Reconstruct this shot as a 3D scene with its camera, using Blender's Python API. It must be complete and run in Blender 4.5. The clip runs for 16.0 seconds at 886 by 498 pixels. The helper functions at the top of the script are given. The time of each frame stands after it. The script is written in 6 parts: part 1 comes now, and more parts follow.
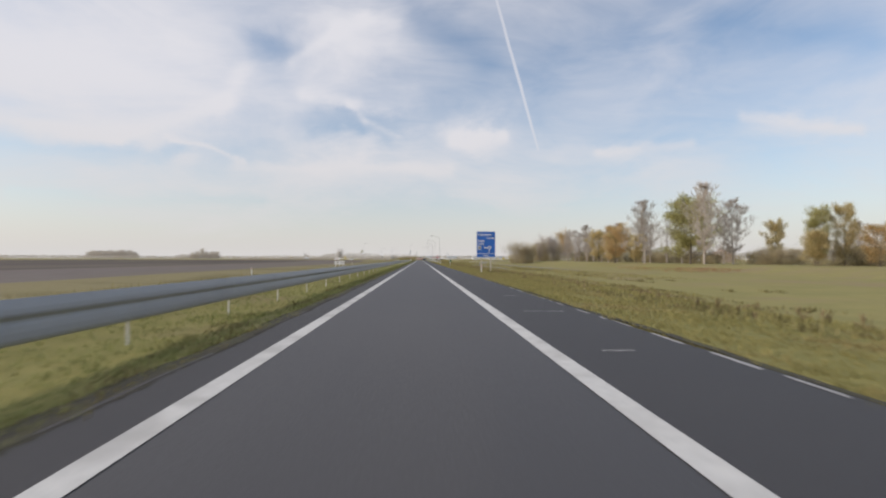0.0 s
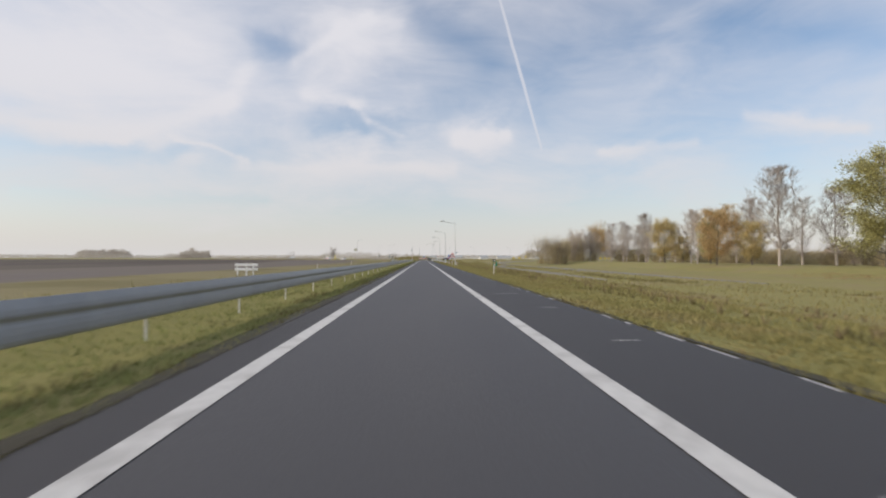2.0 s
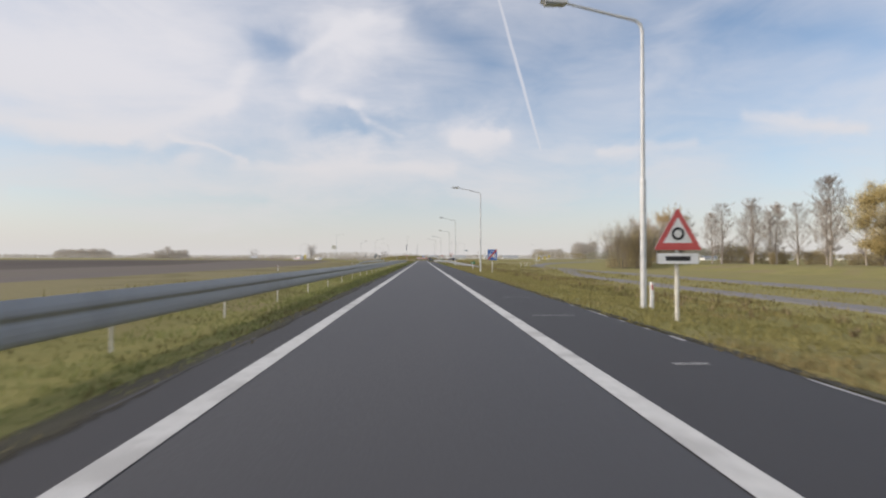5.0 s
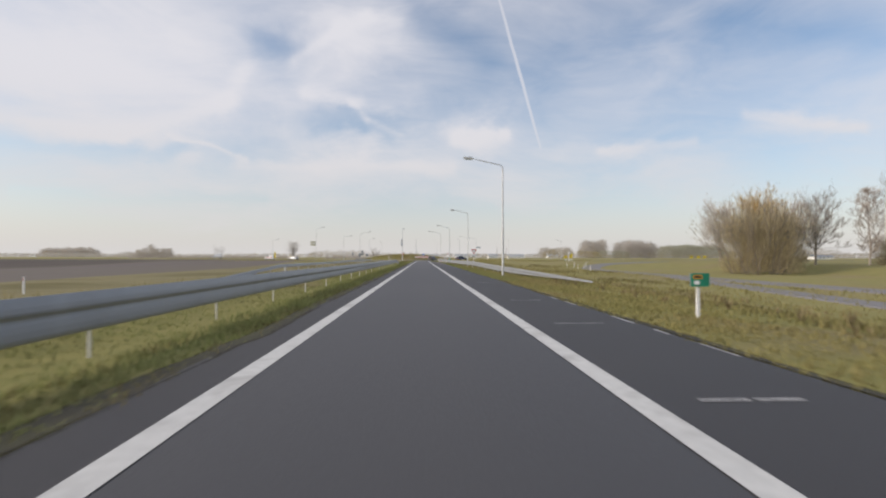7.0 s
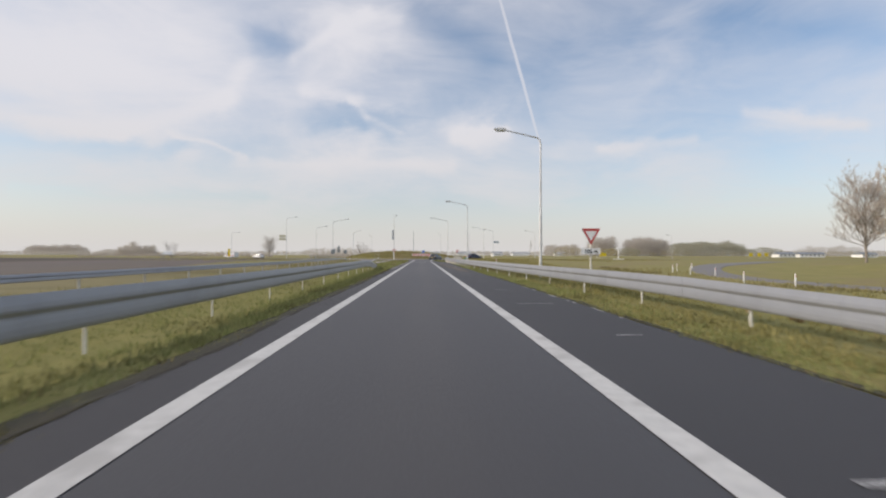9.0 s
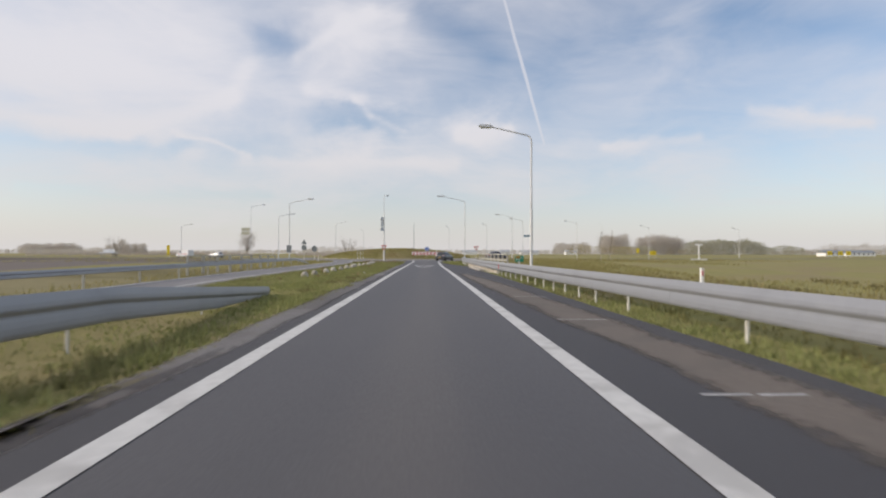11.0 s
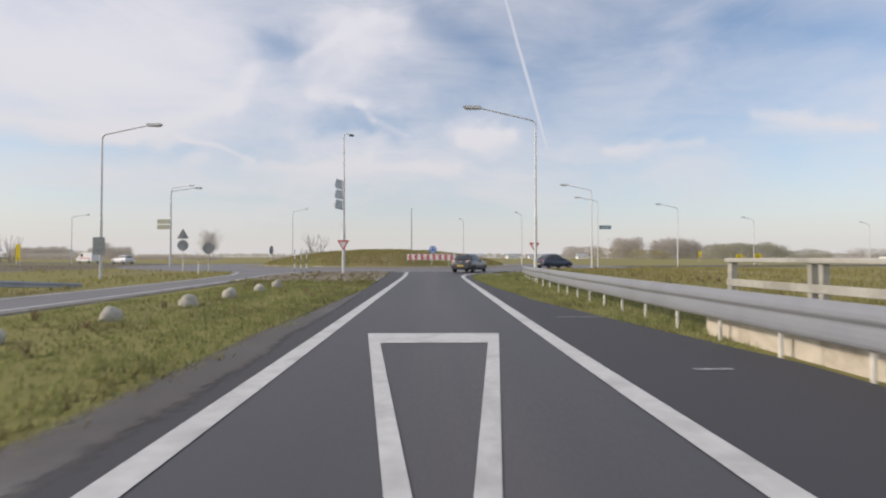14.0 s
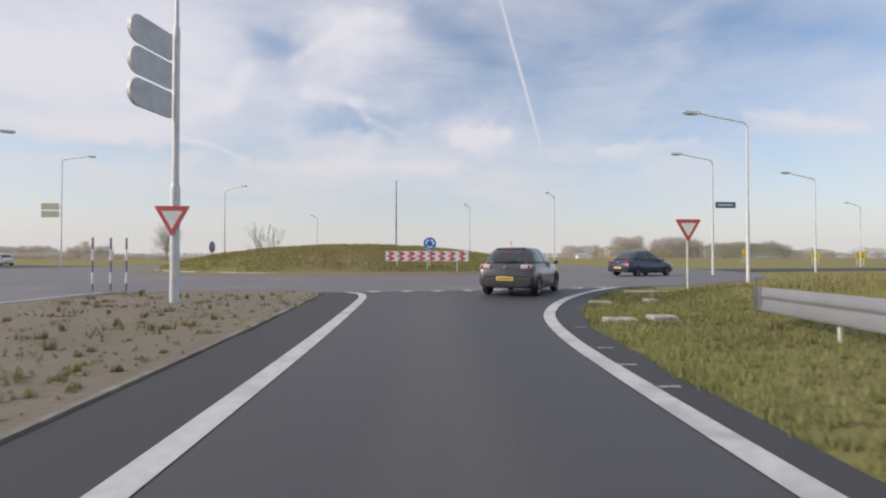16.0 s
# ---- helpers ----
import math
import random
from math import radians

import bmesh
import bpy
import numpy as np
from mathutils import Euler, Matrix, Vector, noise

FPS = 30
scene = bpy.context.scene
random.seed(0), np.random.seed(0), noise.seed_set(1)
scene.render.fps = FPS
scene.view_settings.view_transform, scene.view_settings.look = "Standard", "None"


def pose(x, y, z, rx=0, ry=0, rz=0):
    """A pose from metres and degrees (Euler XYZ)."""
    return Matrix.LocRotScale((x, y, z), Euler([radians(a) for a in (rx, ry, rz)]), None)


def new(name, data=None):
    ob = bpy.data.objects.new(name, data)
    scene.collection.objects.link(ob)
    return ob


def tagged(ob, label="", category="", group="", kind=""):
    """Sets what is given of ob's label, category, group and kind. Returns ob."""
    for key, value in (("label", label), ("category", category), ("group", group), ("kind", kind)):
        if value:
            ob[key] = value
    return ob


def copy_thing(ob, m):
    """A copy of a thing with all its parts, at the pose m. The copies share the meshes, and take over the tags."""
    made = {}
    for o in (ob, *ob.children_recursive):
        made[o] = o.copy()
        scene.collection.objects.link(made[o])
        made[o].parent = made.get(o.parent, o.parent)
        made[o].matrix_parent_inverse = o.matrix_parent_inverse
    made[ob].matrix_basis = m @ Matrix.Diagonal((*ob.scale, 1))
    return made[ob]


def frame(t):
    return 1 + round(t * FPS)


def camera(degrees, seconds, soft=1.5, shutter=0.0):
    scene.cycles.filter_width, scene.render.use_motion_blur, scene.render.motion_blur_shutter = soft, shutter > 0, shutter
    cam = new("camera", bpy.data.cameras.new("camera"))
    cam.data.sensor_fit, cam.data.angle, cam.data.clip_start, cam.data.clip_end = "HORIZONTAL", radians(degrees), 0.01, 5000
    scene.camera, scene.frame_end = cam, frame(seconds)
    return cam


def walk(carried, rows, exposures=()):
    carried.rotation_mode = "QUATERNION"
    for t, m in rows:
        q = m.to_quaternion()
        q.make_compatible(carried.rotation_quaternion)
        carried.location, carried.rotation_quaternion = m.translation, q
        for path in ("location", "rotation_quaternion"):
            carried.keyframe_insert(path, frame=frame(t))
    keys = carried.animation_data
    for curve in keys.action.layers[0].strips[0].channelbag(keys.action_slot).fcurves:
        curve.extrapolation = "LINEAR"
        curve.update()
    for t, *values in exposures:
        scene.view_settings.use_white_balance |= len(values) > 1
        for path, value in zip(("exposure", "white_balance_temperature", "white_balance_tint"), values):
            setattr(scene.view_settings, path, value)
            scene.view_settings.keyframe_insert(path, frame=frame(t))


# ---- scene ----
# ---- camera and its way along the road ----
cam = camera(80.35, 16.0, soft=2.1, shutter=0.12)
EYE = 1.18
PATH = [
    (0.0, 0.07, -92.69, 1.07, -2.50),
    (0.5, 0.07, -77.30, 1.14, -2.52),
    (1.0, 0.05, -62.41, 1.11, -2.36),
    (1.3, 0.02, -53.70, 1.07, -2.19),
    (1.5, 0.01, -48.00, 1.05, -2.13),
    (2.5, 0.01, -20.14, 0.99, -2.17),
    (3.0, 0.00, -6.48, 0.95, -2.17),
    (3.2, 0.00, -1.05, 1.01, -2.18),
    (3.5, 0.00, 7.06, 1.07, -2.21),
    (4.0, -0.00, 20.51, 0.97, -2.26),
    (4.2, -0.01, 25.86, 1.02, -2.27),
    (6.4, -0.04, 83.22, 1.02, -2.25),
    (7.0, -0.04, 98.16, 0.90, -2.26),
    (7.3, -0.03, 105.48, 0.82, -2.27),
    (8.0, 0.03, 122.09, 0.89, -2.33),
    (9.0, 0.08, 144.43, 0.66, -2.28),
    (9.2, 0.08, 148.65, 0.79, -2.23),
    (11.3, 0.16, 187.31, 0.49, -1.83),
    (11.5, 0.14, 190.42, 0.60, -1.79),
    (12.2, 0.08, 200.73, 0.65, -1.64),
    (12.5, 0.06, 204.98, 0.82, -1.62),
    (13.0, -0.00, 211.92, 0.97, -1.64),
    (13.5, -0.06, 218.68, 0.98, -1.64),
    (14.0, -0.10, 225.27, 0.94, -1.58),
    (14.5, -0.12, 231.77, 0.96, -1.47),
    (15.0, -0.14, 238.26, 0.91, -1.39),
    (15.3, -0.13, 242.08, 0.82, -1.44),
    (15.6, -0.11, 245.75, 0.79, -1.44),
    (16.0, -0.05, 250.29, 0.88, -2.17),
]
walk(cam, [(t, pose(x, y, EYE, 90 + up, -0.1, turn)) for t, x, y, up, turn in PATH],
     [(0.0, 0.0, 6490, 10.4), (12.0, 0.0, 6490, 11), (16.0, 0.0, 6400, 12)])

# ---- sky and sun ----
SUN_EL, SUN_AZ = radians(25), radians(-100)      # azimuth from the road's direction, left is negative
sun = new("sun", bpy.data.lights.new("sun", "SUN"))
sun.data.energy, sun.data.angle, sun.data.color = 2.9, radians(9.0), (1.0, 0.86, 0.71)
to_sun = Vector((math.sin(SUN_AZ) * math.cos(SUN_EL), math.cos(SUN_AZ) * math.cos(SUN_EL), math.sin(SUN_EL)))
sun.rotation_euler = to_sun.to_track_quat("Z", "Y").to_euler()
sun.location = to_sun * 200


class Nodes:
    """A short hand for building node trees."""

    def __init__(self, tree):
        self.tree = tree
        tree.nodes.clear()

    def add(self, kind):
        n = self.tree.nodes.new(kind)
        return n

    def link(self, a, b):
        self.tree.links.new(a, b)

    def put(self, socket, value):
        if hasattr(value, "links"):
            self.tree.links.new(value, socket)
        else:
            socket.default_value = value

    def math(self, op, a, b=0.0, c=0.0, clamp=False):
        n = self.add("ShaderNodeMath")
        n.operation, n.use_clamp = op, clamp
        for s, v in zip(n.inputs, (a, b, c)):
            self.put(s, v)
        return n.outputs[0]

    def vec(self, op, a, b=(0, 0, 0)):
        n = self.add("ShaderNodeVectorMath")
        n.operation = op
        self.put(n.inputs[0], a)
        self.put(n.inputs[1], b)
        return n.outputs["Value"] if op in ("DOT_PRODUCT", "LENGTH") else n.outputs["Vector"]

    def noise(self, vector, scale, detail=4.0, rough=0.55, distort=0.0):
        n = self.add("ShaderNodeTexNoise")
        self.put(n.inputs["Vector"], vector)
        for k, v in (("Scale", scale), ("Detail", detail), ("Roughness", rough), ("Distortion", distort)):
            n.inputs[k].default_value = v
        return n.outputs["Fac"]

    def ramp(self, value, lo, hi, a=0.0, b=1.0):
        n = self.add("ShaderNodeMapRange")
        n.interpolation_type = "SMOOTHSTEP"
        for k, v in (("Value", value), ("From Min", lo), ("From Max", hi), ("To Min", a), ("To Max", b)):
            self.put(n.inputs[k], v)
        return n.outputs[0]

    def mix(self, fac, a, b, blend="MIX"):
        n = self.add("ShaderNodeMix")
        n.data_type, n.blend_type = "RGBA", blend
        self.put(n.inputs[0], fac)
        for s, v in ((n.inputs[6], a), (n.inputs[7], b)):
            self.put(s, v if hasattr(v, "links") or len(v) == 4 else (*v, 1))
        return n.outputs[2]

    def tint(self, value):
        n = self.add("ShaderNodeCombineColor")
        for s in n.inputs:
            self.put(s, value)
        return n.outputs[0]

    def scaled(self, vector, xyz, turn=(0, 0, 0)):
        n = self.add("ShaderNodeMapping")
        self.put(n.inputs["Vector"], vector)
        n.inputs["Scale"].default_value = xyz
        n.inputs["Rotation"].default_value = turn
        return n.outputs[0]


STREAKS = (
    ((-0.80, 0.252), (-0.57, 0.236), 0.016, 0.22), ((-0.57, 0.236), (-0.37, 0.290), 0.018, 0.20), ((-0.37, 0.290), (-0.335, 0.36), 0.020, 0.16),
    ((-0.48, 0.230), (-0.33, 0.188), 0.0075, 0.13), ((-0.47, 0.222), (-0.36, 0.198), 0.004, 0.10), ((-0.25, 0.372), (-0.17, 0.43), 0.012, 0.15), ((-0.17, 0.43), (-0.11, 0.458), 0.014, 0.15), ((-0.11, 0.458), (-0.05, 0.445), 0.016, 0.14),
    ((-0.22, 0.315), (-0.12, 0.295), 0.014, 0.20), ((-0.128, 0.290), (-0.105, 0.258), 0.008, 0.14), ((-0.105, 0.258), (-0.045, 0.236), 0.006, 0.13), ((-0.34, 0.180), (0.06, 0.165), 0.014, 0.16),
    ((0.07, 0.225), (0.16, 0.240), 0.013, 0.24), ((0.34, 0.205), (0.53, 0.232), 0.010, 0.18), ((0.63, 0.285), (0.88, 0.258), 0.012, 0.20),
    ((-0.80, 0.214), (-0.45, 0.205), 0.012, -0.10), ((-0.31, 0.40), (-0.24, 0.385), 0.024, -0.12), ((-0.20, 0.238), (-0.12, 0.240), 0.018, -0.12),
    ((0.58, 0.46), (0.90, 0.44), 0.05, -0.16), ((0.00, 0.47), (0.13, 0.38), 0.035, -0.12), ((-0.75, 0.118), (-0.30, 0.105), 0.012, -0.10))


def build_world():
    world = bpy.data.worlds.new("sky")
    scene.world = world
    world.use_nodes = True
    k = Nodes(world.node_tree)
    sky = k.add("ShaderNodeTexSky")
    sky.sky_type, sky.sun_disc, sky.sun_elevation, sky.sun_rotation = "NISHITA", False, SUN_EL, SUN_AZ
    sky.air_density, sky.dust_density, sky.ozone_density = 1.0, 1.2, 1.6
    clear = k.mix(1.0, sky.outputs[0], (0.150, 0.150, 0.150), "MULTIPLY")
    d = k.add("ShaderNodeTexCoord").outputs["Generated"]
    part_ = k.add("ShaderNodeSeparateXYZ")
    k.link(d, part_.inputs[0])
    x, y, z = part_.outputs
    up = k.math("MAXIMUM", z, 0.0)
    # the cloud deck, seen on a flat sheet far above
    inv = k.math("DIVIDE", 1.0, k.math("ADD", up, 0.16))
    flat = k.add("ShaderNodeCombineXYZ")
    k.link(k.math("MULTIPLY", x, inv), flat.inputs[0])
    k.link(k.math("MULTIPLY", y, inv), flat.inputs[1])
    f = flat.outputs[0]
    big = k.noise(k.scaled(d, (1.0, 1.0, 2.4), (0.0, 0.35, 0.0)), 2.6, 4.0, 0.5, 0.6)
    wisp = k.noise(k.scaled(d, (1.2, 1.0, 3.4), (0.0, -0.35, 0.0)), 3.4, 6.0, 0.58, 0.7)
    fine = k.noise(k.scaled(f, (1.0, 2.0, 1), (0, 0, 0.6)), 4.0, 6.0, 0.6, 0.8)
    left = k.ramp(x, 0.42, -0.40)
    # soft banks of cloud and blue gaps ahead: across, up, half width, half height, amount
    ahead = k.math("MAXIMUM", y, 0.05)
    warp = k.math("MULTIPLY", k.math("SUBTRACT", k.noise(d, 5.0, 4.0, 0.6), 0.5), 0.22)
    fray2 = k.math("MULTIPLY", k.math("SUBTRACT", k.noise(k.scaled(d, (1, 1, 1.7), (0.4, 0.2, 0)), 7.0, 5.0, 0.6), 0.5), 0.16)
    u = k.math("ADD", k.math("DIVIDE", x, ahead), warp)
    v = k.math("ADD", k.math("DIVIDE", z, ahead), fray2)
    bank = k.math("MULTIPLY", left, 0.10)
    for u0, v0, su, sv, amount in ((-0.64, 0.37, 0.28, 0.12, 0.38), (-0.54, 0.205, 0.22, 0.022, -0.16), (-0.30, 0.39, 0.06, 0.06, -0.17), (-0.15, 0.42, 0.10, 0.08, 0.20),
                                   (-0.11, 0.255, 0.10, 0.028, -0.24), (0.11, 0.232, 0.065, 0.026, 0.26), (0.13, 0.36, 0.12, 0.11, -0.11), (0.62, 0.38, 0.34, 0.15, -0.08),
                                   (0.72, 0.265, 0.17, 0.018, 0.14), (0.38, 0.205, 0.15, 0.022, 0.14), (-0.12, 0.155, 0.40, 0.05, 0.20)):
        e = k.math("ADD", k.math("POWER", k.math("ABSOLUTE", k.math("DIVIDE", k.math("SUBTRACT", u, u0), su)), 2.0),
                   k.math("POWER", k.math("ABSOLUTE", k.math("DIVIDE", k.math("SUBTRACT", v, v0), sv)), 2.0))
        soft = k.math("POWER", 2.718, k.math("MULTIPLY", e, -1.0))
        bank = k.math("ADD", bank, k.math("MULTIPLY", soft, amount))
    # long streaks and curls of thin cloud: start, end, half width, amount
    u2 = k.math("ADD", k.math("DIVIDE", x, ahead), k.math("MULTIPLY", warp, 0.32))
    v2 = k.math("ADD", k.math("DIVIDE", z, ahead), k.math("MULTIPLY", fray2, 0.32))
    for (u0, v0), (u1, v1), w, amount in STREAKS:
        du, dv = u1 - u0, v1 - v0
        pu, pv = k.math("SUBTRACT", u2, u0), k.math("SUBTRACT", v2, v0)
        t = k.math("DIVIDE", k.math("ADD", k.math("MULTIPLY", pu, du), k.math("MULTIPLY", pv, dv)), du * du + dv * dv, clamp=True)
        qu, qv = k.math("MULTIPLY_ADD", t, -du, pu), k.math("MULTIPLY_ADD", t, -dv, pv)
        e = k.math("DIVIDE", k.math("ADD", k.math("MULTIPLY", qu, qu), k.math("MULTIPLY", qv, qv)), -w * w)
        bank = k.math("MULTIPLY_ADD", k.math("POWER", 2.718, e), amount, bank)
    bank = k.math("MULTIPLY", bank, k.ramp(y, 0.1, 0.4))
    dens = k.math("ADD", k.math("MULTIPLY", k.math("SUBTRACT", big, 0.5), 0.42), k.math("MULTIPLY", k.math("SUBTRACT", wisp, 0.5), 0.60))
    dens = k.math("ADD", dens, k.math("MULTIPLY", k.math("SUBTRACT", fine, 0.5), 0.14))
    dens = k.math("ADD", k.math("ADD", dens, 0.49), bank)
    cover = k.ramp(dens, 0.02, 0.98)
    haze = k.math("POWER", k.math("SUBTRACT", 1.0, up, clamp=True), 6.5)
    cover = k.math("MAXIMUM", cover, k.math("MULTIPLY", haze, 0.98))
    # two vapour trails: thin bands along great circles, frayed at the edges
    fray = k.math("MULTIPLY", k.math("SUBTRACT", k.noise(d, 9.0, 4.0), 0.5), 0.006)
    for a, b, width, lo, hi, top, amount in (
            (Vector((0.1298, 0.8872, 0.4427)), Vector((0.2189, 0.9561, 0.1950)), 0.0058, 0.165, 0.205, 0.9, 0.74),
            (Vector((-0.0126, 0.9111, 0.4119)), Vector((0.0541, 0.9549, 0.2921)), 0.005, 0.285, 0.315, 0.38, 0.42)):
        normal = a.cross(b).normalized()
        off = k.math("ABSOLUTE", k.math("ADD", k.vec("DOT_PRODUCT", d, tuple(normal)), fray))
        band = k.ramp(off, width, width * 0.15)
        band = k.math("MULTIPLY", band, k.ramp(z, lo, hi))
        band = k.math("MULTIPLY", band, k.ramp(z, top, top - 0.04))
        band = k.math("MULTIPLY", band, k.ramp(y, 0.3, 0.5))
        cover = k.math("MAXIMUM", cover, k.math("MULTIPLY", band, amount))
    bright = k.mix(k.ramp(up, 0.0, 0.32), (0.700, 0.680, 0.672), (0.742, 0.738, 0.782))
    bright = k.mix(k.ramp(up, 0.50, 0.95), bright, (1.30, 1.29, 1.33))      # brightness added overhead, out of view, to fill the shadows
    total = k.mix(cover, clear, bright)
    back = k.add("ShaderNodeBackground")
    k.link(total, back.inputs[0])
    back.inputs[1].default_value = 1.0
    out = k.add("ShaderNodeOutputWorld")
    k.link(back.outputs[0], out.inputs[0])


build_world()


# ---- materials ----
def material(name, a, b=None, rough=0.8, metal=0.0, scale=6.0, spread=0.5, stain=None, stain_scale=0.35, bump=0.0,
             bump_scale=40.0, island=0.0, thing=0.0, coat=0.0, spec=0.5, stretch=(1, 1, 1), through_light=0.0, tracks=0.0, fresh=0.0, patchy=False):
    """A surface with fine grain between the colours a and b, larger stains, relief, and a change from piece to piece."""
    m = bpy.data.materials.new(name)
    m.use_nodes = True
    k = Nodes(m.node_tree)
    p = k.add("ShaderNodeBsdfPrincipled")
    out = k.add("ShaderNodeOutputMaterial")
    k.link(p.outputs[0], out.inputs[0])
    at = k.add("ShaderNodeNewGeometry")
    pos = at.outputs["Position"] if stretch == (1, 1, 1) else k.scaled(at.outputs["Position"], stretch)
    b = b or tuple(min(1, c * 1.25) for c in a)
    grain = k.noise(pos, scale, 5.0, 0.6)
    col = k.mix(k.ramp(grain, 0.5 - spread / 2, 0.5 + spread / 2), a, b)
    if stain:
        big = k.noise(pos, stain_scale, 4.0, 0.6, 0.4)
        col = k.mix(k.ramp(big, 0.47, 0.68, 0.0, 0.85), col, stain)
    split = k.add("ShaderNodeSeparateXYZ")
    k.link(at.outputs["Position"], split.inputs[0])
    if tracks:                                  # a pale soiled strip between the wheel tracks, stronger on the older surface
        off = k.math("ABSOLUTE", k.math("SUBTRACT", split.outputs[0], 0.12))
        band = k.math("MULTIPLY", k.ramp(off, 0.80, 0.10), k.ramp(k.noise(k.scaled(at.outputs["Position"], (1.6, 0.05, 1)), 1.0), 0.25, 0.6))
        band = k.math("MULTIPLY", band, k.ramp(split.outputs[1], 120.0, 205.0, 0.15, 1.0))
        col = k.mix(k.math("MULTIPLY", band, tracks), col, (0.118, 0.108, 0.102))
    if fresh:                                   # the newer, darker surface on the first stretch
        edge = k.math("ADD", split.outputs[1], k.math("MULTIPLY", k.noise(at.outputs["Position"], 0.15), 30.0))
        new_ = k.ramp(edge, 150.0, 205.0, fresh, 0.88)
        col = k.mix(1.0, col, k.tint(new_), "MULTIPLY")
    if island or thing:
        r = at.outputs["Random Per Island"] if island else k.add("ShaderNodeObjectInfo").outputs["Random"]
        amt = island or thing
        g = k.ramp(r, 0.0, 1.0, 1 - amt, 1 + amt)
        col = k.mix(1.0, col, k.tint(g), "MULTIPLY")
    k.link(col, p.inputs["Base Color"])
    k.put(p.inputs["Roughness"], k.ramp(grain, 0.2, 0.8, max(0.02, rough - 0.08), min(1, rough + 0.08)))
    p.inputs["Metallic"].default_value = metal
    p.inputs["Coat Weight"].default_value = coat
    p.inputs["Specular IOR Level"].default_value = spec
    if bump:
        n = k.add("ShaderNodeBump")
        n.inputs["Strength"].default_value = bump
        n.inputs["Distance"].default_value = 0.02
        k.link(k.noise(pos, bump_scale, 4.0, 0.65), n.inputs["Height"])
        k.link(n.outputs[0], p.inputs["Normal"])
    if through_light:
        t = k.add("ShaderNodeBsdfTranslucent")
        k.link(col, t.inputs[0])
        mixed = k.add("ShaderNodeMixShader")
        mixed.inputs[0].default_value = through_light
        k.link(p.outputs[0], mixed.inputs[1])
        k.link(t.outputs[0], mixed.inputs[2])
        k.link(mixed.outputs[0], out.inputs[0])
    if patchy:                                  # loose dirt that thins out towards its borders
        cover = k.add("ShaderNodeAttribute")
        cover.attribute_name = "cover"
        break_up = k.math("ADD", k.noise(at.outputs["Position"], 7.0, 5.0, 0.7), k.math("MULTIPLY", k.noise(k.scaled(at.outputs["Position"], (1.5, 0.4, 1)), 1.0), 0.8))
        thick = k.ramp(k.math("ADD", k.math("MULTIPLY", cover.outputs["Fac"], 1.5), k.math("SUBTRACT", break_up, 1.55)), -0.20, 0.45)
        bare = k.add("ShaderNodeBsdfTransparent")
        mixed = k.add("ShaderNodeMixShader")
        k.link(thick, mixed.inputs[0])
        k.link(bare.outputs[0], mixed.inputs[1])
        k.link(p.outputs[0], mixed.inputs[2])
        k.link(mixed.outputs[0], out.inputs[0])
    return m


ASPHALT = material("asphalt", (0.053, 0.052, 0.058), (0.077, 0.075, 0.082), 0.62, scale=45, spread=0.6,
                   stain=(0.078, 0.075, 0.079), stain_scale=0.16, bump=0.18, bump_scale=120, stretch=(1.0, 0.25, 1.0), spec=0.5, tracks=0.42, fresh=0.68)
SHOULDER = material("shoulder_asphalt", (0.039, 0.038, 0.043), (0.059, 0.057, 0.063), 0.68, scale=50, spread=0.6,
                    stain=(0.052, 0.050, 0.055), stain_scale=0.3, bump=0.35, bump_scale=130, spec=0.45, fresh=0.72)
RING_ASPHALT = material("ring_asphalt", (0.118, 0.114, 0.120), (0.165, 0.160, 0.166), 0.7, scale=30, spread=0.6, stain=(0.175, 0.167, 0.166), stain_scale=0.25, bump=0.3, bump_scale=120)
SIDEROAD = material("worn_asphalt", (0.150, 0.143, 0.146), (0.195, 0.186, 0.188), 0.9, scale=12, spread=0.7, stain=(0.165, 0.158, 0.140), stain_scale=0.3)
FRINGE = material("verge_dirt", (0.020, 0.018, 0.012), (0.046, 0.041, 0.024), 0.95, scale=9, spread=0.8, stain=(0.046, 0.046, 0.020), stain_scale=0.8, bump=0.6, patchy=True)
MUD = material("wet_mud", (0.046, 0.038, 0.033), (0.090, 0.077, 0.069), 0.55, scale=3, spread=0.6, stain=(0.150, 0.138, 0.132), stain_scale=0.22, bump=0.35, spec=0.4, patchy=True)
WEAR = material("sandy_dirt", (0.098, 0.083, 0.072), (0.155, 0.134, 0.118), 0.92, scale=20, spread=0.7, stain=(0.10, 0.09, 0.08), stain_scale=0.9, bump=0.4, bump_scale=90, patchy=True)
PAINT = material("road_paint", (0.44, 0.44, 0.43), (0.56, 0.56, 0.545), 0.7, scale=9, spread=0.6, stain=(0.36, 0.355, 0.345),
                 stain_scale=1.3, bump=0.25, bump_scale=120)
FADED = material("faded_paint", (0.16, 0.16, 0.165), (0.42, 0.42, 0.42), 0.8, scale=14, spread=0.5, bump=0.2)
GRASS = material("grass_turf", (0.160, 0.156, 0.050), (0.245, 0.222, 0.082), 0.95, scale=2.2, spread=0.8,
                 stain=(0.205, 0.170, 0.085), stain_scale=0.11, bump=0.8, bump_scale=22, spec=0.15)
MEADOW = material("meadow_turf", (0.195, 0.183, 0.066), (0.265, 0.238, 0.098), 0.95, scale=0.35, spread=0.7,
                  stain=(0.235, 0.190, 0.105), stain_scale=0.09, bump=0.8, bump_scale=12, spec=0.15)
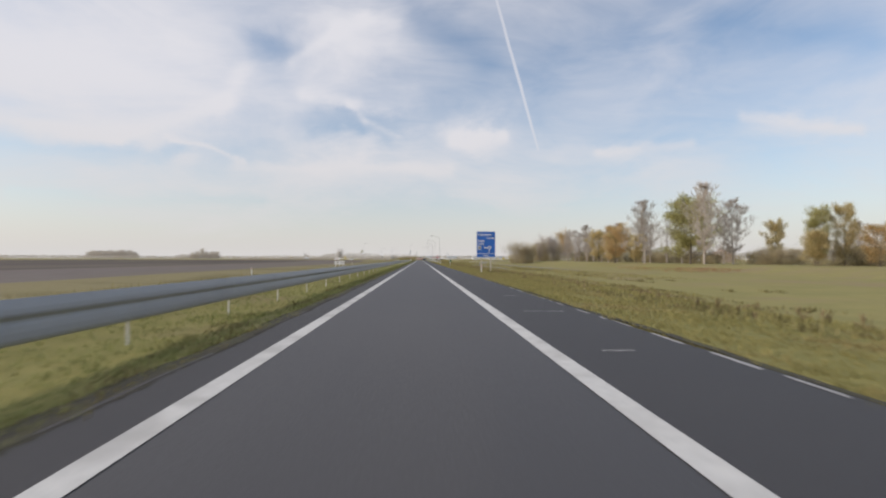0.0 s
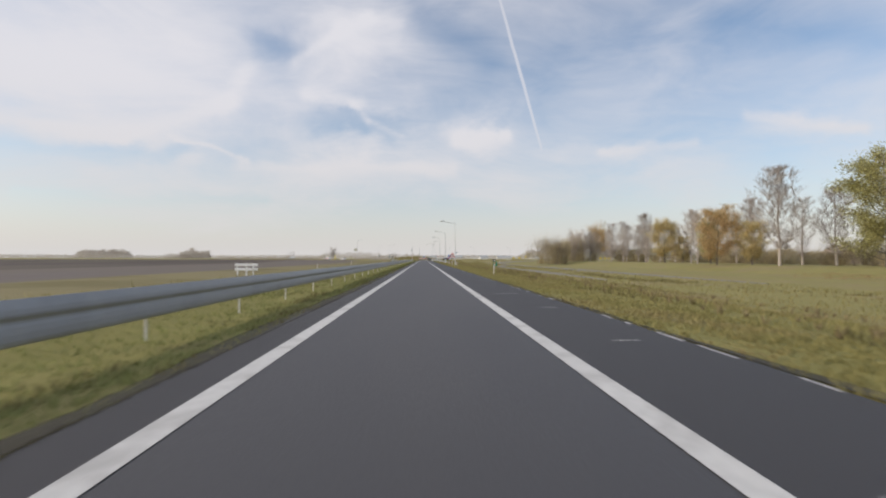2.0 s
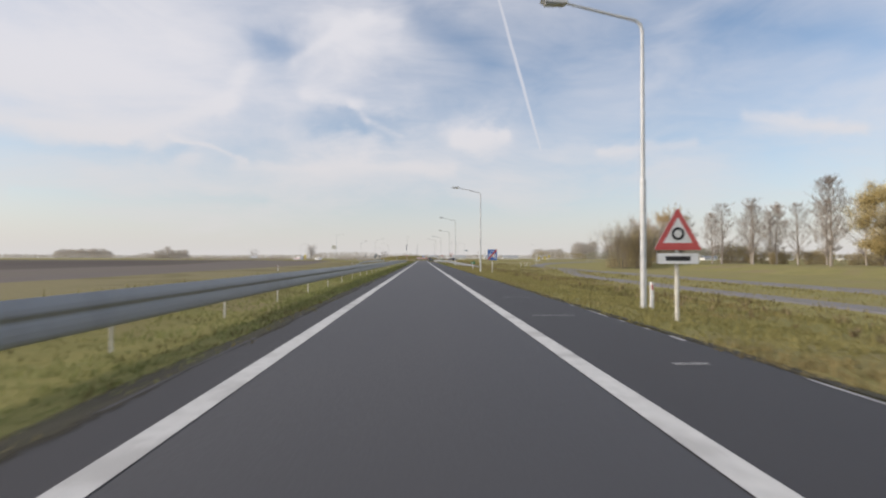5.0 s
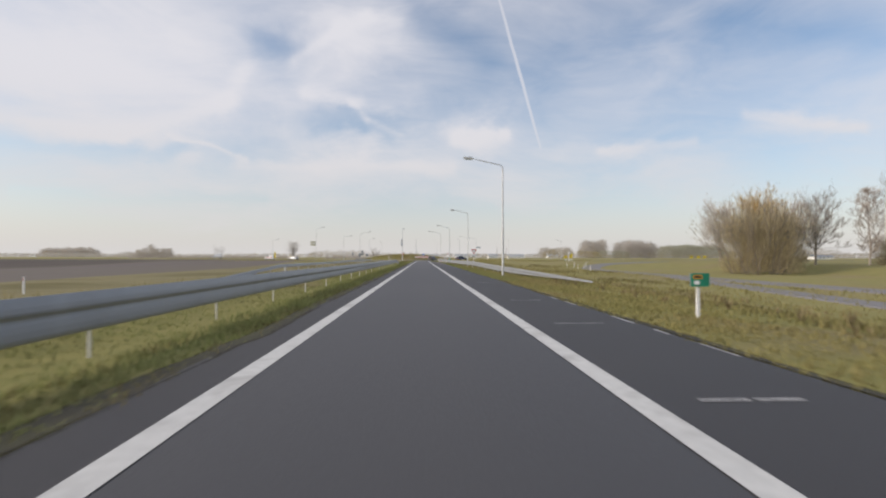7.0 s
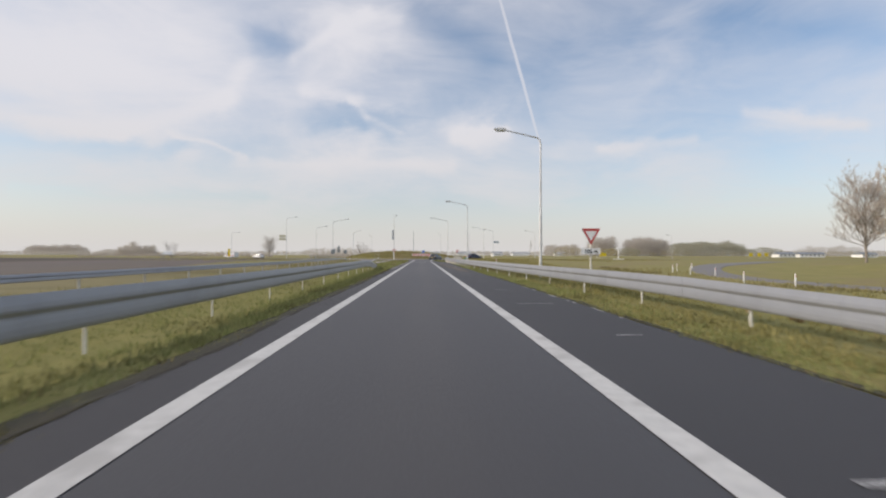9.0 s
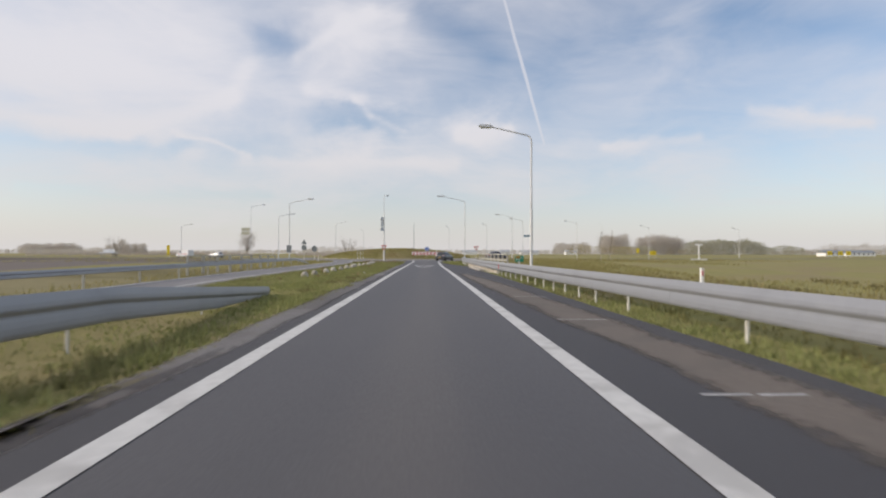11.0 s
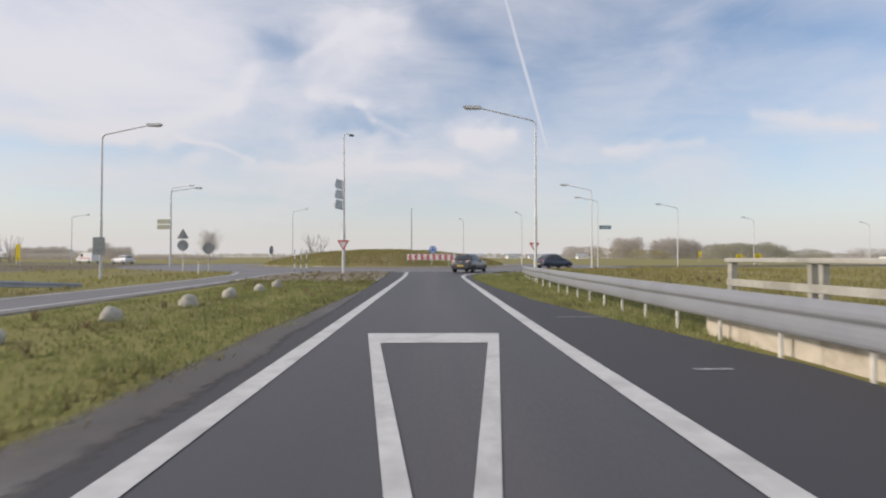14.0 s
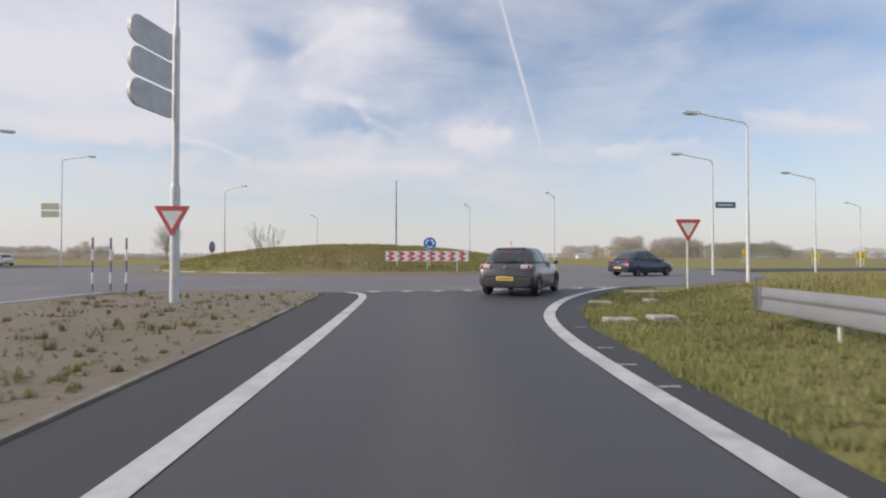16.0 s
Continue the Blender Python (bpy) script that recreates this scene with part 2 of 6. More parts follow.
STUBBLE = material("dry_grass", (0.165, 0.145, 0.074), (0.225, 0.197, 0.104), 0.95, scale=1.2, spread=0.8,
                   stain=(0.115, 0.100, 0.040), stain_scale=0.06, bump=0.7, bump_scale=14, spec=0.15)
SOIL = material("ploughed_soil", (0.108, 0.093, 0.088), (0.162, 0.142, 0.133), 0.95, scale=0.9, spread=0.8,
                stain=(0.140, 0.122, 0.096), stain_scale=0.03, bump=0.9, bump_scale=5, spec=0.15, stretch=(1, 0.15, 1))
DARK_SOIL = material("dark_soil", (0.062, 0.051, 0.047), (0.098, 0.082, 0.074), 0.95, scale=0.8, spread=0.8, stain=(0.115, 0.100, 0.078), stain_scale=0.025, bump=0.9, bump_scale=5, spec=0.15, stretch=(1, 0.15, 1))
BLADES = material("grass_blades", (0.24, 0.225, 0.086), (0.34, 0.300, 0.128), 0.85, through_light=0.4, scale=0.5, spread=0.7, stain=(0.30, 0.240, 0.118),
                  stain_scale=0.22, island=0.25, spec=0.2)
LUSH = material("green_blades", (0.208, 0.228, 0.086), (0.304, 0.318, 0.130), 0.8, through_light=0.4, scale=0.6, spread=0.7, stain=(0.190, 0.178, 0.084),
                stain_scale=0.45, island=0.28, spec=0.2)
WEED = material("dark_weed", (0.155, 0.140, 0.060), (0.24, 0.21, 0.098), 0.9, through_light=0.3, scale=0.6, island=0.3, spec=0.2)
STRAW = material("dry_weed", (0.20, 0.155, 0.085), (0.32, 0.26, 0.15), 0.9, through_light=0.3, scale=1.0, island=0.4, spec=0.2)
SPLIT_KERB = material("dirty_kerb", (0.17, 0.155, 0.13), (0.26, 0.24, 0.205), 0.9, scale=6, stain=(0.13, 0.115, 0.09), stain_scale=0.9, bump=0.4, thing=0.1)
GRAVEL = material("gravel_paving", (0.150, 0.127, 0.092), (0.245, 0.208, 0.158), 0.95, scale=9, spread=0.9, stain=(0.165, 0.148, 0.096),
                  stain_scale=0.5, bump=1.0, bump_scale=40)
CONCRETE = material("concrete", (0.33, 0.30, 0.26), (0.46, 0.43, 0.38), 0.9, scale=5, spread=0.8, stain=(0.24, 0.22, 0.18),
                    stain_scale=1.1, bump=0.5, bump_scale=60)
# paler copy of the concrete, so the rail-shaded upstand looks sunlit
SUNLIT_CONCRETE = material("sunlit_concrete", (0.50, 0.45, 0.37), (0.64, 0.585, 0.49), 0.9, scale=5, spread=0.8, stain=(0.36, 0.31, 0.24), stain_scale=1.4, bump=0.5, bump_scale=60)
KERB = material("kerb_concrete", (0.40, 0.39, 0.36), (0.52, 0.51, 0.48), 0.9, scale=6, stain=(0.3, 0.29, 0.26), stain_scale=0.9,
                bump=0.4, bump_scale=50, thing=0.1)
BOULDER = material("pale_stone", (0.33, 0.31, 0.265), (0.47, 0.445, 0.39), 0.9, scale=7, stain=(0.26, 0.25, 0.20), stain_scale=2.5,
                   bump=0.6, bump_scale=35, thing=0.12)
ZINC = material("weathered_zinc", (0.285, 0.296, 0.322), (0.330, 0.341, 0.366), 0.44, metal=0.42, scale=6, spread=0.8,
                stain=(0.272, 0.282, 0.305), stain_scale=0.8, bump=0.08, bump_scale=30)
POST = material("post_zinc", (0.60, 0.58, 0.53), (0.76, 0.74, 0.68), 0.6, metal=0.1, scale=8, stain=(0.48, 0.46, 0.41), stain_scale=2)
POLE = material("pole_steel", (0.56, 0.57, 0.575), (0.67, 0.68, 0.685), 0.5, metal=0.15, scale=5, stain=(0.50, 0.515, 0.525), stain_scale=1.2)
ALU = material("sign_back", (0.20, 0.22, 0.24), (0.28, 0.30, 0.32), 0.55, metal=0.3, scale=4, stain=(0.17, 0.185, 0.20), stain_scale=1.5)
BOARD = material("board_back", (0.46, 0.49, 0.52), (0.56, 0.59, 0.62), 0.5, metal=0.1, scale=4, stain=(0.42, 0.45, 0.48), stain_scale=1.5)
RAILING = material("railing_grey", (0.36, 0.35, 0.31), (0.46, 0.45, 0.40), 0.7, metal=0.1, scale=6, stain=(0.29, 0.28, 0.24), stain_scale=1.5)
PALE = material("pale_edge", (0.62, 0.63, 0.62), (0.74, 0.75, 0.74), 0.5, metal=0.2, scale=6)
BLUE = material("sign_blue", (0.022, 0.130, 0.50), (0.030, 0.150, 0.56), 0.45, scale=3, stain=(0.02, 0.11, 0.42), stain_scale=1.2)
WHITE = material("sign_white", (0.80, 0.80, 0.80), (0.88, 0.88, 0.88), 0.45, scale=5, stain=(0.66, 0.66, 0.64), stain_scale=1.5)
# red washed out in its colour to imitate haze and glare
RED = material("sign_red", (0.50, 0.080, 0.078), (0.58, 0.105, 0.10), 0.45, scale=4)
BLACK = material("dull_black", (0.012, 0.012, 0.013), (0.022, 0.022, 0.024), 0.6, scale=8)
GREEN = material("sign_green", (0.008, 0.20, 0.115), (0.012, 0.25, 0.15), 0.45, scale=4)
YELLOW = material("sign_yellow", (0.74, 0.56, 0.015), (0.82, 0.64, 0.02), 0.5, scale=4)
PLATE = material("plate_yellow", (0.66, 0.46, 0.10), (0.76, 0.56, 0.16), 0.5, scale=8)
PLATE_INK = material("plate_ink", (0.20, 0.14, 0.05), (0.26, 0.18, 0.07), 0.6, scale=8)
ORANGE = material("plate_orange", (0.62, 0.28, 0.02), (0.7, 0.34, 0.03), 0.5, scale=5)
TEAL = material("street_sign_teal", (0.015, 0.10, 0.17), (0.02, 0.13, 0.21), 0.5, scale=4)
TIMBER = material("grey_timber", (0.36, 0.33, 0.27), (0.50, 0.46, 0.39), 0.85, scale=10, stain=(0.28, 0.26, 0.21), stain_scale=2, bump=0.3,
                  stretch=(1, 1, 0.2))
BARK = material("bark", (0.12, 0.10, 0.08), (0.20, 0.17, 0.135), 0.95, scale=3, island=0.15, bump=0.5, bump_scale=12)
PALEBARK = material("pale_bark", (0.18, 0.158, 0.135), (0.28, 0.248, 0.215), 0.95, scale=3, island=0.2, bump=0.5, bump_scale=12)
LEAF_GOLD = material("golden_leaves", (0.56, 0.468, 0.245), (0.66, 0.565, 0.315), 0.75, through_light=0.6, scale=0.7, island=0.4, spec=0.25)
LEAF_RUST = material("rusty_leaves", (0.58, 0.44, 0.235), (0.68, 0.53, 0.30), 0.75, through_light=0.6, scale=0.7, island=0.4, spec=0.25)
LEAF_GREEN = material("olive_leaves", (0.44, 0.415, 0.185), (0.56, 0.52, 0.25), 0.75, through_light=0.6, scale=0.7, island=0.45, spec=0.25)
REED = material("red_brown_reed", (0.30, 0.185, 0.10), (0.40, 0.26, 0.15), 0.9, through_light=0.4, scale=0.5, island=0.35, spec=0.2)
LEAF_TAN = material("tan_twigs", (0.37, 0.315, 0.19), (0.50, 0.425, 0.265), 0.85, through_light=0.5, scale=0.5, island=0.4, spec=0.2)
# twig colour lightened to imitate haze over the meadow trees
TWIG = material("hazed_fine_twigs", (0.46, 0.41, 0.37), (0.56, 0.51, 0.46), 0.95, through_light=0.35, scale=0.4, island=0.2, spec=0.1)
# far twigs and leaves: distance haze is put into these pale base colours
HAZED_WOOD = material("hazed_far_twigs", (0.56, 0.52, 0.475), (0.64, 0.60, 0.55), 0.95, through_light=0.5, scale=0.2, island=0.12, spec=0.1)
HAZED_OLIVE = material("hazed_olive_leaves", (0.40, 0.39, 0.30), (0.50, 0.48, 0.38), 0.95, through_light=0.5, scale=0.2, island=0.15, spec=0.1)
# brick and tile are paled, with distance haze mixed into the colour
BRICK = material("brick_wall", (0.36, 0.28, 0.24), (0.45, 0.36, 0.31), 0.9, scale=4, stain=(0.32, 0.24, 0.20), stain_scale=0.4)
TILE = material("roof_tiles", (0.34, 0.25, 0.21), (0.42, 0.32, 0.27), 0.85, scale=3, stain=(0.30, 0.22, 0.19), stain_scale=0.3)
SHED = material("shed_sheet", (0.30, 0.31, 0.32), (0.40, 0.41, 0.42), 0.7, scale=2, stain=(0.26, 0.26, 0.27), stain_scale=0.2)
CAR_GREY = material("car_paint_grey", (0.062, 0.062, 0.066), (0.074, 0.074, 0.078), 0.32, metal=0.45, scale=20, coat=0.7)
CAR_BLUE = material("car_paint_blue", (0.030, 0.038, 0.072), (0.038, 0.047, 0.084), 0.30, metal=0.45, scale=20, coat=0.7)
CAR_WHITE = material("car_paint_white", (0.72, 0.73, 0.74), (0.78, 0.79, 0.80), 0.3, scale=20, coat=0.6)
PLASTIC = material("dark_plastic", (0.020, 0.020, 0.021), (0.032, 0.032, 0.033), 0.6, scale=12)
RUBBER = material("tyre_rubber", (0.014, 0.014, 0.014), (0.024, 0.024, 0.024), 0.85, scale=15)
RIM = material("rim_alloy", (0.35, 0.36, 0.37), (0.45, 0.46, 0.47), 0.35, metal=0.8, scale=10)
GLASS = material("car_glass", (0.010, 0.012, 0.013), (0.014, 0.016, 0.017), 0.06, scale=4, spec=0.8, coat=0.3)
LAMP_RED = material("lamp_red", (0.35, 0.02, 0.02), (0.45, 0.05, 0.04), 0.2, scale=10, coat=0.5)
LAMP_CLEAR = material("lamp_clear", (0.60, 0.44, 0.42), (0.72, 0.58, 0.55), 0.2, scale=10, coat=0.5)
LENS = material("lamp_lens", (0.50, 0.52, 0.54), (0.62, 0.64, 0.66), 0.25, scale=9)


# ---- small tools for meshes ----
class Geo:
    """Points and faces of one part."""

    def __init__(self):
        self.v, self.f, self.m = [], [], []

    def add(self, verts, faces, m=0):
        n = len(self.v)
        self.v += [tuple(p) for p in verts]
        self.f += [tuple(i + n for i in f) for f in faces]
        self.m += [m] * len(faces)
        return self

    def box(self, x0, y0, z0, x1, y1, z1, c=0.0, m=0):
        cx, cy, cz = (x0 + x1) / 2, (y0 + y1) / 2, (z0 + z1) / 2
        h = (abs(x1 - x0) / 2, abs(y1 - y0) / 2, abs(z1 - z0) / 2)
        if not c:
            v = [(cx + a * h[0], cy + b * h[1], cz + d * h[2]) for a in (-1, 1) for b in (-1, 1) for d in (-1, 1)]
            return self.add(v, [(0, 1, 3, 2), (4, 6, 7, 5), (0, 4, 5, 1), (2, 3, 7, 6), (0, 2, 6, 4), (1, 5, 7, 3)], m)
        c = min(c, *(q * 0.9 for q in h))
        v, at = [], {}
        for a in (-1, 1):
            for b in (-1, 1):
                for d in (-1, 1):
                    for ax in range(3):
                        q = [h[i] - (0 if i == ax else c) for i in range(3)]
                        at[a, b, d, ax] = len(v)
                        v.append((cx + a * q[0], cy + b * q[1], cz + d * q[2]))
        f = []
        for s in (-1, 1):
            f.append([at[s, a, b, 0] for a, b in ((-1, -1), (1, -1), (1, 1), (-1, 1))])
            f.append([at[a, s, b, 1] for a, b in ((-1, -1), (1, -1), (1, 1), (-1, 1))])
            f.append([at[a, b, s, 2] for a, b in ((-1, -1), (1, -1), (1, 1), (-1, 1))])
            for t in (-1, 1):
                f.append([at[s, t, -1, 0], at[s, t, 1, 0], at[s, t, 1, 1], at[s, t, -1, 1]])
                f.append([at[s, -1, t, 0], at[s, 1, t, 0], at[s, 1, t, 2], at[s, -1, t, 2]])
                f.append([at[-1, s, t, 1], at[1, s, t, 1], at[1, s, t, 2], at[-1, s, t, 2]])
        for a in (-1, 1):
            for b in (-1, 1):
                for d in (-1, 1):
                    f.append([at[a, b, d, i] for i in range(3)])
        return self.add(v, f, m)

    def tube(self, pts, radii, n=8, m=0, caps=True):
        """A round bar along the points, with a radius at each."""
        pts = [Vector(p) for p in pts]
        if not hasattr(radii, "__len__"):
            radii = [radii] * len(pts)
        v, f, u = [], [], None
        for i, p in enumerate(pts):
            t = (pts[min(i + 1, len(pts) - 1)] - pts[max(i - 1, 0)]).normalized()
            if u is None:
                u = t.orthogonal().normalized() if abs(t.z) < 0.95 else (Vector((1, 0, 0)) - t * t.x).normalized()
            else:
                u = (u - t * u.dot(t)).normalized()
            w = t.cross(u)
            for j in range(n):
                a = 2 * math.pi * j / n
                v.append(p + (u * math.cos(a) + w * math.sin(a)) * radii[i])
        for i in range(len(pts) - 1):
            if i and (pts[i + 1] - pts[i]).length < 1e-6:
                continue
            for j in range(n):
                f.append((i * n + j, i * n + (j + 1) % n, (i + 1) * n + (j + 1) % n, (i + 1) * n + j))
        if caps:
            k = len(v)                          # caps on points of their own keep the ends crisp
            v += v[:n] + v[-n:]
            f += [tuple(range(k, k + n))[::-1], tuple(range(k + n, k + 2 * n))]
        return self.add(v, f, m)

    def prism(self, outline, y0, y1, m=0):
        """An outline in x and z, made thick from y0 to y1."""
        n = len(outline)
        v = [(x, y0, z) for x, z in outline] + [(x, y1, z) for x, z in outline]
        f = [tuple(range(n)), tuple(range(n, 2 * n))[::-1]] + [(i, i + n, (i + 1) % n + n, (i + 1) % n) for i in range(n)]
        return self.add(v, f, m)

    def slab(self, outline, z0, z1, m=0):
        """An outline in x and y, made thick from z0 to z1."""
        n = len(outline)
        v = [(x, y, z0) for x, y in outline] + [(x, y, z1) for x, y in outline]
        f = [tuple(range(n))[::-1], tuple(range(n, 2 * n))] + [(i, (i + 1) % n, (i + 1) % n + n, i + n) for i in range(n)]
        return self.add(v, f, m)

    def ring(self, outline, inner, y0, y1, m=0):
        """The band between two outlines of equal count in x and z, made thick."""
        n = len(outline)
        v = [(x, y, z) for y in (y0, y1) for o in (outline, inner) for x, z in o]
        f = []
        for i in range(n):
            j = (i + 1) % n
            f += [(i, j, n + j, n + i), (2 * n + i, 3 * n + i, 3 * n + j, 2 * n + j), (i, 2 * n + i, 2 * n + j, j),
                  (n + i, n + j, 3 * n + j, 3 * n + i)]
        return self.add(v, f, m)


def mesh_of(name, geo, mats, smooth=False, tidy=True):
    me = bpy.data.meshes.new(name)
    me.from_pydata(geo.v, [], geo.f)
    for m in mats if isinstance(mats, (list, tuple)) else [mats]:
        me.materials.append(m)
    if any(geo.m):
        me.polygons.foreach_set("material_index", geo.m)
    if tidy:
        bm = bmesh.new()
        bm.from_mesh(me)
        bmesh.ops.recalc_face_normals(bm, faces=bm.faces)
        bm.to_mesh(me)
        bm.free()
    if smooth:
        me.polygons.foreach_set("use_smooth", [p.loop_total <= 4 for p in me.polygons])
    me.update()
    return me


def part(name, geo, mats, parent, label="", smooth=False, tidy=True):
    ob = new(name, mesh_of(name, geo, mats, smooth, tidy))
    ob.parent = parent
    return tagged(ob, label)


def share(name, me, parent, at=(0, 0, 0), turn=0.0):
    """Another part on the same mesh data."""
    ob = new(name, me)
    ob.parent = parent
    ob.location, ob.rotation_euler = at, (0, 0, turn)
    return ob


def thing(name, at, label, category, group="", turn=0.0, kind=""):
    ob = new(name)
    ob.location, ob.rotation_euler = at, (0, 0, turn)
    return tagged(ob, label, category, group, kind)


def setting(name, geo, mats, label, smooth=False, tidy=True, kind="structure"):
    return tagged(new(name, mesh_of(name, geo, mats, smooth, tidy)), label, kind=kind)


def lettering(text, size, x, z, y, mat, parent, align="LEFT", name="lettering", spread=1.0):
    """Words in the built-in font, facing the traffic, as a thin mesh."""
    cu = bpy.data.curves.new("words", "FONT")
    cu.body, cu.size, cu.align_x, cu.extrude, cu.space_character, cu.offset = text, size, align, 0.003, spread, size * 0.012
    ob = bpy.data.objects.new("words", cu)
    scene.collection.objects.link(ob)
    me = bpy.data.meshes.new_from_object(ob.evaluated_get(bpy.context.evaluated_depsgraph_get()))
    bpy.data.objects.remove(ob)
    me.transform(Matrix.Translation((x, y, z)) @ Matrix.Rotation(radians(90), 4, "X"))
    me.materials.clear()
    me.materials.append(mat)
    o = new(name, me)
    o.parent = parent
    return o


def rounded(x0, z0, x1, z1, r, n=4):
    pts = []
    for cx, cz, a0 in ((x1 - r, z0 + r, -90), (x1 - r, z1 - r, 0), (x0 + r, z1 - r, 90), (x0 + r, z0 + r, 180)):
        for i in range(n + 1):
            a = radians(a0 + 90 * i / n)
            pts.append((cx + r * math.cos(a), cz + r * math.sin(a)))
    return pts


def disc(cx, cz, r, n=28):
    return [(cx + r * math.cos(2 * math.pi * i / n), cz + r * math.sin(2 * math.pi * i / n)) for i in range(n)]


def bend(points, y):
    """The x of a polyline (y, x) at y."""
    return float(np.interp(y, [p[0] for p in points], [p[1] for p in points]))


# ---- the plan: x to the right of the lane, y along the road, metres ----
RING = Vector((-6.0, 300.0))                    # the roundabout's middle
R_MOUND, R_APRON, R_LANE, R_OUT = 16.8, 17.0, 19.2, 32.5
LEFT_EDGE = [(-260, -2.49), (229, -2.49), (236, -2.45), (245, -2.42), (249, -2.55), (256, -2.70), (262, -2.92), (266.5, -3.15), (268.2, -3.8), (271, -5.2)]
RIGHT_EDGE = [(-260, 3.75), (100, 3.75), (200, 3.95), (231, 4.02), (233, 3.72), (236.5, 3.25), (240, 2.8), (246.5, 2.48), (252, 2.34), (255.5, 2.42), (259, 2.8),
              (261.4, 3.3), (265, 4.75), (267.4, 6.15), (270, 7.9), (273, 11.0)]
OPP_NEAR = [(-260, -6.0), (150, -6.0), (185, -7.0), (205, -8.4), (240, -9.0), (252, -9.5), (260, -10.4), (272, -10.0)]
OPP_FAR = [(-260, -9.6), (150, -9.6), (190, -10.4), (219, -11.9), (245, -12.15), (253, -12.5), (260, -13.2), (266, -15.0), (270, -17.4), (273, -20.6)]
SIDE = [(16, 33.6), (90, 33.4), (160, 33.0), (188, 32.6), (206, 35.0), (225, 46.0), (240, 66.0)]     # the service road


RIGHT_RAIL = [(110, 9.0), (127, 8.1), (131, 7.8), (139, 7.1), (146, 6.3), (160, 5.4), (175, 4.8), (200, 4.25), (215, 4.05), (236, 4.12), (244, 4.4), (252, 5.1), (261, 6.25)]


def smooth(a, b, x):
    t = min(1.0, max(0.0, (x - a) / (b - a)))
    return t * t * (3 - 2 * t)


def ground_z(x, y):
    """The lie of the land: the road runs on a low bank, the junction is level."""
    near = 1 - smooth(190, 245, y)
    z = -0.03
    if x > 3.6:
        z += near * (-0.30 * smooth(3.8, 9, x) - 0.95 * smooth(8, 17, x) + 1.15 * smooth(56, 66, x))
        out = x - max(bend(RIGHT_EDGE, y - 2), bend(RIGHT_EDGE, y + 2), bend(RIGHT_RAIL, y) if y > 165 else 0)
        clear = smooth(33.5, 37.0, math.hypot(x - RING.x, y - RING.y))
        z += 0.36 * smooth(0.4, 2.6, out) * (1 - smooth(16, 40, x)) * smooth(150, 172, y) * (1 - smooth(262, 280, y)) * clear
    elif x < -9:
        z += near * (-0.85 * smooth(9.3, 17, -x))
    if -8.6 < x < -2.6:
        z -= 0.11 * smooth(2.7, 3.9, -x) * (1 - smooth(4.9, 5.8, -x)) * (1 - smooth(190, 205, y))
        z += 0.05 * smooth(2.6, 3.6, -x) * (1 - smooth(4.6, 5.4, -x)) * smooth(190, 205, y) * (1 - smooth(245, 250, y))
    r = math.hypot(x - RING.x, y - RING.y)
    z += 2.25 * max(0.0, 1 - (r / R_MOUND) ** 2) ** 0.7
    return z


def build_ground():
    xs = sorted({round(v, 2) for v in [*np.arange(-8, 14, 0.5), *np.arange(-40, -8, 2), *np.arange(14, 100, 4), *np.arange(-120, -40, 10),
                *np.arange(100, 400, 25), *np.arange(-400, -120, 25), *np.arange(400, 3600, 200), *np.arange(-3600, -400, 200), -34]})
    ys = sorted({round(v, 2) for v in [*np.arange(-260, 190, 6), *np.arange(190, 330, 2), *np.arange(330, 500, 10), *np.arange(500, 4400, 150),
                *np.arange(-1500, -260, 120)]})
    g = Geo()
    g.v = [(x, y, ground_z(x, y) + (0.04 * noise.noise((x * 0.4, y * 0.4, 0)) if abs(x) > 4.5 and x < 400 and y < 236 and not 17 < x < 80 else 0)) for y in ys for x in xs]
    n = len(xs)
    for j in range(len(ys) - 1):
        for i in range(n - 1):
            x, y = (xs[i] + xs[i + 1]) / 2, (ys[j] + ys[j + 1]) / 2
            kind = 0
            if x < -34 and y < 300 + 0.3 * (-x - 34):
                kind = 4 if x < -70 and y < 375 else 3
                if noise.noise((math.floor(-x / 90) * 3.1, math.floor(y / 260) * 1.7, 2)) > 0.2 and x < -160:
                    kind = 1
            elif x < -9.4 and y < 230:
                kind = 2
            elif x > 13 or x < -40 or y > 345:
                kind = 1
            g.f.append((j * n + i, j * n + i + 1, (j + 1) * n + i + 1, (j + 1) * n + i))
            g.m.append(kind)
    setting("ground", g, [GRASS, MEADOW, STUBBLE, SOIL, DARK_SOIL], "flat autumn farmland of worn grass and ploughed soil", True, False)


def strip(left, right, ys, z, g=None, m=0):
    """A sheet between two polylines."""
    g = g or Geo()
    v = [(bend(s, y), y, z) for y in ys for s in (left, right)]
    return g.add(v, [(2 * i, 2 * i + 1, 2 * i + 3, 2 * i + 2) for i in range(len(ys) - 1)], m)


def arc_band(r0, r1, z, a0=0.0, a1=360.0, n=96, z1=None):
    g = Geo()
    z1 = z if z1 is None else z1
    v = []
    for i in range(n + 1):
        a = radians(a0 + (a1 - a0) * i / n)
        for r, h in ((r0, z), (r1, z1)):
            v.append((RING.x + r * math.cos(a), RING.y + r * math.sin(a), h))
    return g.add(v, [(2 * i, 2 * i + 1, 2 * i + 3, 2 * i + 2) for i in range(n)])


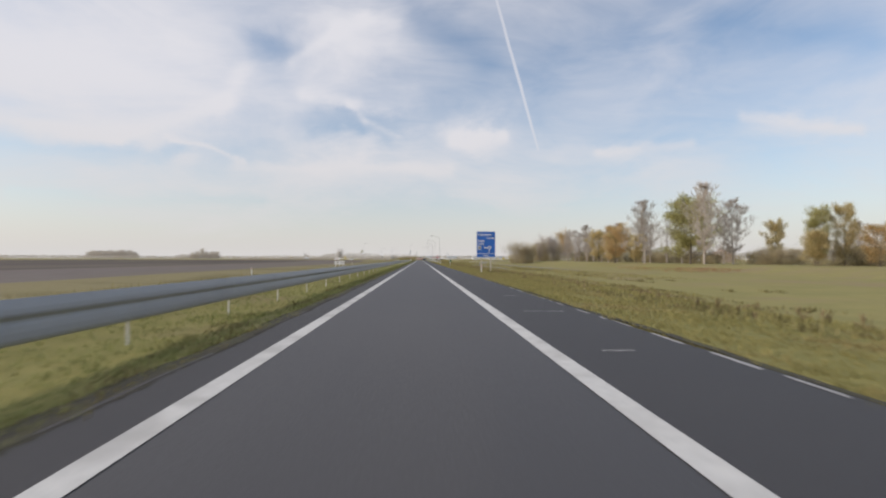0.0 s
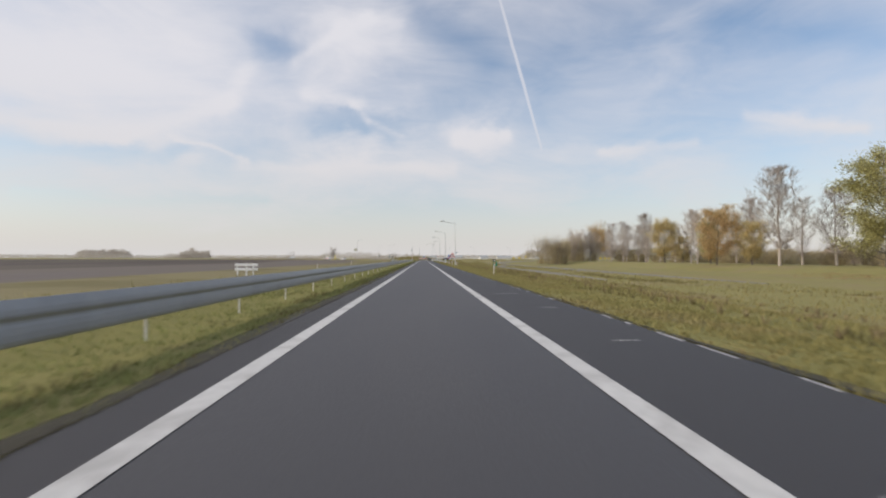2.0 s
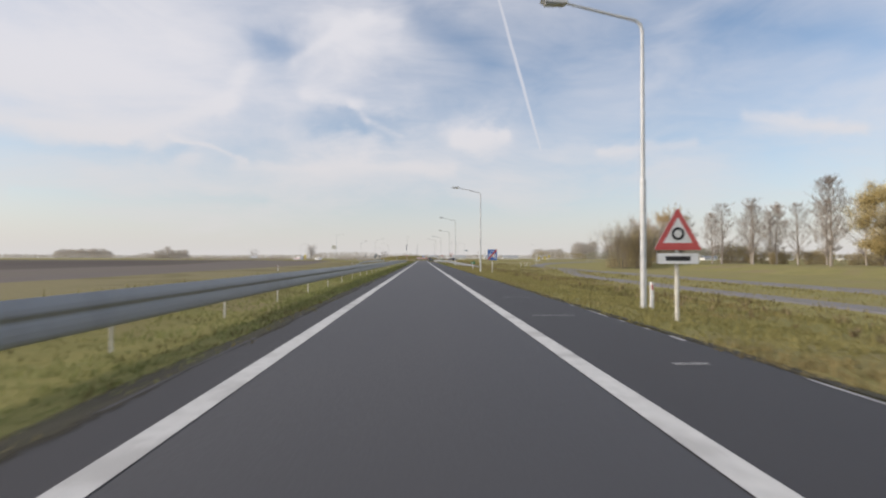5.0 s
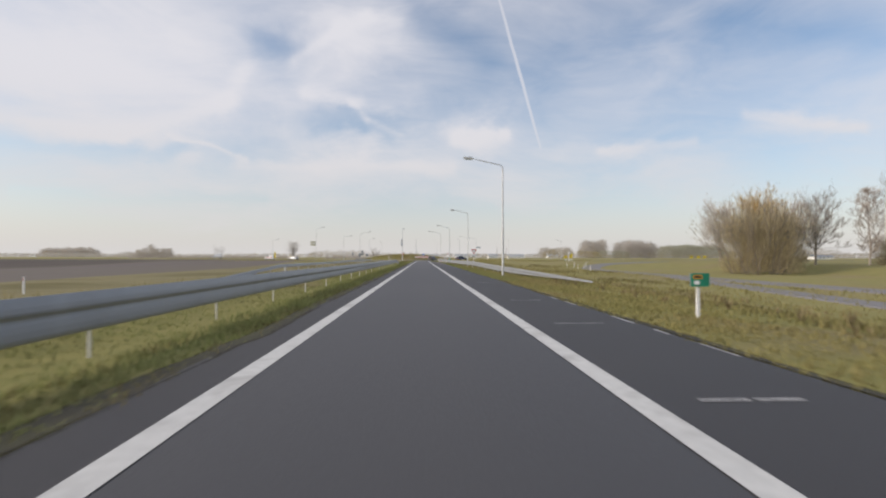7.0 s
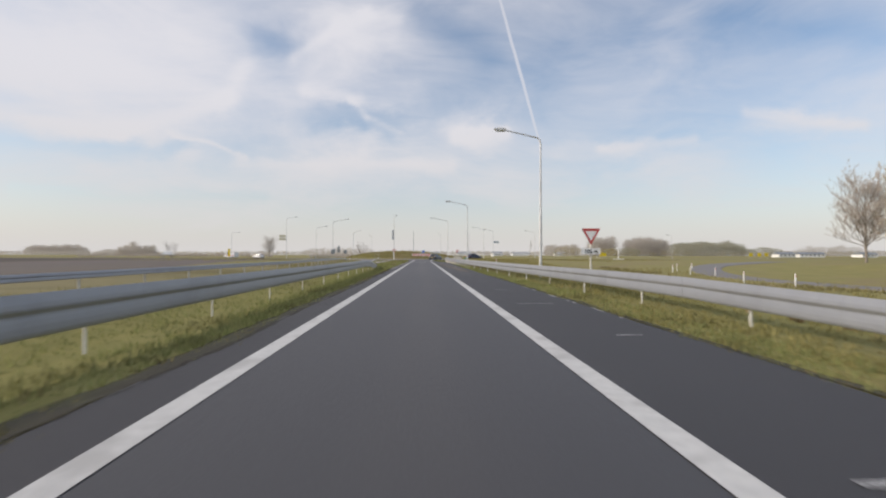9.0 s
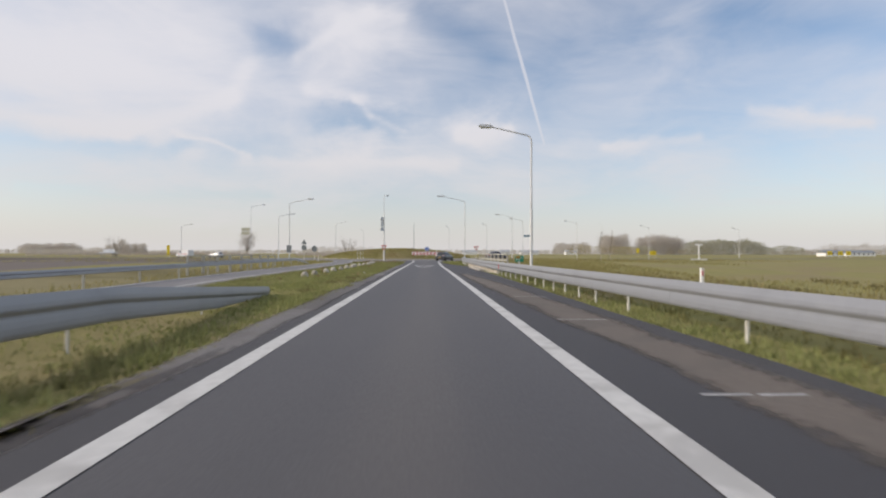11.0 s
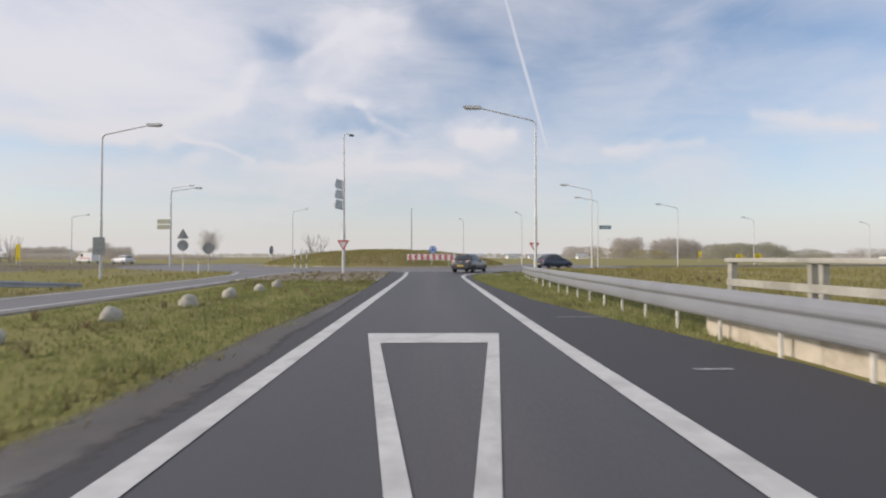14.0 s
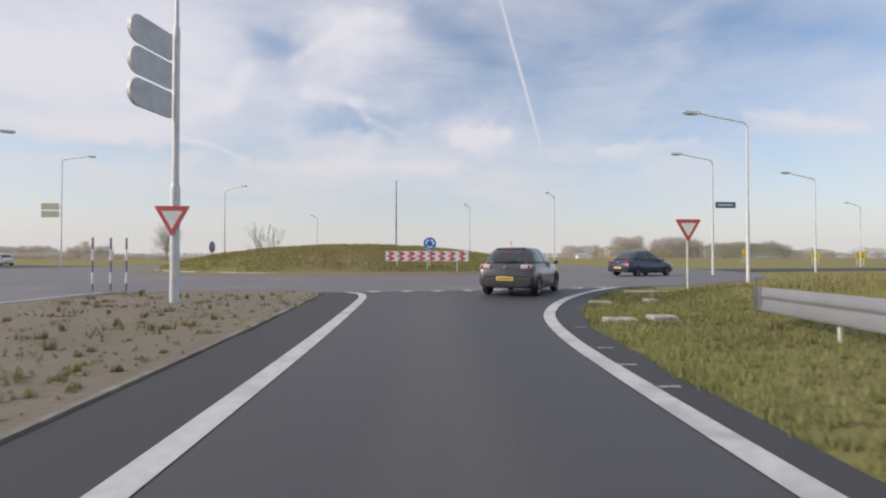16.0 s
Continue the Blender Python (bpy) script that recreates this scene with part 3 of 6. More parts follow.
def ribbon(points, width, z, m=0, g=None):
    """A painted line or lane of even width along a path of (x, y)."""
    g = g or Geo()
    v = []
    for i, p in enumerate(points):
        a, b = Vector(points[max(i - 1, 0)]), Vector(points[min(i + 1, len(points) - 1)])
        t = (b - a).normalized()
        s = Vector((t.y, -t.x)) * width / 2
        v += [(p[0] - s.x, p[1] - s.y, z), (p[0] + s.x, p[1] + s.y, z)]
    return g.add(v, [(2 * i, 2 * i + 1, 2 * i + 3, 2 * i + 2) for i in range(len(points) - 1)], m)


def banked(points, width, g=None):
    """A narrow road that follows the land, its edges sloping into the grass."""
    g = g or Geo()
    v = []
    for i, p in enumerate(points):
        t = (Vector(points[min(i + 1, len(points) - 1)]) - Vector(points[max(i - 1, 0)])).normalized()
        half = 0.5 * width * min(1.0, 0.02 + i / 20)
        for d, z in ((-half - 0.35, -0.14), (-half, 0.075), (half, 0.075), (half + 0.35, -0.14)):
            x, y = p[0] + t.y * d, p[1] - t.x * d
            v.append((x, y, ground_z(x, y) + z))
    return g.add(v, [(4 * i + q, 4 * i + q + 1, 4 * i + q + 5, 4 * i + q + 4) for i in range(len(points) - 1) for q in range(3)])


def curve_through(pts, n=10):
    """A smooth path through points (Catmull-Rom)."""
    p = [Vector(q) for q in pts]
    p = [2 * p[0] - p[1], *p, 2 * p[-1] - p[-2]]
    out = []
    for i in range(1, len(p) - 2):
        for j in range(n):
            t = j / n
            out.append(tuple(0.5 * (2 * p[i] + (p[i + 1] - p[i - 1]) * t + (2 * p[i - 1] - 5 * p[i] + 4 * p[i + 1] - p[i + 2]) * t * t
                             + (3 * p[i] - p[i - 1] - 3 * p[i + 1] + p[i + 2]) * t ** 3)))
    return out + [tuple(p[-2])]


def build_roads():
    ys = [*range(-260, -130, 10), *np.arange(-130, 230, 1.5), *np.arange(230, 273.1, 0.5)]
    lane_l = [(-260, -1.75), (218, -1.75), (231, -1.67), (256, -1.56), (262, -1.65), (265.6, -1.79), (267.2, -2.2), (273, -5.2)]
    lane_r = [(-260, 1.68), (231, 1.66), (241, 1.75), (249, 1.84), (255, 1.92), (258, 2.06), (260.6, 2.45), (263, 3.2), (265.2, 4.15), (267.4, 5.35), (269.5, 6.75), (273, 10.9)]
    g = strip(lane_l, lane_r, ys, 0.020)
    setting("road", g, ASPHALT, "dark grey asphalt lane worn paler in the wheel tracks", tidy=False)
    rough = lambda line, k: [(y, bend(line, y) + 0.09 * noise.noise((k, y * 0.31, 0)) + 0.05 * noise.noise((k, y * 1.3, 0))) for y in ys]
    g = strip(rough(LEFT_EDGE, 2.2), lane_l, ys, 0.016)
    strip(lane_r, rough(RIGHT_EDGE, 7.7), ys, 0.016, g)
    setting("road_shoulder", g, SHOULDER, "darker asphalt shoulder beside the lane", tidy=False)
    oy = [*range(-260, 190, 10), *np.arange(190, 273.1, 1.0)]
    kerb = Geo()
    v = [(bend(OPP_NEAR, y) + d, y, z) for y in oy for d, z in ((-0.02, 0.016), (0.13, 0.016), (0.19, -0.08))]
    kerb.add(v, [(3 * i + q, 3 * i + q + 1, 3 * i + q + 4, 3 * i + q + 3) for i in range(len(oy) - 1) for q in (0, 1)])
    setting("opposite_kerb", kerb, SPLIT_KERB, "flush pale kerb along the opposite carriageway", tidy=False)
    setting("opposite_road", strip(OPP_FAR, OPP_NEAR, oy, 0.012), RING_ASPHALT, "grey asphalt of the opposite carriageway", tidy=False)
    rim = arc_band(R_OUT, R_OUT + 0.25, 0.028, z1=-0.08)
    setting("roundabout_road", arc_band(R_LANE, R_OUT, 0.028).add(rim.v, rim.f), RING_ASPHALT, "dark asphalt ring of the roundabout", tidy=False)
    setting("roundabout_apron", arc_band(R_APRON, R_LANE, 0.14, z1=0.031), GRAVEL, "pale overrun apron round the central island", tidy=False)
    g = banked(curve_through([(x, y) for y, x in SIDE], 24), 3.6)
    banked(curve_through([(21.0, 25), (21.6, 60), (21.8, 96), (22.6, 118), (27.0, 142), (32.0, 166)], 24), 2.2, g)
    setting("side_road", g, SIDEROAD, "narrow asphalt service road in the grass",
            tidy=False)
    arms = Geo()
    ribbon(curve_through([(20, 296), (45, 303), (100, 315), (220, 330), (420, 340)]), 9.0, 0.008, g=arms)
    ribbon(curve_through([(-32, 306), (-52, 316), (-90, 336), (-200, 395)]), 9.0, 0.008, g=arms)
    ribbon(curve_through([(-4, 328), (0, 370), (14, 520), (40, 900), (60, 1600)]), 9.0, 0.008, g=arms)
    setting("side_arms", arms, SHOULDER, "asphalt arms that leave the roundabout", tidy=False)
    # sand, mud and rotted grass on the edges of the asphalt
    wob = lambda y, k: 0.22 * noise.noise((k, y * 0.22, 4)) + 0.10 * noise.noise((k, y * 0.9, 4)) + 0.06 * noise.noise((k, y * 3.1, 4))
    mid, half = [(178, 3.35), (190, 3.0), (200, 2.75), (207, 2.50), (215, 2.15)], [(178, 0.0), (186, 0.80), (203, 0.80), (215, 0.25)]
    drift("sand_drift", np.arange(178, 215, 0.5), lambda y: bend(mid, y) - bend(half, y) * (1 + wob(y, 2.0)), lambda y: bend(mid, y) + bend(half, y) * (1 + wob(y, 9.0)),
          lambda x, y: 0.0225, WEAR, "sandy dirt lying on the shoulder")
    far = lambda y: 0.40 * smooth(170, 200, y) * (1 - smooth(232, 246, y)) + 0.05
    drift("mud_edge", np.arange(172, 246, 0.5), lambda y: bend(LEFT_EDGE, y) - far(y) * (1 + wob(y, 1.0)), lambda y: bend(LEFT_EDGE, y) + 1.35 * far(y) * (1 + wob(y, 5.0)),
          lambda x, y: 0.0185, MUD, "pale wet mud between the asphalt and the grass")
    drift("verge_fringe", np.arange(-125, 190, 0.75), lambda y: bend(LEFT_EDGE, y) - 0.42 + wob(y, 3.0), lambda y: bend(LEFT_EDGE, y) + 0.20 + 0.6 * wob(y, 6.0),
          lambda x, y: max(0.0185, ground_z(x, y) + 0.015) if x > bend(LEFT_EDGE, y) - 0.12 else ground_z(x, y) + 0.03, FRINGE, "rotted grass and dark soil spilling onto the asphalt")
    drift("bank_fringe", np.arange(-125, 178, 0.75), lambda y: bend(RIGHT_EDGE, y) - 0.04 + 0.4 * wob(y, 13.0), lambda y: bend(RIGHT_EDGE, y) + 0.32 + 0.8 * wob(y, 16.0),
          lambda x, y: 0.0185 if x < bend(RIGHT_EDGE, y) + 0.12 else ground_z(x, y) + 0.03, FRINGE, "dark soil and rotted grass along the bank")


def drift(name, ys, left, right, height, mat, label):
    """A thin spill of dirt between two lines; it thins out towards its sides and ends."""
    g, cover, cols = Geo(), [], (0.0, 0.22, 0.5, 0.78, 1.0)
    for i, y in enumerate(ys):
        y = float(y)
        l, r = left(y), right(y)
        for c in cols:
            x = l + (r - l) * c
            g.v.append((x, y, height(x, y)))
            cover.append(math.sin(math.pi * c) ** 1.5 * min(1.0, i / 6, (len(ys) - 1 - i) / 6))
    n = len(cols)
    g.f = [(i * n + j, i * n + j + 1, (i + 1) * n + j + 1, (i + 1) * n + j) for i in range(len(ys) - 1) for j in range(n - 1)]
    ob = setting(name, g, mat, label, tidy=False)
    ob.data.attributes.new("cover", "FLOAT", "POINT").data.foreach_set("value", cover)


def build_markings():
    """Edge lines in lengths with thin seams, the yield line and the yield triangle."""
    g = Geo()
    left = [(-1.77, y) for y in np.arange(-260, 215, 6)] + curve_through([(-1.77, 218), (-1.68, 231), (-1.61, 245), (-1.57, 256), (-1.66, 262), (-1.80, 265.6), (-2.2, 267.2), (-3.1, 268.1)], 8)
    ribbon(left, 0.23, 0.026, g=g)
    setting("edge_line_left", g, PAINT, "white painted edge line on the asphalt", tidy=False)
    right = [(1.70, y) for y in np.arange(-260, 215, 6)] + curve_through([(1.70, 218), (1.66, 231), (1.75, 241), (1.84, 249), (1.92, 255), (2.06, 258), (2.45, 260.6),
                                                                       (3.2, 263.0), (4.15, 265.2), (5.35, 267.4), (6.75, 269.5), (7.9, 270.8), (9.6, 272.0)], 8)
    setting("edge_line_right", ribbon(right, 0.23, 0.0265), PAINT, "white painted edge line curving into the roundabout", tidy=False)
    g = Geo()
    for side, d in ((OPP_NEAR, -0.35), (OPP_FAR, 0.3)):
        pts = [(bend(side, y) + d, y) for y in [*range(130, 200, 10), *np.arange(200, 268.1, 2)]]
        ribbon(pts, 0.16, 0.022, g=g)
    setting("opposite_edge_lines", g, PAINT, "white edge lines of the opposite carriageway", tidy=False)
    # yield line at the entry
    yield_line = tagged(new("yield_line"), "row of white painted triangles across the entry", "road marking")
    n = 0
    a = -1.95
    while a < 7.0:
        rim = lambda x, r: (x, RING.y - math.sqrt(r * r - (x - RING.x) ** 2), 0.033)
        g = Geo().add([rim(a + 0.27, R_OUT + 0.40), rim(a + 0.54, R_OUT - 0.22), rim(a, R_OUT - 0.22)], [(0, 1, 2)])
        part("tooth", g, PAINT, yield_line, tidy=False)
        a += 1.06
        n += 1
    # yield triangle
    tri = tagged(new("yield_triangle"), "large white triangle outline painted on the lane", "road marking")
    o = [(-1.02, 233.3), (0.98, 233.3), (-0.03, 225.6)]
    i = [(-0.75, 232.4), (0.71, 232.4), (-0.03, 226.65)]
    for a, b in ((0, 1), (1, 2), (2, 0)):
        part("bar", Geo().add([(*p, 0.027) for p in (o[a], o[b], i[b], i[a])], [(0, 1, 2, 3)]), PAINT, tri, tidy=False)
    # short survey dashes across the shoulder
    rnd = random.Random(5)
    y = -115.9
    k = 0
    while y < 259:
        dash = tagged(new("shoulder_dash"), "pair of faint white dashes across the shoulder", "road marking", "shoulder dashes")
        edge = bend(RIGHT_EDGE, y)
        a = edge - 1.45 + rnd.uniform(-0.1, 0.1) if y < 230 else bend([(230, 2.7), (241, 2.15), (256, 2.06), (262, 2.9)], y)
        for x0, x1 in ((a, a + 0.42), (a + 0.47, a + 0.88)) if y < 240 else ((a, a + 0.2),):
            if rnd.random() < 0.85:
                s = rnd.uniform(-0.02, 0.02)
                part("dash", Geo().add([(x0, y + s, 0.023), (x1, y + s, 0.023), (x1, y + s + 0.07, 0.023), (x0, y + s + 0.07, 0.023)],
                     [(0, 1, 2, 3)]), FADED, dash, tidy=False)
        if not dash.children:
            bpy.data.objects.remove(dash)
        y += 1.0 if y > 254 else 4.85 if y > 200 else 4.96
    # crumbled pale rim of the asphalt
    g = Geo()
    y = -120.0
    while y < 232:
        x = bend(RIGHT_EDGE, y) - 0.06 + 0.05 * noise.noise((0, y * 0.7, 3))
        l = rnd.uniform(0.25, 1.3)
        if noise.noise((0, y * 0.06, 8)) > (-0.25 if y < 60 else 0.2) and rnd.random() < 0.7:
            w = rnd.uniform(0.025, 0.06)
            g.add([(x - w, y, 0.021), (x + w * 0.6, y + 0.05, 0.021), (x + w, y + l, 0.021), (x - w * 0.4, y + l * 0.9, 0.021)], [(0, 1, 2, 3)])
        y += l + rnd.uniform(0.1, 1.1)
    setting("asphalt_rim", g, FADED, "crumbled pale edge of the asphalt", tidy=False, kind="stuff")


def build_islands():
    # gravel splitter island with its kerb
    out = [(-2.58, 249.2), (-2.73, 256), (-2.95, 262), (-3.18, 266.5), (-3.75, 268.1), (-4.6, 268.3), (-7.5, 268.2), (-9.2, 267.4), (-10.2, 263), (-10.1, 258),
           (-9.5, 251.5)]
    inn = [(x + (0.08 if x < -5.5 else -0.08), y - (0.08 if y > 266 else -0.08 if y < 252 else 0)) for x, y in out]
    isl = tagged(new("splitter_island"), "sandy gravel splitter island with weeds and a low kerb", kind="structure")
    part("paving", Geo().slab(inn, -0.05, 0.030), GRAVEL, isl)
    step = 0
    for a, b, c, d in zip(out, out[1:], inn, inn[1:]):
        n = max(1, round((Vector(b) - Vector(a)).length / 1.0))
        for q in range(n):
            s, e = (q + 0.01) / n, (q + 0.99) / n
            cor = [Vector(a).lerp(Vector(b), s), Vector(a).lerp(Vector(b), e), Vector(c).lerp(Vector(d), e), Vector(c).lerp(Vector(d), s)]
            part("kerbstone", Geo().slab([tuple(p) for p in cor], -0.05, 0.038), SPLIT_KERB, isl)
    # kerb of the central island
    ring = tagged(new("island_kerb"), "pale concrete kerb round the grassy central island", kind="structure")
    one = None
    n = 100
    for q in range(n):
        if one is None:
            h = math.pi / n * 0.985
            o = [(R_APRON * math.cos(t), R_APRON * math.sin(t)) for t in (-h, h)]
            i = [((R_APRON - 0.22) * math.cos(t), (R_APRON - 0.22) * math.sin(t)) for t in (h, -h)]
            one = mesh_of("kerbstone", Geo().slab(o + i, -0.05, 0.20), KERB)
        share("kerbstone", one, ring, (RING.x, RING.y, 0), 2 * math.pi * q / n)
    # concrete slabs lying in the grass at the corner
    rnd = random.Random(9)
    for x, y, w in ((4.6, 260.35, 0.5), (7.5, 267.8, 1.45), (4.5, 263.6, 0.5), (6.1, 264.3, 0.32), (3.6, 259.95, 0.55)):
        s = thing("concrete_slab", (x, y, ground_z(x, y)), "flat worn concrete slab sunk in the grass", "slab", "slabs in the grass", rnd.uniform(-0.1, 0.1))
        part("slab", Geo().box(-w / 2, -0.2, -0.08, w / 2, 0.2, 0.085, 0.02), CONCRETE, s)


# ---- guard rails ----
def beam_profile(low, high):
    """Section of a rail pressed into two waves: (out, z), front side then back side."""
    wave = ((0.004, 0.0), (0.022, 0.05), (0.027, 0.12), (0.024, 0.26), (0.016, 0.40), (0.009, 0.48), (0.008, 0.53), (0.016, 0.57), (0.030, 0.62), (0.033, 0.67), (0.027, 0.78), (0.012, 0.92), (0.003, 1.0))
    f = [(x, low + (high - low) * k) for x, k in wave]
    return f + [(x - 0.006, z) for x, z in f[::-1]]


def beam_between(a, b, face, low, high):
    """One rail length from a to b, (x, y, drop), its ridges turned towards face (+1 right, -1 left)."""
    pr = beam_profile(low, high)
    g = Geo()
    v = [(p[0] + face * o, p[1], max(z - p[2], -0.06)) for p in (a, b) for o, z in pr]
    n = len(pr)
    g.add(v, [(i, (i + 1) % n, n + (i + 1) % n, n + i) for i in range(n)] + [tuple(range(n)), tuple(range(n, 2 * n))])
    return g


def guard_rail(line, y0, y1, face, spacing, label, ramp=(0, 0), dip=0.55, first=2.0, low=0.295, high=0.74, thick=0.022, mat=POST):
    rail = tagged(new("guard_rail"), label, "guard rail")
    post = mesh_of("post", Geo().box(-thick, -0.02, -0.35, thick, 0.02, high - 0.04, 0.006), mat)
    drop = lambda y: max(0.0, 1 - (y - y0) / ramp[0]) * 0.72 if ramp[0] and y < y0 + ramp[0] else (
        max(0.0, 1 - (y1 - y) / ramp[1]) * dip if ramp[1] and y > y1 - ramp[1] else 0.0)
    ys = [y0 + 4.0 * i for i in range(int((y1 - y0) / 4.0) + 1)]
    for a, b in zip(ys, ys[1:]):
        g = beam_between((bend(line, a), a, drop(a)), (bend(line, b) + 0.002, b + 0.03, drop(b)), face, low, high)
        part("beam", g, ZINC, rail, smooth=False)
    y = y0 + first
    while y < ys[-1]:
        if drop(y) < 0.3:
            o = share("post", post, rail, (bend(line, y) - face * 0.075, y, -drop(y)))
        y += spacing(y)
    return rail


LEFT_RAIL = [(-260, -4.30), (170, -4.30), (200, -4.55)]
FAR_RAIL = [(110, -9.75), (140, -9.95), (190, -11.0), (219, -12.6), (247, -14.2)]


def build_rails():
    guard_rail(LEFT_RAIL, -121.7, 198.3, 1, lambda y: 4.215, "weathered zinc guard rail on pale posts beside the verge", (0, 9), first=3.5, low=0.235, thick=0.017)
    right = guard_rail(RIGHT_RAIL, 123.5, 259.5, -1, lambda y: 1.335 if 194 < y < 243 else 4.0 if y < 190 else 2.0,
               "pale zinc guard rail that rises from the verge", (33, 12), 0.09)
    guard_rail(FAR_RAIL, 119.0, 247.0, 1, lambda y: 4.0, "zinc guard rail beyond the opposite carriageway", (16, 8), low=0.44, high=0.66, thick=0.045, mat=RAILING)
    part("reflector", Geo().box(3.955, 209.75, 0.40, 3.99, 209.83, 0.62, 0.005), RED, right, "red reflector on the rail")
    end = Geo()
    end.tube([(6.08, 259.5, 0.22), (6.18, 259.64, 0.22), (6.26, 259.55, 0.22)], 0.02, 6)
    v = [(6.02 + 0.16 * math.sin(a), 259.53 + 0.16 * (1 - math.cos(a)) * 0.6, z) for a in np.linspace(0, math.pi, 7) for z in (0.22, 0.65)]
    end.add(v, [(2 * i, 2 * i + 2, 2 * i + 3, 2 * i + 1) for i in range(6)])
    part("end_cap", end, ZINC, right, "rounded end of the rail")
    # concrete edge of the culvert and its railings
    ed = tagged(new("culvert_edge"), "pale concrete culvert edge under the guard rail", "culvert", kind="structure")
    x, y0, y1, n = 3.80, 213.6, 233.6, 8
    for q in range(n):
        a, b = y0 + (y1 - y0) * q / n, y0 + (y1 - y0) * (q + 1) / n - 0.015
        if 218.3 < a < 225:
            part("coping", Geo().box(x, a, -0.3, x + 0.95, b, 0.10, 0.02), CONCRETE, ed)
        part("upstand", Geo().box(x + 0.55, a, -0.3, x + 0.80, b, 0.27, 0.02), SUNLIT_CONCRETE, ed)
    bridge_railing(5.55, 217.0, 235.0, "grey metal bridge railing with double posts")
    bridge_railing(-14.9, 216.0, 235.5, "grey metal bridge railing beyond the carriageway", -0.14)


def bridge_railing(x, y0, y1, label, z=0.0):
    r = thing("bridge_railing", (x, y0, z), label, "railing", "bridge railings")
    l = y1 - y0
    part("top_rail", Geo().box(-0.09, 0, 1.10, 0.06, l, 1.18, 0.015), RAILING, r)
    part("middle_rail", Geo().box(-0.05, 0, 0.67, -0.025, l, 0.80, 0.008), RAILING, r)
    post = mesh_of("post", Geo().box(-0.06, -0.04, -0.1, 0.06, 0.04, 1.10, 0.01), RAILING)
    n = 8
    for i in range(n + 1):
        for d in (-0.11, 0.11):
            share("post", post, r, (0.02, min(max(l * i / n + d, 0.06), l - 0.06), 0))


build_ground()
build_roads()
build_islands()
build_rails()
build_markings()


# ---- signs ----
def sign_post(parent, h, x=0.0, r=0.038, mat=None):
    part("post", Geo().tube([(x, 0.05, -0.3), (x, 0.05, h)], r, 10), mat or POST, parent, smooth=True)


def panel(parent, outline, name="panel", back=ALU):
    """A sheet with a turned-over rim: the dull back, and a thin front that the caller paints."""
    part(name, Geo().prism(outline, -0.005, 0.025), back, parent)


def face(parent, outline, mat, depth=0.0, name="face", label=""):
    part(name, Geo().prism(outline, -0.009 - depth, -0.0055 - depth), mat, parent, label)


def triangle(cx, cz, w, r=0.0, down=True):
    """Corners of a triangle of outer width w, centred on its height."""
    h = w * 0.866
    s = -1 if down else 1
    base = [(cx - w / 2, cz - s * h / 2), (cx + w / 2, cz - s * h / 2), (cx, cz + s * h / 2)]
    out = []
    for i in range(3):
        p, a, b = Vector(base[i]), Vector(base[i - 1]), Vector(base[(i + 1) % 3])
        q0, q1 = p + (a - p).normalized() * w * 0.05, p + (b - p).normalized() * w * 0.05
        out += [tuple(q0), tuple(p.lerp((q0 + q1) / 2, 0.45)), tuple(q1)]
    return out


def yield_head(parent, cz, w, front=True, y=0.0):
    o, i = triangle(0, cz, w), triangle(0, cz + w * 0.035, w * 0.60)
    panel(parent, o)
    face(parent, i, WHITE)
    part("border", Geo().ring(o, i, -0.010, -0.0055), RED, parent)


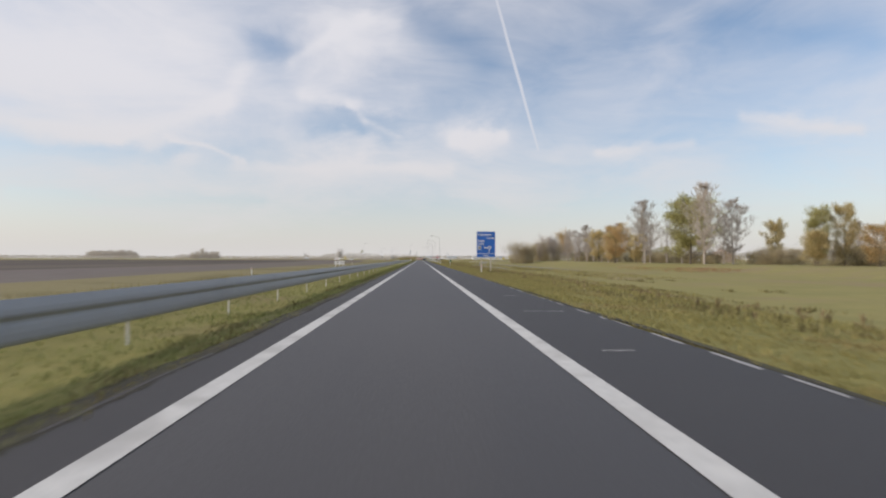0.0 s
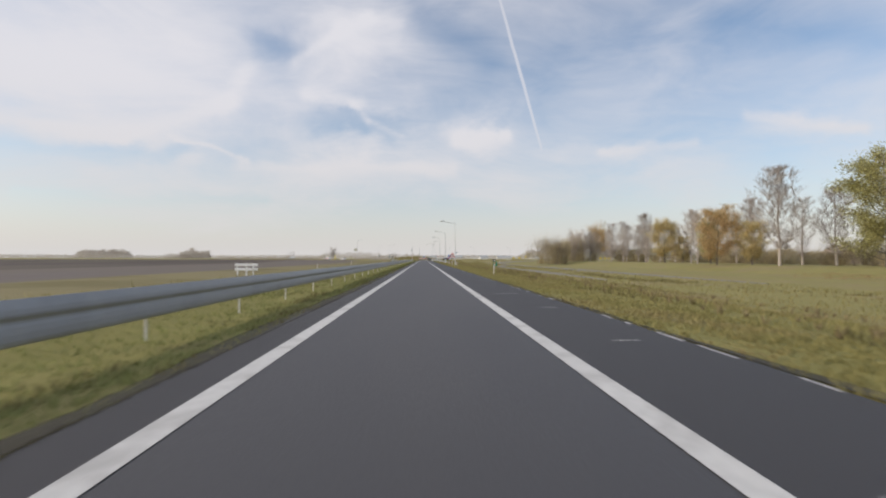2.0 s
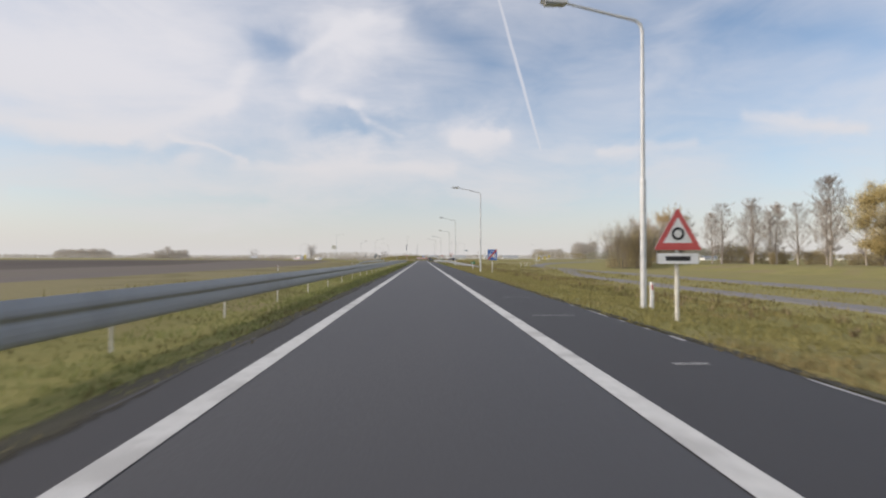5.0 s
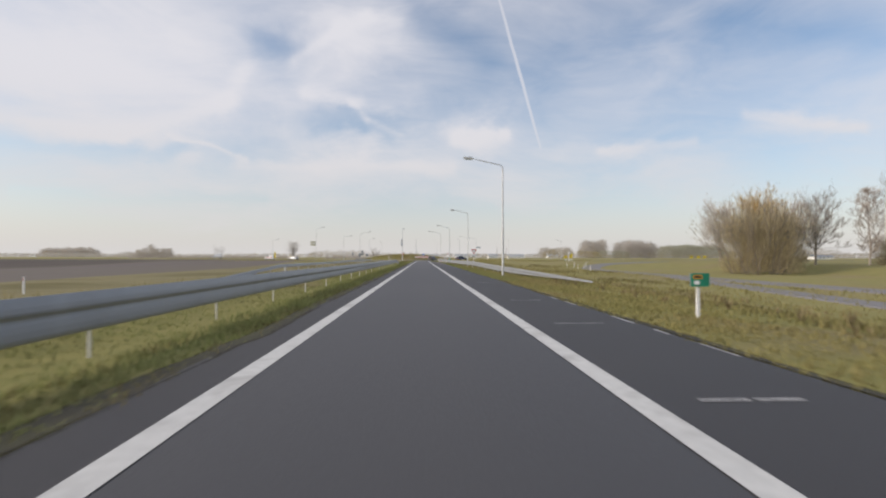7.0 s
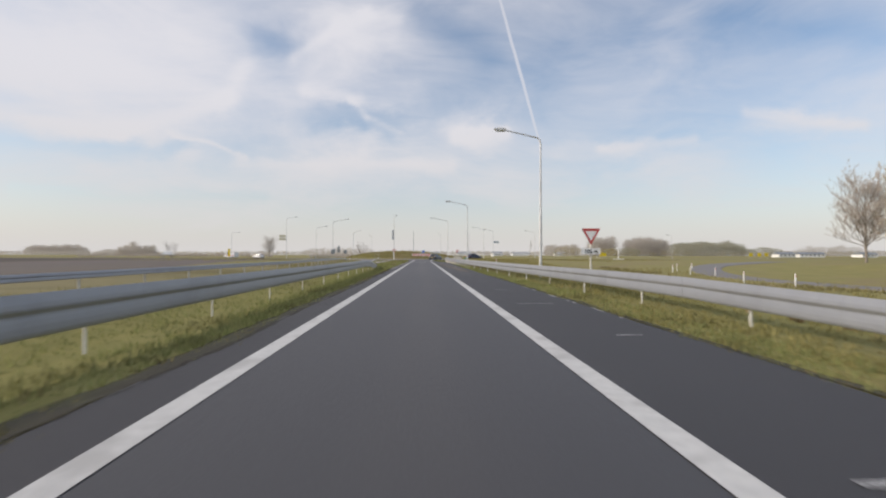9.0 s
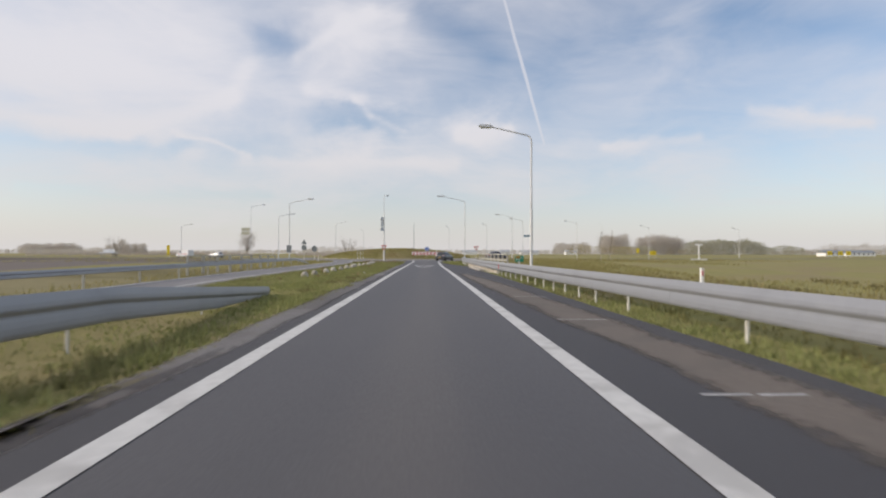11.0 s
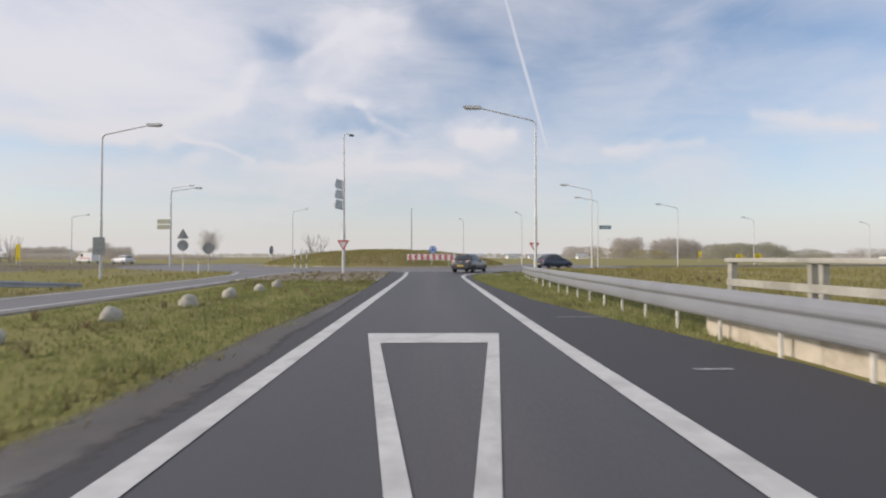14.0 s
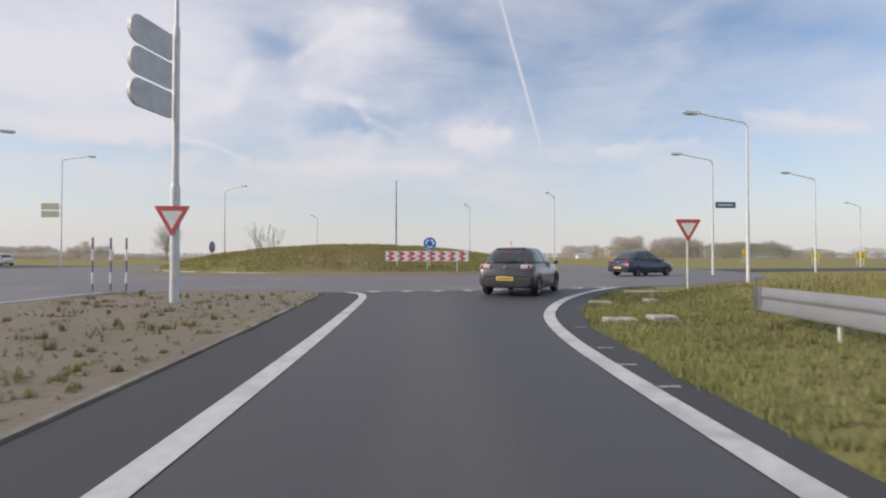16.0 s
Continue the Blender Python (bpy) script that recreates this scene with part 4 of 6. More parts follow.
def place_sign():
    s = thing("direction_sign", (7.1, -36.85, 0), "large blue road sign with white town names on two timber posts", "road sign")
    w, z0, z1 = 2.02, 1.32, 4.12
    x0, x1 = -w / 2, w / 2
    panel(s, rounded(x0, z0, x1, z1, 0.11))
    face(s, rounded(x0, z0, x1, z1, 0.11), WHITE, name="white_rim")
    face(s, rounded(x0 + 0.035, z0 + 0.035, x1 - 0.035, z1 - 0.035, 0.09), BLUE, 0.004, "blue_field")
    y = -0.016
    part("bar", Geo().box(x0 + 0.04, y, 1.73, x1 - 0.04, y + 0.003, 1.77), WHITE, s)
    lettering("Waterland-", 0.33, x0 + 0.10, 3.66, y, WHITE, s, spread=1.0)
    lettering("kerkje", 0.33, x1 - 0.10, 3.33, y, WHITE, s, "RIGHT")
    lettering("Eeklo", 0.33, x0 + 0.13, 3.01, y, WHITE, s)
    lettering("Gent", 0.33, x0 + 0.13, 2.69, y, WHITE, s)
    lettering("300m", 0.27, 0.05, 1.45, y, WHITE, s, "CENTER")
    # fuel symbol, arrow and ring
    part("fuel_plate", Geo().prism(rounded(x0 + 0.16, 2.18, x0 + 0.50, 2.56, 0.03), y, y + 0.003), WHITE, s)
    part("fuel_mark", Geo().box(x0 + 0.25, y - 0.003, 2.24, x0 + 0.40, y, 2.50).box(x0 + 0.40, y - 0.003, 2.30, x0 + 0.43, y, 2.46), BLACK, s)
    cx, cz = 0.36, 2.38
    part("ring", Geo().ring(disc(cx, cz, 0.175), disc(cx, cz, 0.105), y, y + 0.003), WHITE, s)
    part("stem", Geo().box(cx - 0.035, y, 1.87, cx + 0.035, y + 0.003, cz - 0.165), WHITE, s)
    part("stubs", Geo().box(cx - 0.02, y, cz + 0.17, cx + 0.02, y + 0.003, cz + 0.24).box(cx + 0.17, y, cz - 0.02, cx + 0.24, y + 0.003, cz + 0.02), WHITE, s)
    part("arrow", Geo().prism([(cx - 0.17, cz - 0.035), (cx - 0.17, cz + 0.035), (cx - 0.40, cz + 0.035), (cx - 0.40, cz + 0.12), (cx - 0.58, cz),
                               (cx - 0.40, cz - 0.12), (cx - 0.40, cz - 0.035)], y, y + 0.003), WHITE, s)
    part("scuffs", Geo().box(x0 + 0.2, y, z0 + 0.06, x0 + 0.55, y + 0.002, z0 + 0.075).box(x1 - 0.6, y, z0 + 0.06, x1 - 0.15, y + 0.002, z0 + 0.075), WHITE, s)
    for x in (x0 + 0.52, x1 - 0.50):
        part("post", Geo().box(x - 0.065, 0.03, -0.4, x + 0.065, 0.16, z1 - 0.1, 0.012), TIMBER, s, "square timber post")
        for z in (z0 + 0.3, z1 - 0.4):
            part("bracket", Geo().box(x - 0.2, 0.026, z, x + 0.2, 0.05, z + 0.05), ZINC, s)
    return s


def delineator(at, label="white road delineator post with a reflector", group="delineator posts", h=0.72, z=0.0):
    s = thing("delineator_post", (at[0], at[1], z), label, "delineator", group)
    part("body", Geo().prism([(-0.04, -0.15), (0.04, -0.15), (0.036, h - 0.03), (-0.03, h)], -0.04, 0.04), WHITE, s)
    part("reflector", Geo().box(-0.02, -0.046, h - 0.22, 0.02, -0.04, h - 0.08), RED, s, "red reflector strip")
    return s


def marker_sign(at, text, cap=False, z=1.12, w=0.54, h=0.40, aside=0.0):
    """A small green distance marker on a white post."""
    s = thing("distance_marker", (at[0], at[1], ground_z(*at)), "small green distance marker on a white post", "distance marker", "distance markers")
    base = -s.location.z
    top = z + base
    part("post", Geo().prism([(-0.032, -0.3), (0.032, -0.3), (0.03, top - h + 0.02), (-0.03, top - h + 0.02)], 0.026, 0.076), WHITE, s)
    l, r = aside - w / 2, aside + w / 2
    o = rounded(l, top - h, r, top, 0.03)
    panel(s, o)
    face(s, o, GREEN)
    part("number_plate", Geo().box(l + 0.13 * w, -0.014, top - 0.43 * h, l + 0.61 * w, -0.009, top - 0.12 * h), ORANGE, s, "orange plate with unreadable dark bars")
    part("bars", Geo().box(l + 0.19 * w, -0.016, top - 0.35 * h, l + 0.55 * w, -0.014, top - 0.20 * h), BLACK, s)
    if text:
        lettering(text, 0.19, -0.20, top - 0.35, -0.013, WHITE, s)
        lettering("Li", 0.14, 0.10, top - 0.16, -0.013, WHITE, s)
    else:
        part("mark", Geo().box(l + 0.19 * w, -0.014, top - 0.85 * h, l + 0.46 * w, -0.009, top - 0.55 * h), WHITE, s)
    if cap:
        o = rounded(-0.16, top + 0.02, 0.16, top + 0.20, 0.02)
        panel(s, o, "cap_panel")
        face(s, o, BLACK, name="cap_face")
        part("emblem", Geo().prism(disc(0.02, top + 0.11, 0.06, 12), -0.013, -0.0095), WHITE, s)
    return s


def small_signs():
    # warning triangle for the roundabout
    s = thing("warning_sign", (5.06, 57.35, 0), "red and white warning triangle with a roundabout mark and a plate", "road sign")
    sign_post(s, 2.0)
    o, i = triangle(0, 1.78, 0.98, down=False), triangle(0, 1.755, 0.60, down=False)
    panel(s, o)
    face(s, i, WHITE)
    part("border", Geo().ring(o, i, -0.010, -0.0055), RED, s)
    part("mark", Geo().ring(disc(0, 1.68, 0.13, 18), disc(0, 1.68, 0.08, 18), -0.013, -0.0095), BLACK, s)
    panel(s, rounded(-0.42, 1.08, 0.42, 1.29, 0.03), "plate_panel")
    face(s, rounded(-0.42, 1.08, 0.42, 1.29, 0.03), WHITE, name="plate_face")
    part("plate_bars", Geo().box(-0.25, -0.012, 1.14, 0.25, -0.0095, 1.23), BLACK, s, "dark bars of unreadable writing")
    # end of the motor road
    s = thing("end_of_motor_road_sign", (6.50, 95.85, ground_z(6.5, 95.8)), "blue road sign with a white car crossed out in red", "road sign")
    sign_post(s, 2.1)
    o = rounded(-0.45, 1.20, 0.45, 2.22, 0.05)
    panel(s, o)
    face(s, o, WHITE, name="white_rim")
    face(s, rounded(-0.425, 1.225, 0.425, 2.195, 0.04), BLUE, 0.004, "blue_field")
    car = [(-0.31, 1.46), (0.31, 1.46), (0.33, 1.60), (0.31, 1.73), (0.24, 1.80), (0.17, 2.04), (-0.17, 2.04), (-0.24, 1.80), (-0.31, 1.73), (-0.33, 1.60)]
    part("car_mark", Geo().prism(car, -0.0165, -0.0135), WHITE, s)
    part("wheel_marks", Geo().box(-0.30, -0.0165, 1.36, -0.19, -0.0135, 1.458).box(0.19, -0.0165, 1.36, 0.30, -0.0135, 1.458), WHITE, s)
    part("screen_mark", Geo().prism([(-0.19, 1.80), (0.19, 1.80), (0.135, 1.99), (-0.135, 1.99)], -0.019, -0.0167).box(-0.28, -0.019, 1.60, -0.17, -0.0167, 1.68).box(0.17, -0.019, 1.60, 0.28, -0.0167, 1.68), BLUE, s)
    part("slash", Geo().prism([(-0.425, 1.225), (-0.33, 1.225), (0.425, 2.09), (0.425, 2.195), (0.33, 2.195), (-0.425, 1.33)], -0.022, -0.0195), RED, s)
    # yield in 100 m
    s = thing("yield_ahead_sign", (6.43, 163.93, ground_z(6.4, 164)), "red and white yield triangle above a distance plate", "road sign")
    z = s.location.z
    sign_post(s, 1.9)
    yield_head(s, 1.88 - z, 0.72)
    panel(s, rounded(-0.36, 1.22 - z, 0.36, 1.45 - z, 0.02), "plate_panel")
    face(s, rounded(-0.36, 1.22 - z, 0.36, 1.45 - z, 0.02), WHITE, name="plate_face")
    lettering("100 m", 0.20, 0, 1.265 - z, -0.012, BLACK, s, "CENTER")
    # yield sign at the corner
    s = thing("yield_sign", (8.24, 266.4, ground_z(8.2, 266)), "red and white yield triangle on a thin post in the grass", "road sign", "yield signs")
    sign_post(s, 2.1, r=0.03)
    yield_head(s, 2.02 - s.location.z, 0.82)
    marker_sign((5.84, 9.13), "", True, 0.90, 0.30, 0.32, 0.10)
    marker_sign((6.0, 109.4), "", False, 0.84, 0.42, 0.29, 0.02)
    marker_sign((6.02, 215.2), "7.2", False, 1.06)
    delineator((6.43, -38.4), z=-0.12)
    for x, y in ((6.1, 60.9), (6.9, 146.0), (7.4, 196.0)):
        delineator((x, y), z=ground_z(x, y))
    # service road posts
    for x, y in ((26.8, 181), (26.4, 186.4), (31.5, 199.5), (30.6, 203), (30.0, 206), (33, 211), (36.5, 214)):
        delineator((x, y), "white marker post beside the service road", "service road posts", 0.95, ground_z(x, y))
    for x, y in ((-21, -26), (-21, 71), (-22, 128), (-14.0, 152), (-16, 262)):
        delineator((x, y), "white marker post in the far verge", "far verge posts", 0.95, ground_z(x, y))


def roundabout_signs():
    # chevron board
    s = thing("chevron_board", (0.22, 285.3, ground_z(0.22, 285.3)), "long red and white chevron board on the island", "road sign")
    z0, z1, w = 0.91 - s.location.z, 1.575 - s.location.z, 2.76
    panel(s, rounded(-w, z0, w, z1, 0.03))
    face(s, rounded(-w, z0, w, z1, 0.03), WHITE)
    n = 8
    for row in range(2):
        a, b = z0 + 0.02 + row * 0.32, z0 + 0.315 + row * 0.32
        m = (a + b) / 2
        for i in range(n):
            x = -w + 0.05 + i * (2 * w - 0.1) / n
            part("chevron", Geo().prism([(x, a), (x + 0.34, a), (x + 0.60, m), (x + 0.34, b), (x, b), (x + 0.26, m)], -0.013, -0.0095), RED, s)
    for x in (-2.0, 0.0, 2.0):
        part("post", Geo().tube([(x, 0.05, -0.3), (x, 0.05, z1 - 0.05)], 0.03, 8), POST, s, smooth=True)
    # blue ring-arrows disc
    s = thing("roundabout_sign", (0.40, 285.8, ground_z(0.4, 285.8)), "round blue sign with three white circling arrows", "road sign")
    c = 2.09 - s.location.z
    sign_post(s, c + 0.3)
    panel(s, disc(0, c, 0.44))
    face(s, disc(0, c, 0.44), WHITE, name="white_rim")
    face(s, disc(0, c, 0.415), BLUE, 0.004, "blue_field")
    for i in range(3):
        a0 = radians(90 + 120 * i)
        o = [(0.30 * math.cos(a0 - radians(t)), c + 0.30 * math.sin(a0 - radians(t))) for t in (12, 30, 48, 66, 84)]
        n_ = [(0.20 * math.cos(a0 - radians(t)), c + 0.20 * math.sin(a0 - radians(t))) for t in (84, 66, 48, 30, 12)]
        part("arrow_shaft", Geo().prism(o + n_, -0.0165, -0.0137), WHITE, s)
        t = a0 - radians(84)
        e = a0 - radians(112)
        part("arrow_head", Geo().prism([(0.36 * math.cos(t), c + 0.36 * math.sin(t)), (0.25 * math.cos(e), c + 0.25 * math.sin(e)),
                                        (0.14 * math.cos(t), c + 0.14 * math.sin(t))], -0.0165, -0.0137), WHITE, s)
    # mast with three fingerboards, seen from behind, and a yield sign on it
    s = thing("direction_mast", (-6.30, 263.75, 0.03), "tall steel mast with three grey fingerboards and a small lamp", "road sign")
    part("lower_tube", Geo().tube([(0, 0, -0.3), (0, 0, 2.85), (0, 0, 2.9), (0, 0, 2.96), (0, 0, 3.0)], [0.112, 0.112, 0.111, 0.090, 0.086], 16), POLE, s, smooth=True)
    part("upper_tube", Geo().tube([(0, 0, 2.95), (0, 0, 6.86), (0, 0, 6.9), (0, 0, 7.0), (0, 0, 7.05), (0, 0, 10.1)], [0.084, 0.078, 0.077, 0.052, 0.050, 0.036], 14), POLE, s, smooth=True)
    part("lamp_arm", Geo().tube([(0, 0, 10.05), (0.08, 0, 10.18), (0.4, 0, 10.2)], [0.03, 0.03, 0.025], 8), POLE, s, smooth=True)
    part("lamp_head", Geo().box(0.35, -0.12, 10.02, 0.72, 0.12, 10.17, 0.05), ALU, s)
    for i in range(3):
        z = 4.62 + 0.73 * i
        a = Vector((-0.10, -0.10, 0))
        t = Vector((-0.20, -0.98, 0)).normalized()
        nrm = Vector((t.y, -t.x, 0)) * 0.045
        out = [(0, 0), *((1.12 + 0.28 * math.cos(q), 0.32 + 0.32 * math.sin(q)) for q in np.linspace(-math.pi / 2, math.pi / 2, 11)), (0, 0.64)]
        board = Geo()
        v = [a + t * l + Vector((0, 0, z + h)) + nrm * k for k in (-1, 1) for l, h in out]
        n = len(out)
        board.add(v, [tuple(range(n)), tuple(range(n, 2 * n))[::-1]])
        b = part("fingerboard", board, BOARD, s, "grey sheet back of a direction board")
        rim = Geo().add([q for q in v], [(j, (j + 1) % n, n + (j + 1) % n, n + j) for j in range(n)])
        part("rim", rim, PALE, b, "pale rim")
    y = thing("yield_sign", (-6.30, 263.58, 0.03), "red and white yield triangle clamped to the steel mast", "road sign", "yield signs")
    for z in (1.9, 2.25):
        part("clamp", Geo().box(-0.125, 0.026, z, 0.125, 0.16, z + 0.05, 0.01), ZINC, y)
    yield_head(y, 2.03, 0.88)
    # backs of signs for the other direction
    s = thing("sign_back_pair", (-19.2, 266.6, 0), "dark back of a triangle above a round sign", "road sign")
    sign_post(s, 3.2)
    panel(s, triangle(0, 3.02, 0.9, down=False), "triangle_back")
    panel(s, disc(0, 2.1, 0.42), "disc_back")
    s = thing("sign_back_round", (-17.9, 268.2, 0), "dark back of a round sign on the verge", "road sign")
    sign_post(s, 2.1)
    panel(s, disc(0, 1.9, 0.45), "disc_back")
    s = thing("sign_back_square", (-18.65, 255.3, 0), "plain dark back of a square sign fixed to a lamp pole", "road sign")
    panel(s, rounded(-0.33, 1.30, 0.33, 2.30, 0.04), "square_back")
    part("clamp", Geo().box(-0.12, 0.0, 1.5, 0.12, 0.12, 1.56).box(-0.12, 0.0, 2.05, 0.12, 0.12, 2.11), ZINC, s)
    # name boards
    s = thing("name_board", (-44.75, 314.85, 0), "pair of pale yellow boards clamped high on a lamp pole", "road sign")
    pale_board = material("pale_board", (0.52, 0.50, 0.36), (0.60, 0.58, 0.44), 0.5)
    for z in (5.85, 6.78):
        panel(s, rounded(-1.04, z, 1.04, z + 0.78, 0.05), "board_back")
        face(s, rounded(-1.04, z, 1.04, z + 0.78, 0.05), pale_board, name="board_face", label="pale yellow board")
        part("bracket", Geo().box(0.6, 0.03, z + 0.3, 1.36, 0.09, z + 0.38), ZINC, s)
    s = thing("sign_back_round", (-30.0, 326.0, 0), "dark back of a tall oval sign beyond the roundabout", "road sign", turn=1.0)
    sign_post(s, 3.4)
    panel(s, [(x * 0.8, 2.55 + (z - 2.55) * 1.3) for x, z in disc(0, 2.55, 0.62)], "disc_back")
    for x in (-10.9, -10.45, -10.05):
        s = thing("striped_pole", (x, 268.4 + (x + 10) * 0.5, 0.0), "thin pole in dark and pale bands", "pole", "striped poles")
        for i in range(5):
            part("band", Geo().tube([(0, 0, -0.1 + i * 0.38), (0, 0, 0.28 + i * 0.38)], 0.035, 8), (ALU, WHITE)[i % 2], s, smooth=True)
    # temporary yellow boards on the far side
    for x, y, w in ((68.9, 340, 1.5), (61.6, 322, 1.4), (81, 380, 1.0), (130, 347, 1.6), (133.5, 347, 1.6), (137, 348, 1.6), (-55.3, 297.4, 0.65)):
        s = thing("yellow_board", (x, y, 0), "bright yellow temporary road sign on two posts", "road sign", "yellow boards")
        c, tall = (0.7, 2.2) if x < 0 else (1.4, 1.9) if x == 81 else (0.9, w * 0.8)
        panel(s, rounded(-w / 2, c, w / 2, c + tall, 0.05))
        face(s, rounded(-w / 2, c, w / 2, c + tall, 0.05), YELLOW)
        part("bars", Geo().box(-w * 0.3, -0.02, c + w * 0.25, w * 0.3, -0.01, c + w * 0.33).box(-w * 0.3, -0.02, c + w * 0.5, w * 0.2, -0.01, c + w * 0.58),
             BLACK, s, "dark bars of unreadable writing")
        for q in (-w * 0.35, w * 0.35):
            part("post", Geo().tube([(q, 0.06, -0.2), (q, 0.06, c + 0.4)], 0.04, 6), POST, s)


# ---- lamps ----
def street_lamp(at, arm=-2.7, turn=0.0, h=0.0, label="tall galvanised street lamp with a bent arm", r=1.0):
    s = thing("street_lamp", (at[0], at[1], ground_z(*at)), label, "street lamp", "street lamps", turn)
    e = s.location.z
    h = (h or (7.42 if at[1] < 250 else 8.1)) - e
    part("base_tube", Geo().tube([(0, 0, -0.4), (0, 0, 3.30), (0, 0, 3.36), (0, 0, 3.40), (0, 0, 3.46)], [0.078 * r, 0.076 * r, 0.075 * r, 0.060 * r, 0.056 * r], 14), POLE, s, smooth=True)
    part("hatch", Geo().box(-0.045, -0.083 * r, 0.7, 0.045, -0.06, 1.15, 0.01), POLE, s)
    q = arm / abs(arm)
    k = 0.20 * abs(arm)
    part("upper_tube", Geo().tube([(0, 0, 3.4), (0, 0, 4.4), (0, 0, 5.4), (0, 0, h - 0.5), (0, 0, h - 0.25), (q * 0.04, 0, h - 0.08), (q * 0.18, 0, h + 0.04), (arm * 0.55, 0, h + 0.62 * k),
                                   (arm * 0.82, 0, h + 0.92 * k)], [0.058 * r, 0.055 * r, 0.052 * r, 0.046 * r, 0.045 * r, 0.043 * r, 0.040 * r, 0.034 * r, 0.030 * r], 14), POLE, s, smooth=True)
    a, b, u = arm * 0.76, arm * 1.02, h + 0.92 * k - 0.38
    head = part("lamp_head", Geo().prism([(a, u + 0.33), (a + 0.1 * q, u + 0.30), (b - 0.1 * q, u + 0.34), (b, u + 0.40), (b - 0.06 * q, u + 0.46),
                                          (a + 0.1 * q, u + 0.45), (a, u + 0.40)], -0.13, 0.13), POLE, s)
    h = u
    part("lens", Geo().box(min(a, b) + 0.1, -0.10, h + 0.285, max(a, b) - 0.1, 0.10, h + 0.325, 0.02), LENS, head, "pale lamp lens")
    return s


def lamps():
    for x, y, arm in ((5.75, 60.6, -2.65), (5.5, 96.8, -2.7), (5.42, 133.6, -2.65), (6.4, 172.2, -2.45), (5.75, 210.1, -2.75), (5.30, 251.6, -3.6)):
        street_lamp((x, y), arm)
    street_lamp((-18.65, 255.5), 3.3, label="tall galvanised street lamp beyond the opposite carriageway")
    street_lamp((-27.3, 281.3), 3.0, 0.5)
    street_lamp((-43.5, 315.0), 3.4, 0.4, 12.8)
    street_lamp((-21.0, 306.5), 2.6, -0.3)
    street_lamp((15.4, 274.7), -2.9, -0.1, 7.6)
    street_lamp((19.1, 284.3), -2.6, -0.1, 7.6)
    street_lamp((32.0, 292.0), -2.8, 0.0, 7.6)
    street_lamp((59.0, 319.0), -2.6, 0.2)
    street_lamp((15.0, 310.0), -1.8, 0.8)
    street_lamp((6.4, 323.0), -1.6, 1.0)
    street_lamp((-62.0, 318.0), 2.6, 0.4)
    street_lamp((90.0, 330.0), -2.6, 0.2)
    street_lamp((-19.0, 345.0), -2.0, 1.2)
    s = thing("light_mast", (-2.4, 296.0, ground_z(-2.4, 296)), "slim dark mast on the grassy island", "mast")
    part("tube", Geo().tube([(0, 0, -0.3), (0, 0, 3.0), (0, 0, 5.6)], [0.07, 0.06, 0.035], 10), ALU, s, smooth=True)
    part("cap", Geo().box(-0.06, -0.06, 5.55, 0.06, 0.06, 5.75, 0.02), ALU, s)
    s = thing("street_name_sign", (19.65, 284.2, 0), "dark teal street name board fixed beside a lamp", "road sign")
    part("bracket", Geo().tube([(-0.5, 0.06, 4.85), (0.6, 0.06, 4.85)], 0.02, 6), POLE, s)
    panel(s, rounded(-0.4, 4.45, 0.95, 4.85, 0.03))
    face(s, rounded(-0.4, 4.45, 0.95, 4.85, 0.03), TEAL)
    part("bars", Geo().box(-0.25, -0.013, 4.60, 0.75, -0.0095, 4.70), PALE, s, "pale bars of unreadable writing")


# ---- boulders on the splitter verge ----
def boulders():
    rnd = random.Random(3)
    for k in range(14):
        y = 209.7 + 2.85 * k + rnd.uniform(-0.15, 0.15)
        size = rnd.uniform(0.17, 0.225)
        g = Geo()
        n, m = 14, 7
        v = [(0, 0, size * 1.15)]
        seed = rnd.uniform(0, 50)
        for i in range(1, m + 1):
            a = math.pi * 0.58 * i / m
            for j in range(n):
                t = 2 * math.pi * j / n
                d = Vector((math.sin(a) * math.cos(t), math.sin(a) * math.sin(t), math.cos(a)))
                v.append(tuple(Vector((d.x, d.y, d.z * 1.15)) * size * (1 + 0.16 * noise.noise(d * 1.6 + Vector((seed, 0, 0))))))
        f = [(0, 1 + j, 1 + (j + 1) % n) for j in range(n)]
        for i in range(m - 1):
            f += [(1 + i * n + j, 1 + (i + 1) * n + j, 1 + (i + 1) * n + (j + 1) % n, 1 + i * n + (j + 1) % n) for j in range(n)]
        g.add(v, f)
        x = -6.08 + rnd.uniform(-0.14, 0.14)
        s = new("boulder", mesh_of("boulder", g, BOULDER, True))
        s.location, s.rotation_euler = (x, y, ground_z(x, y) + 0.06), (0, 0, rnd.uniform(0, 6))
        tagged(s, "pale rounded stone set in the grass verge", "boulder", "boulders on the verge")


def loose_stone(x, y, r):
    rnd = random.Random(19)
    g = Geo()
    ring = lambda k, z: [(r * k * (1 + rnd.uniform(-0.15, 0.15)) * math.cos(a), r * k * (1 + rnd.uniform(-0.15, 0.15)) * math.sin(a), z * r) for a in np.linspace(0, 5.5, 8)]
    g.v = ring(0.8, -0.3) + ring(1.0, 0.35) + ring(0.62, 0.95) + [(0.0, 0.0, r * 1.05)]
    g.f = [(8 * i + j, 8 * i + (j + 1) % 8, 8 * i + 8 + (j + 1) % 8, 8 * i + 8 + j) for i in (0, 1) for j in range(8)] + [(16 + j, 16 + (j + 1) % 8, 24) for j in range(8)]
    s = new("stone", mesh_of("stone", g, KERB))
    s.location = (x, y, ground_z(x, y))
    tagged(s, "small pale broken stone lying at the muddy edge", "stone")


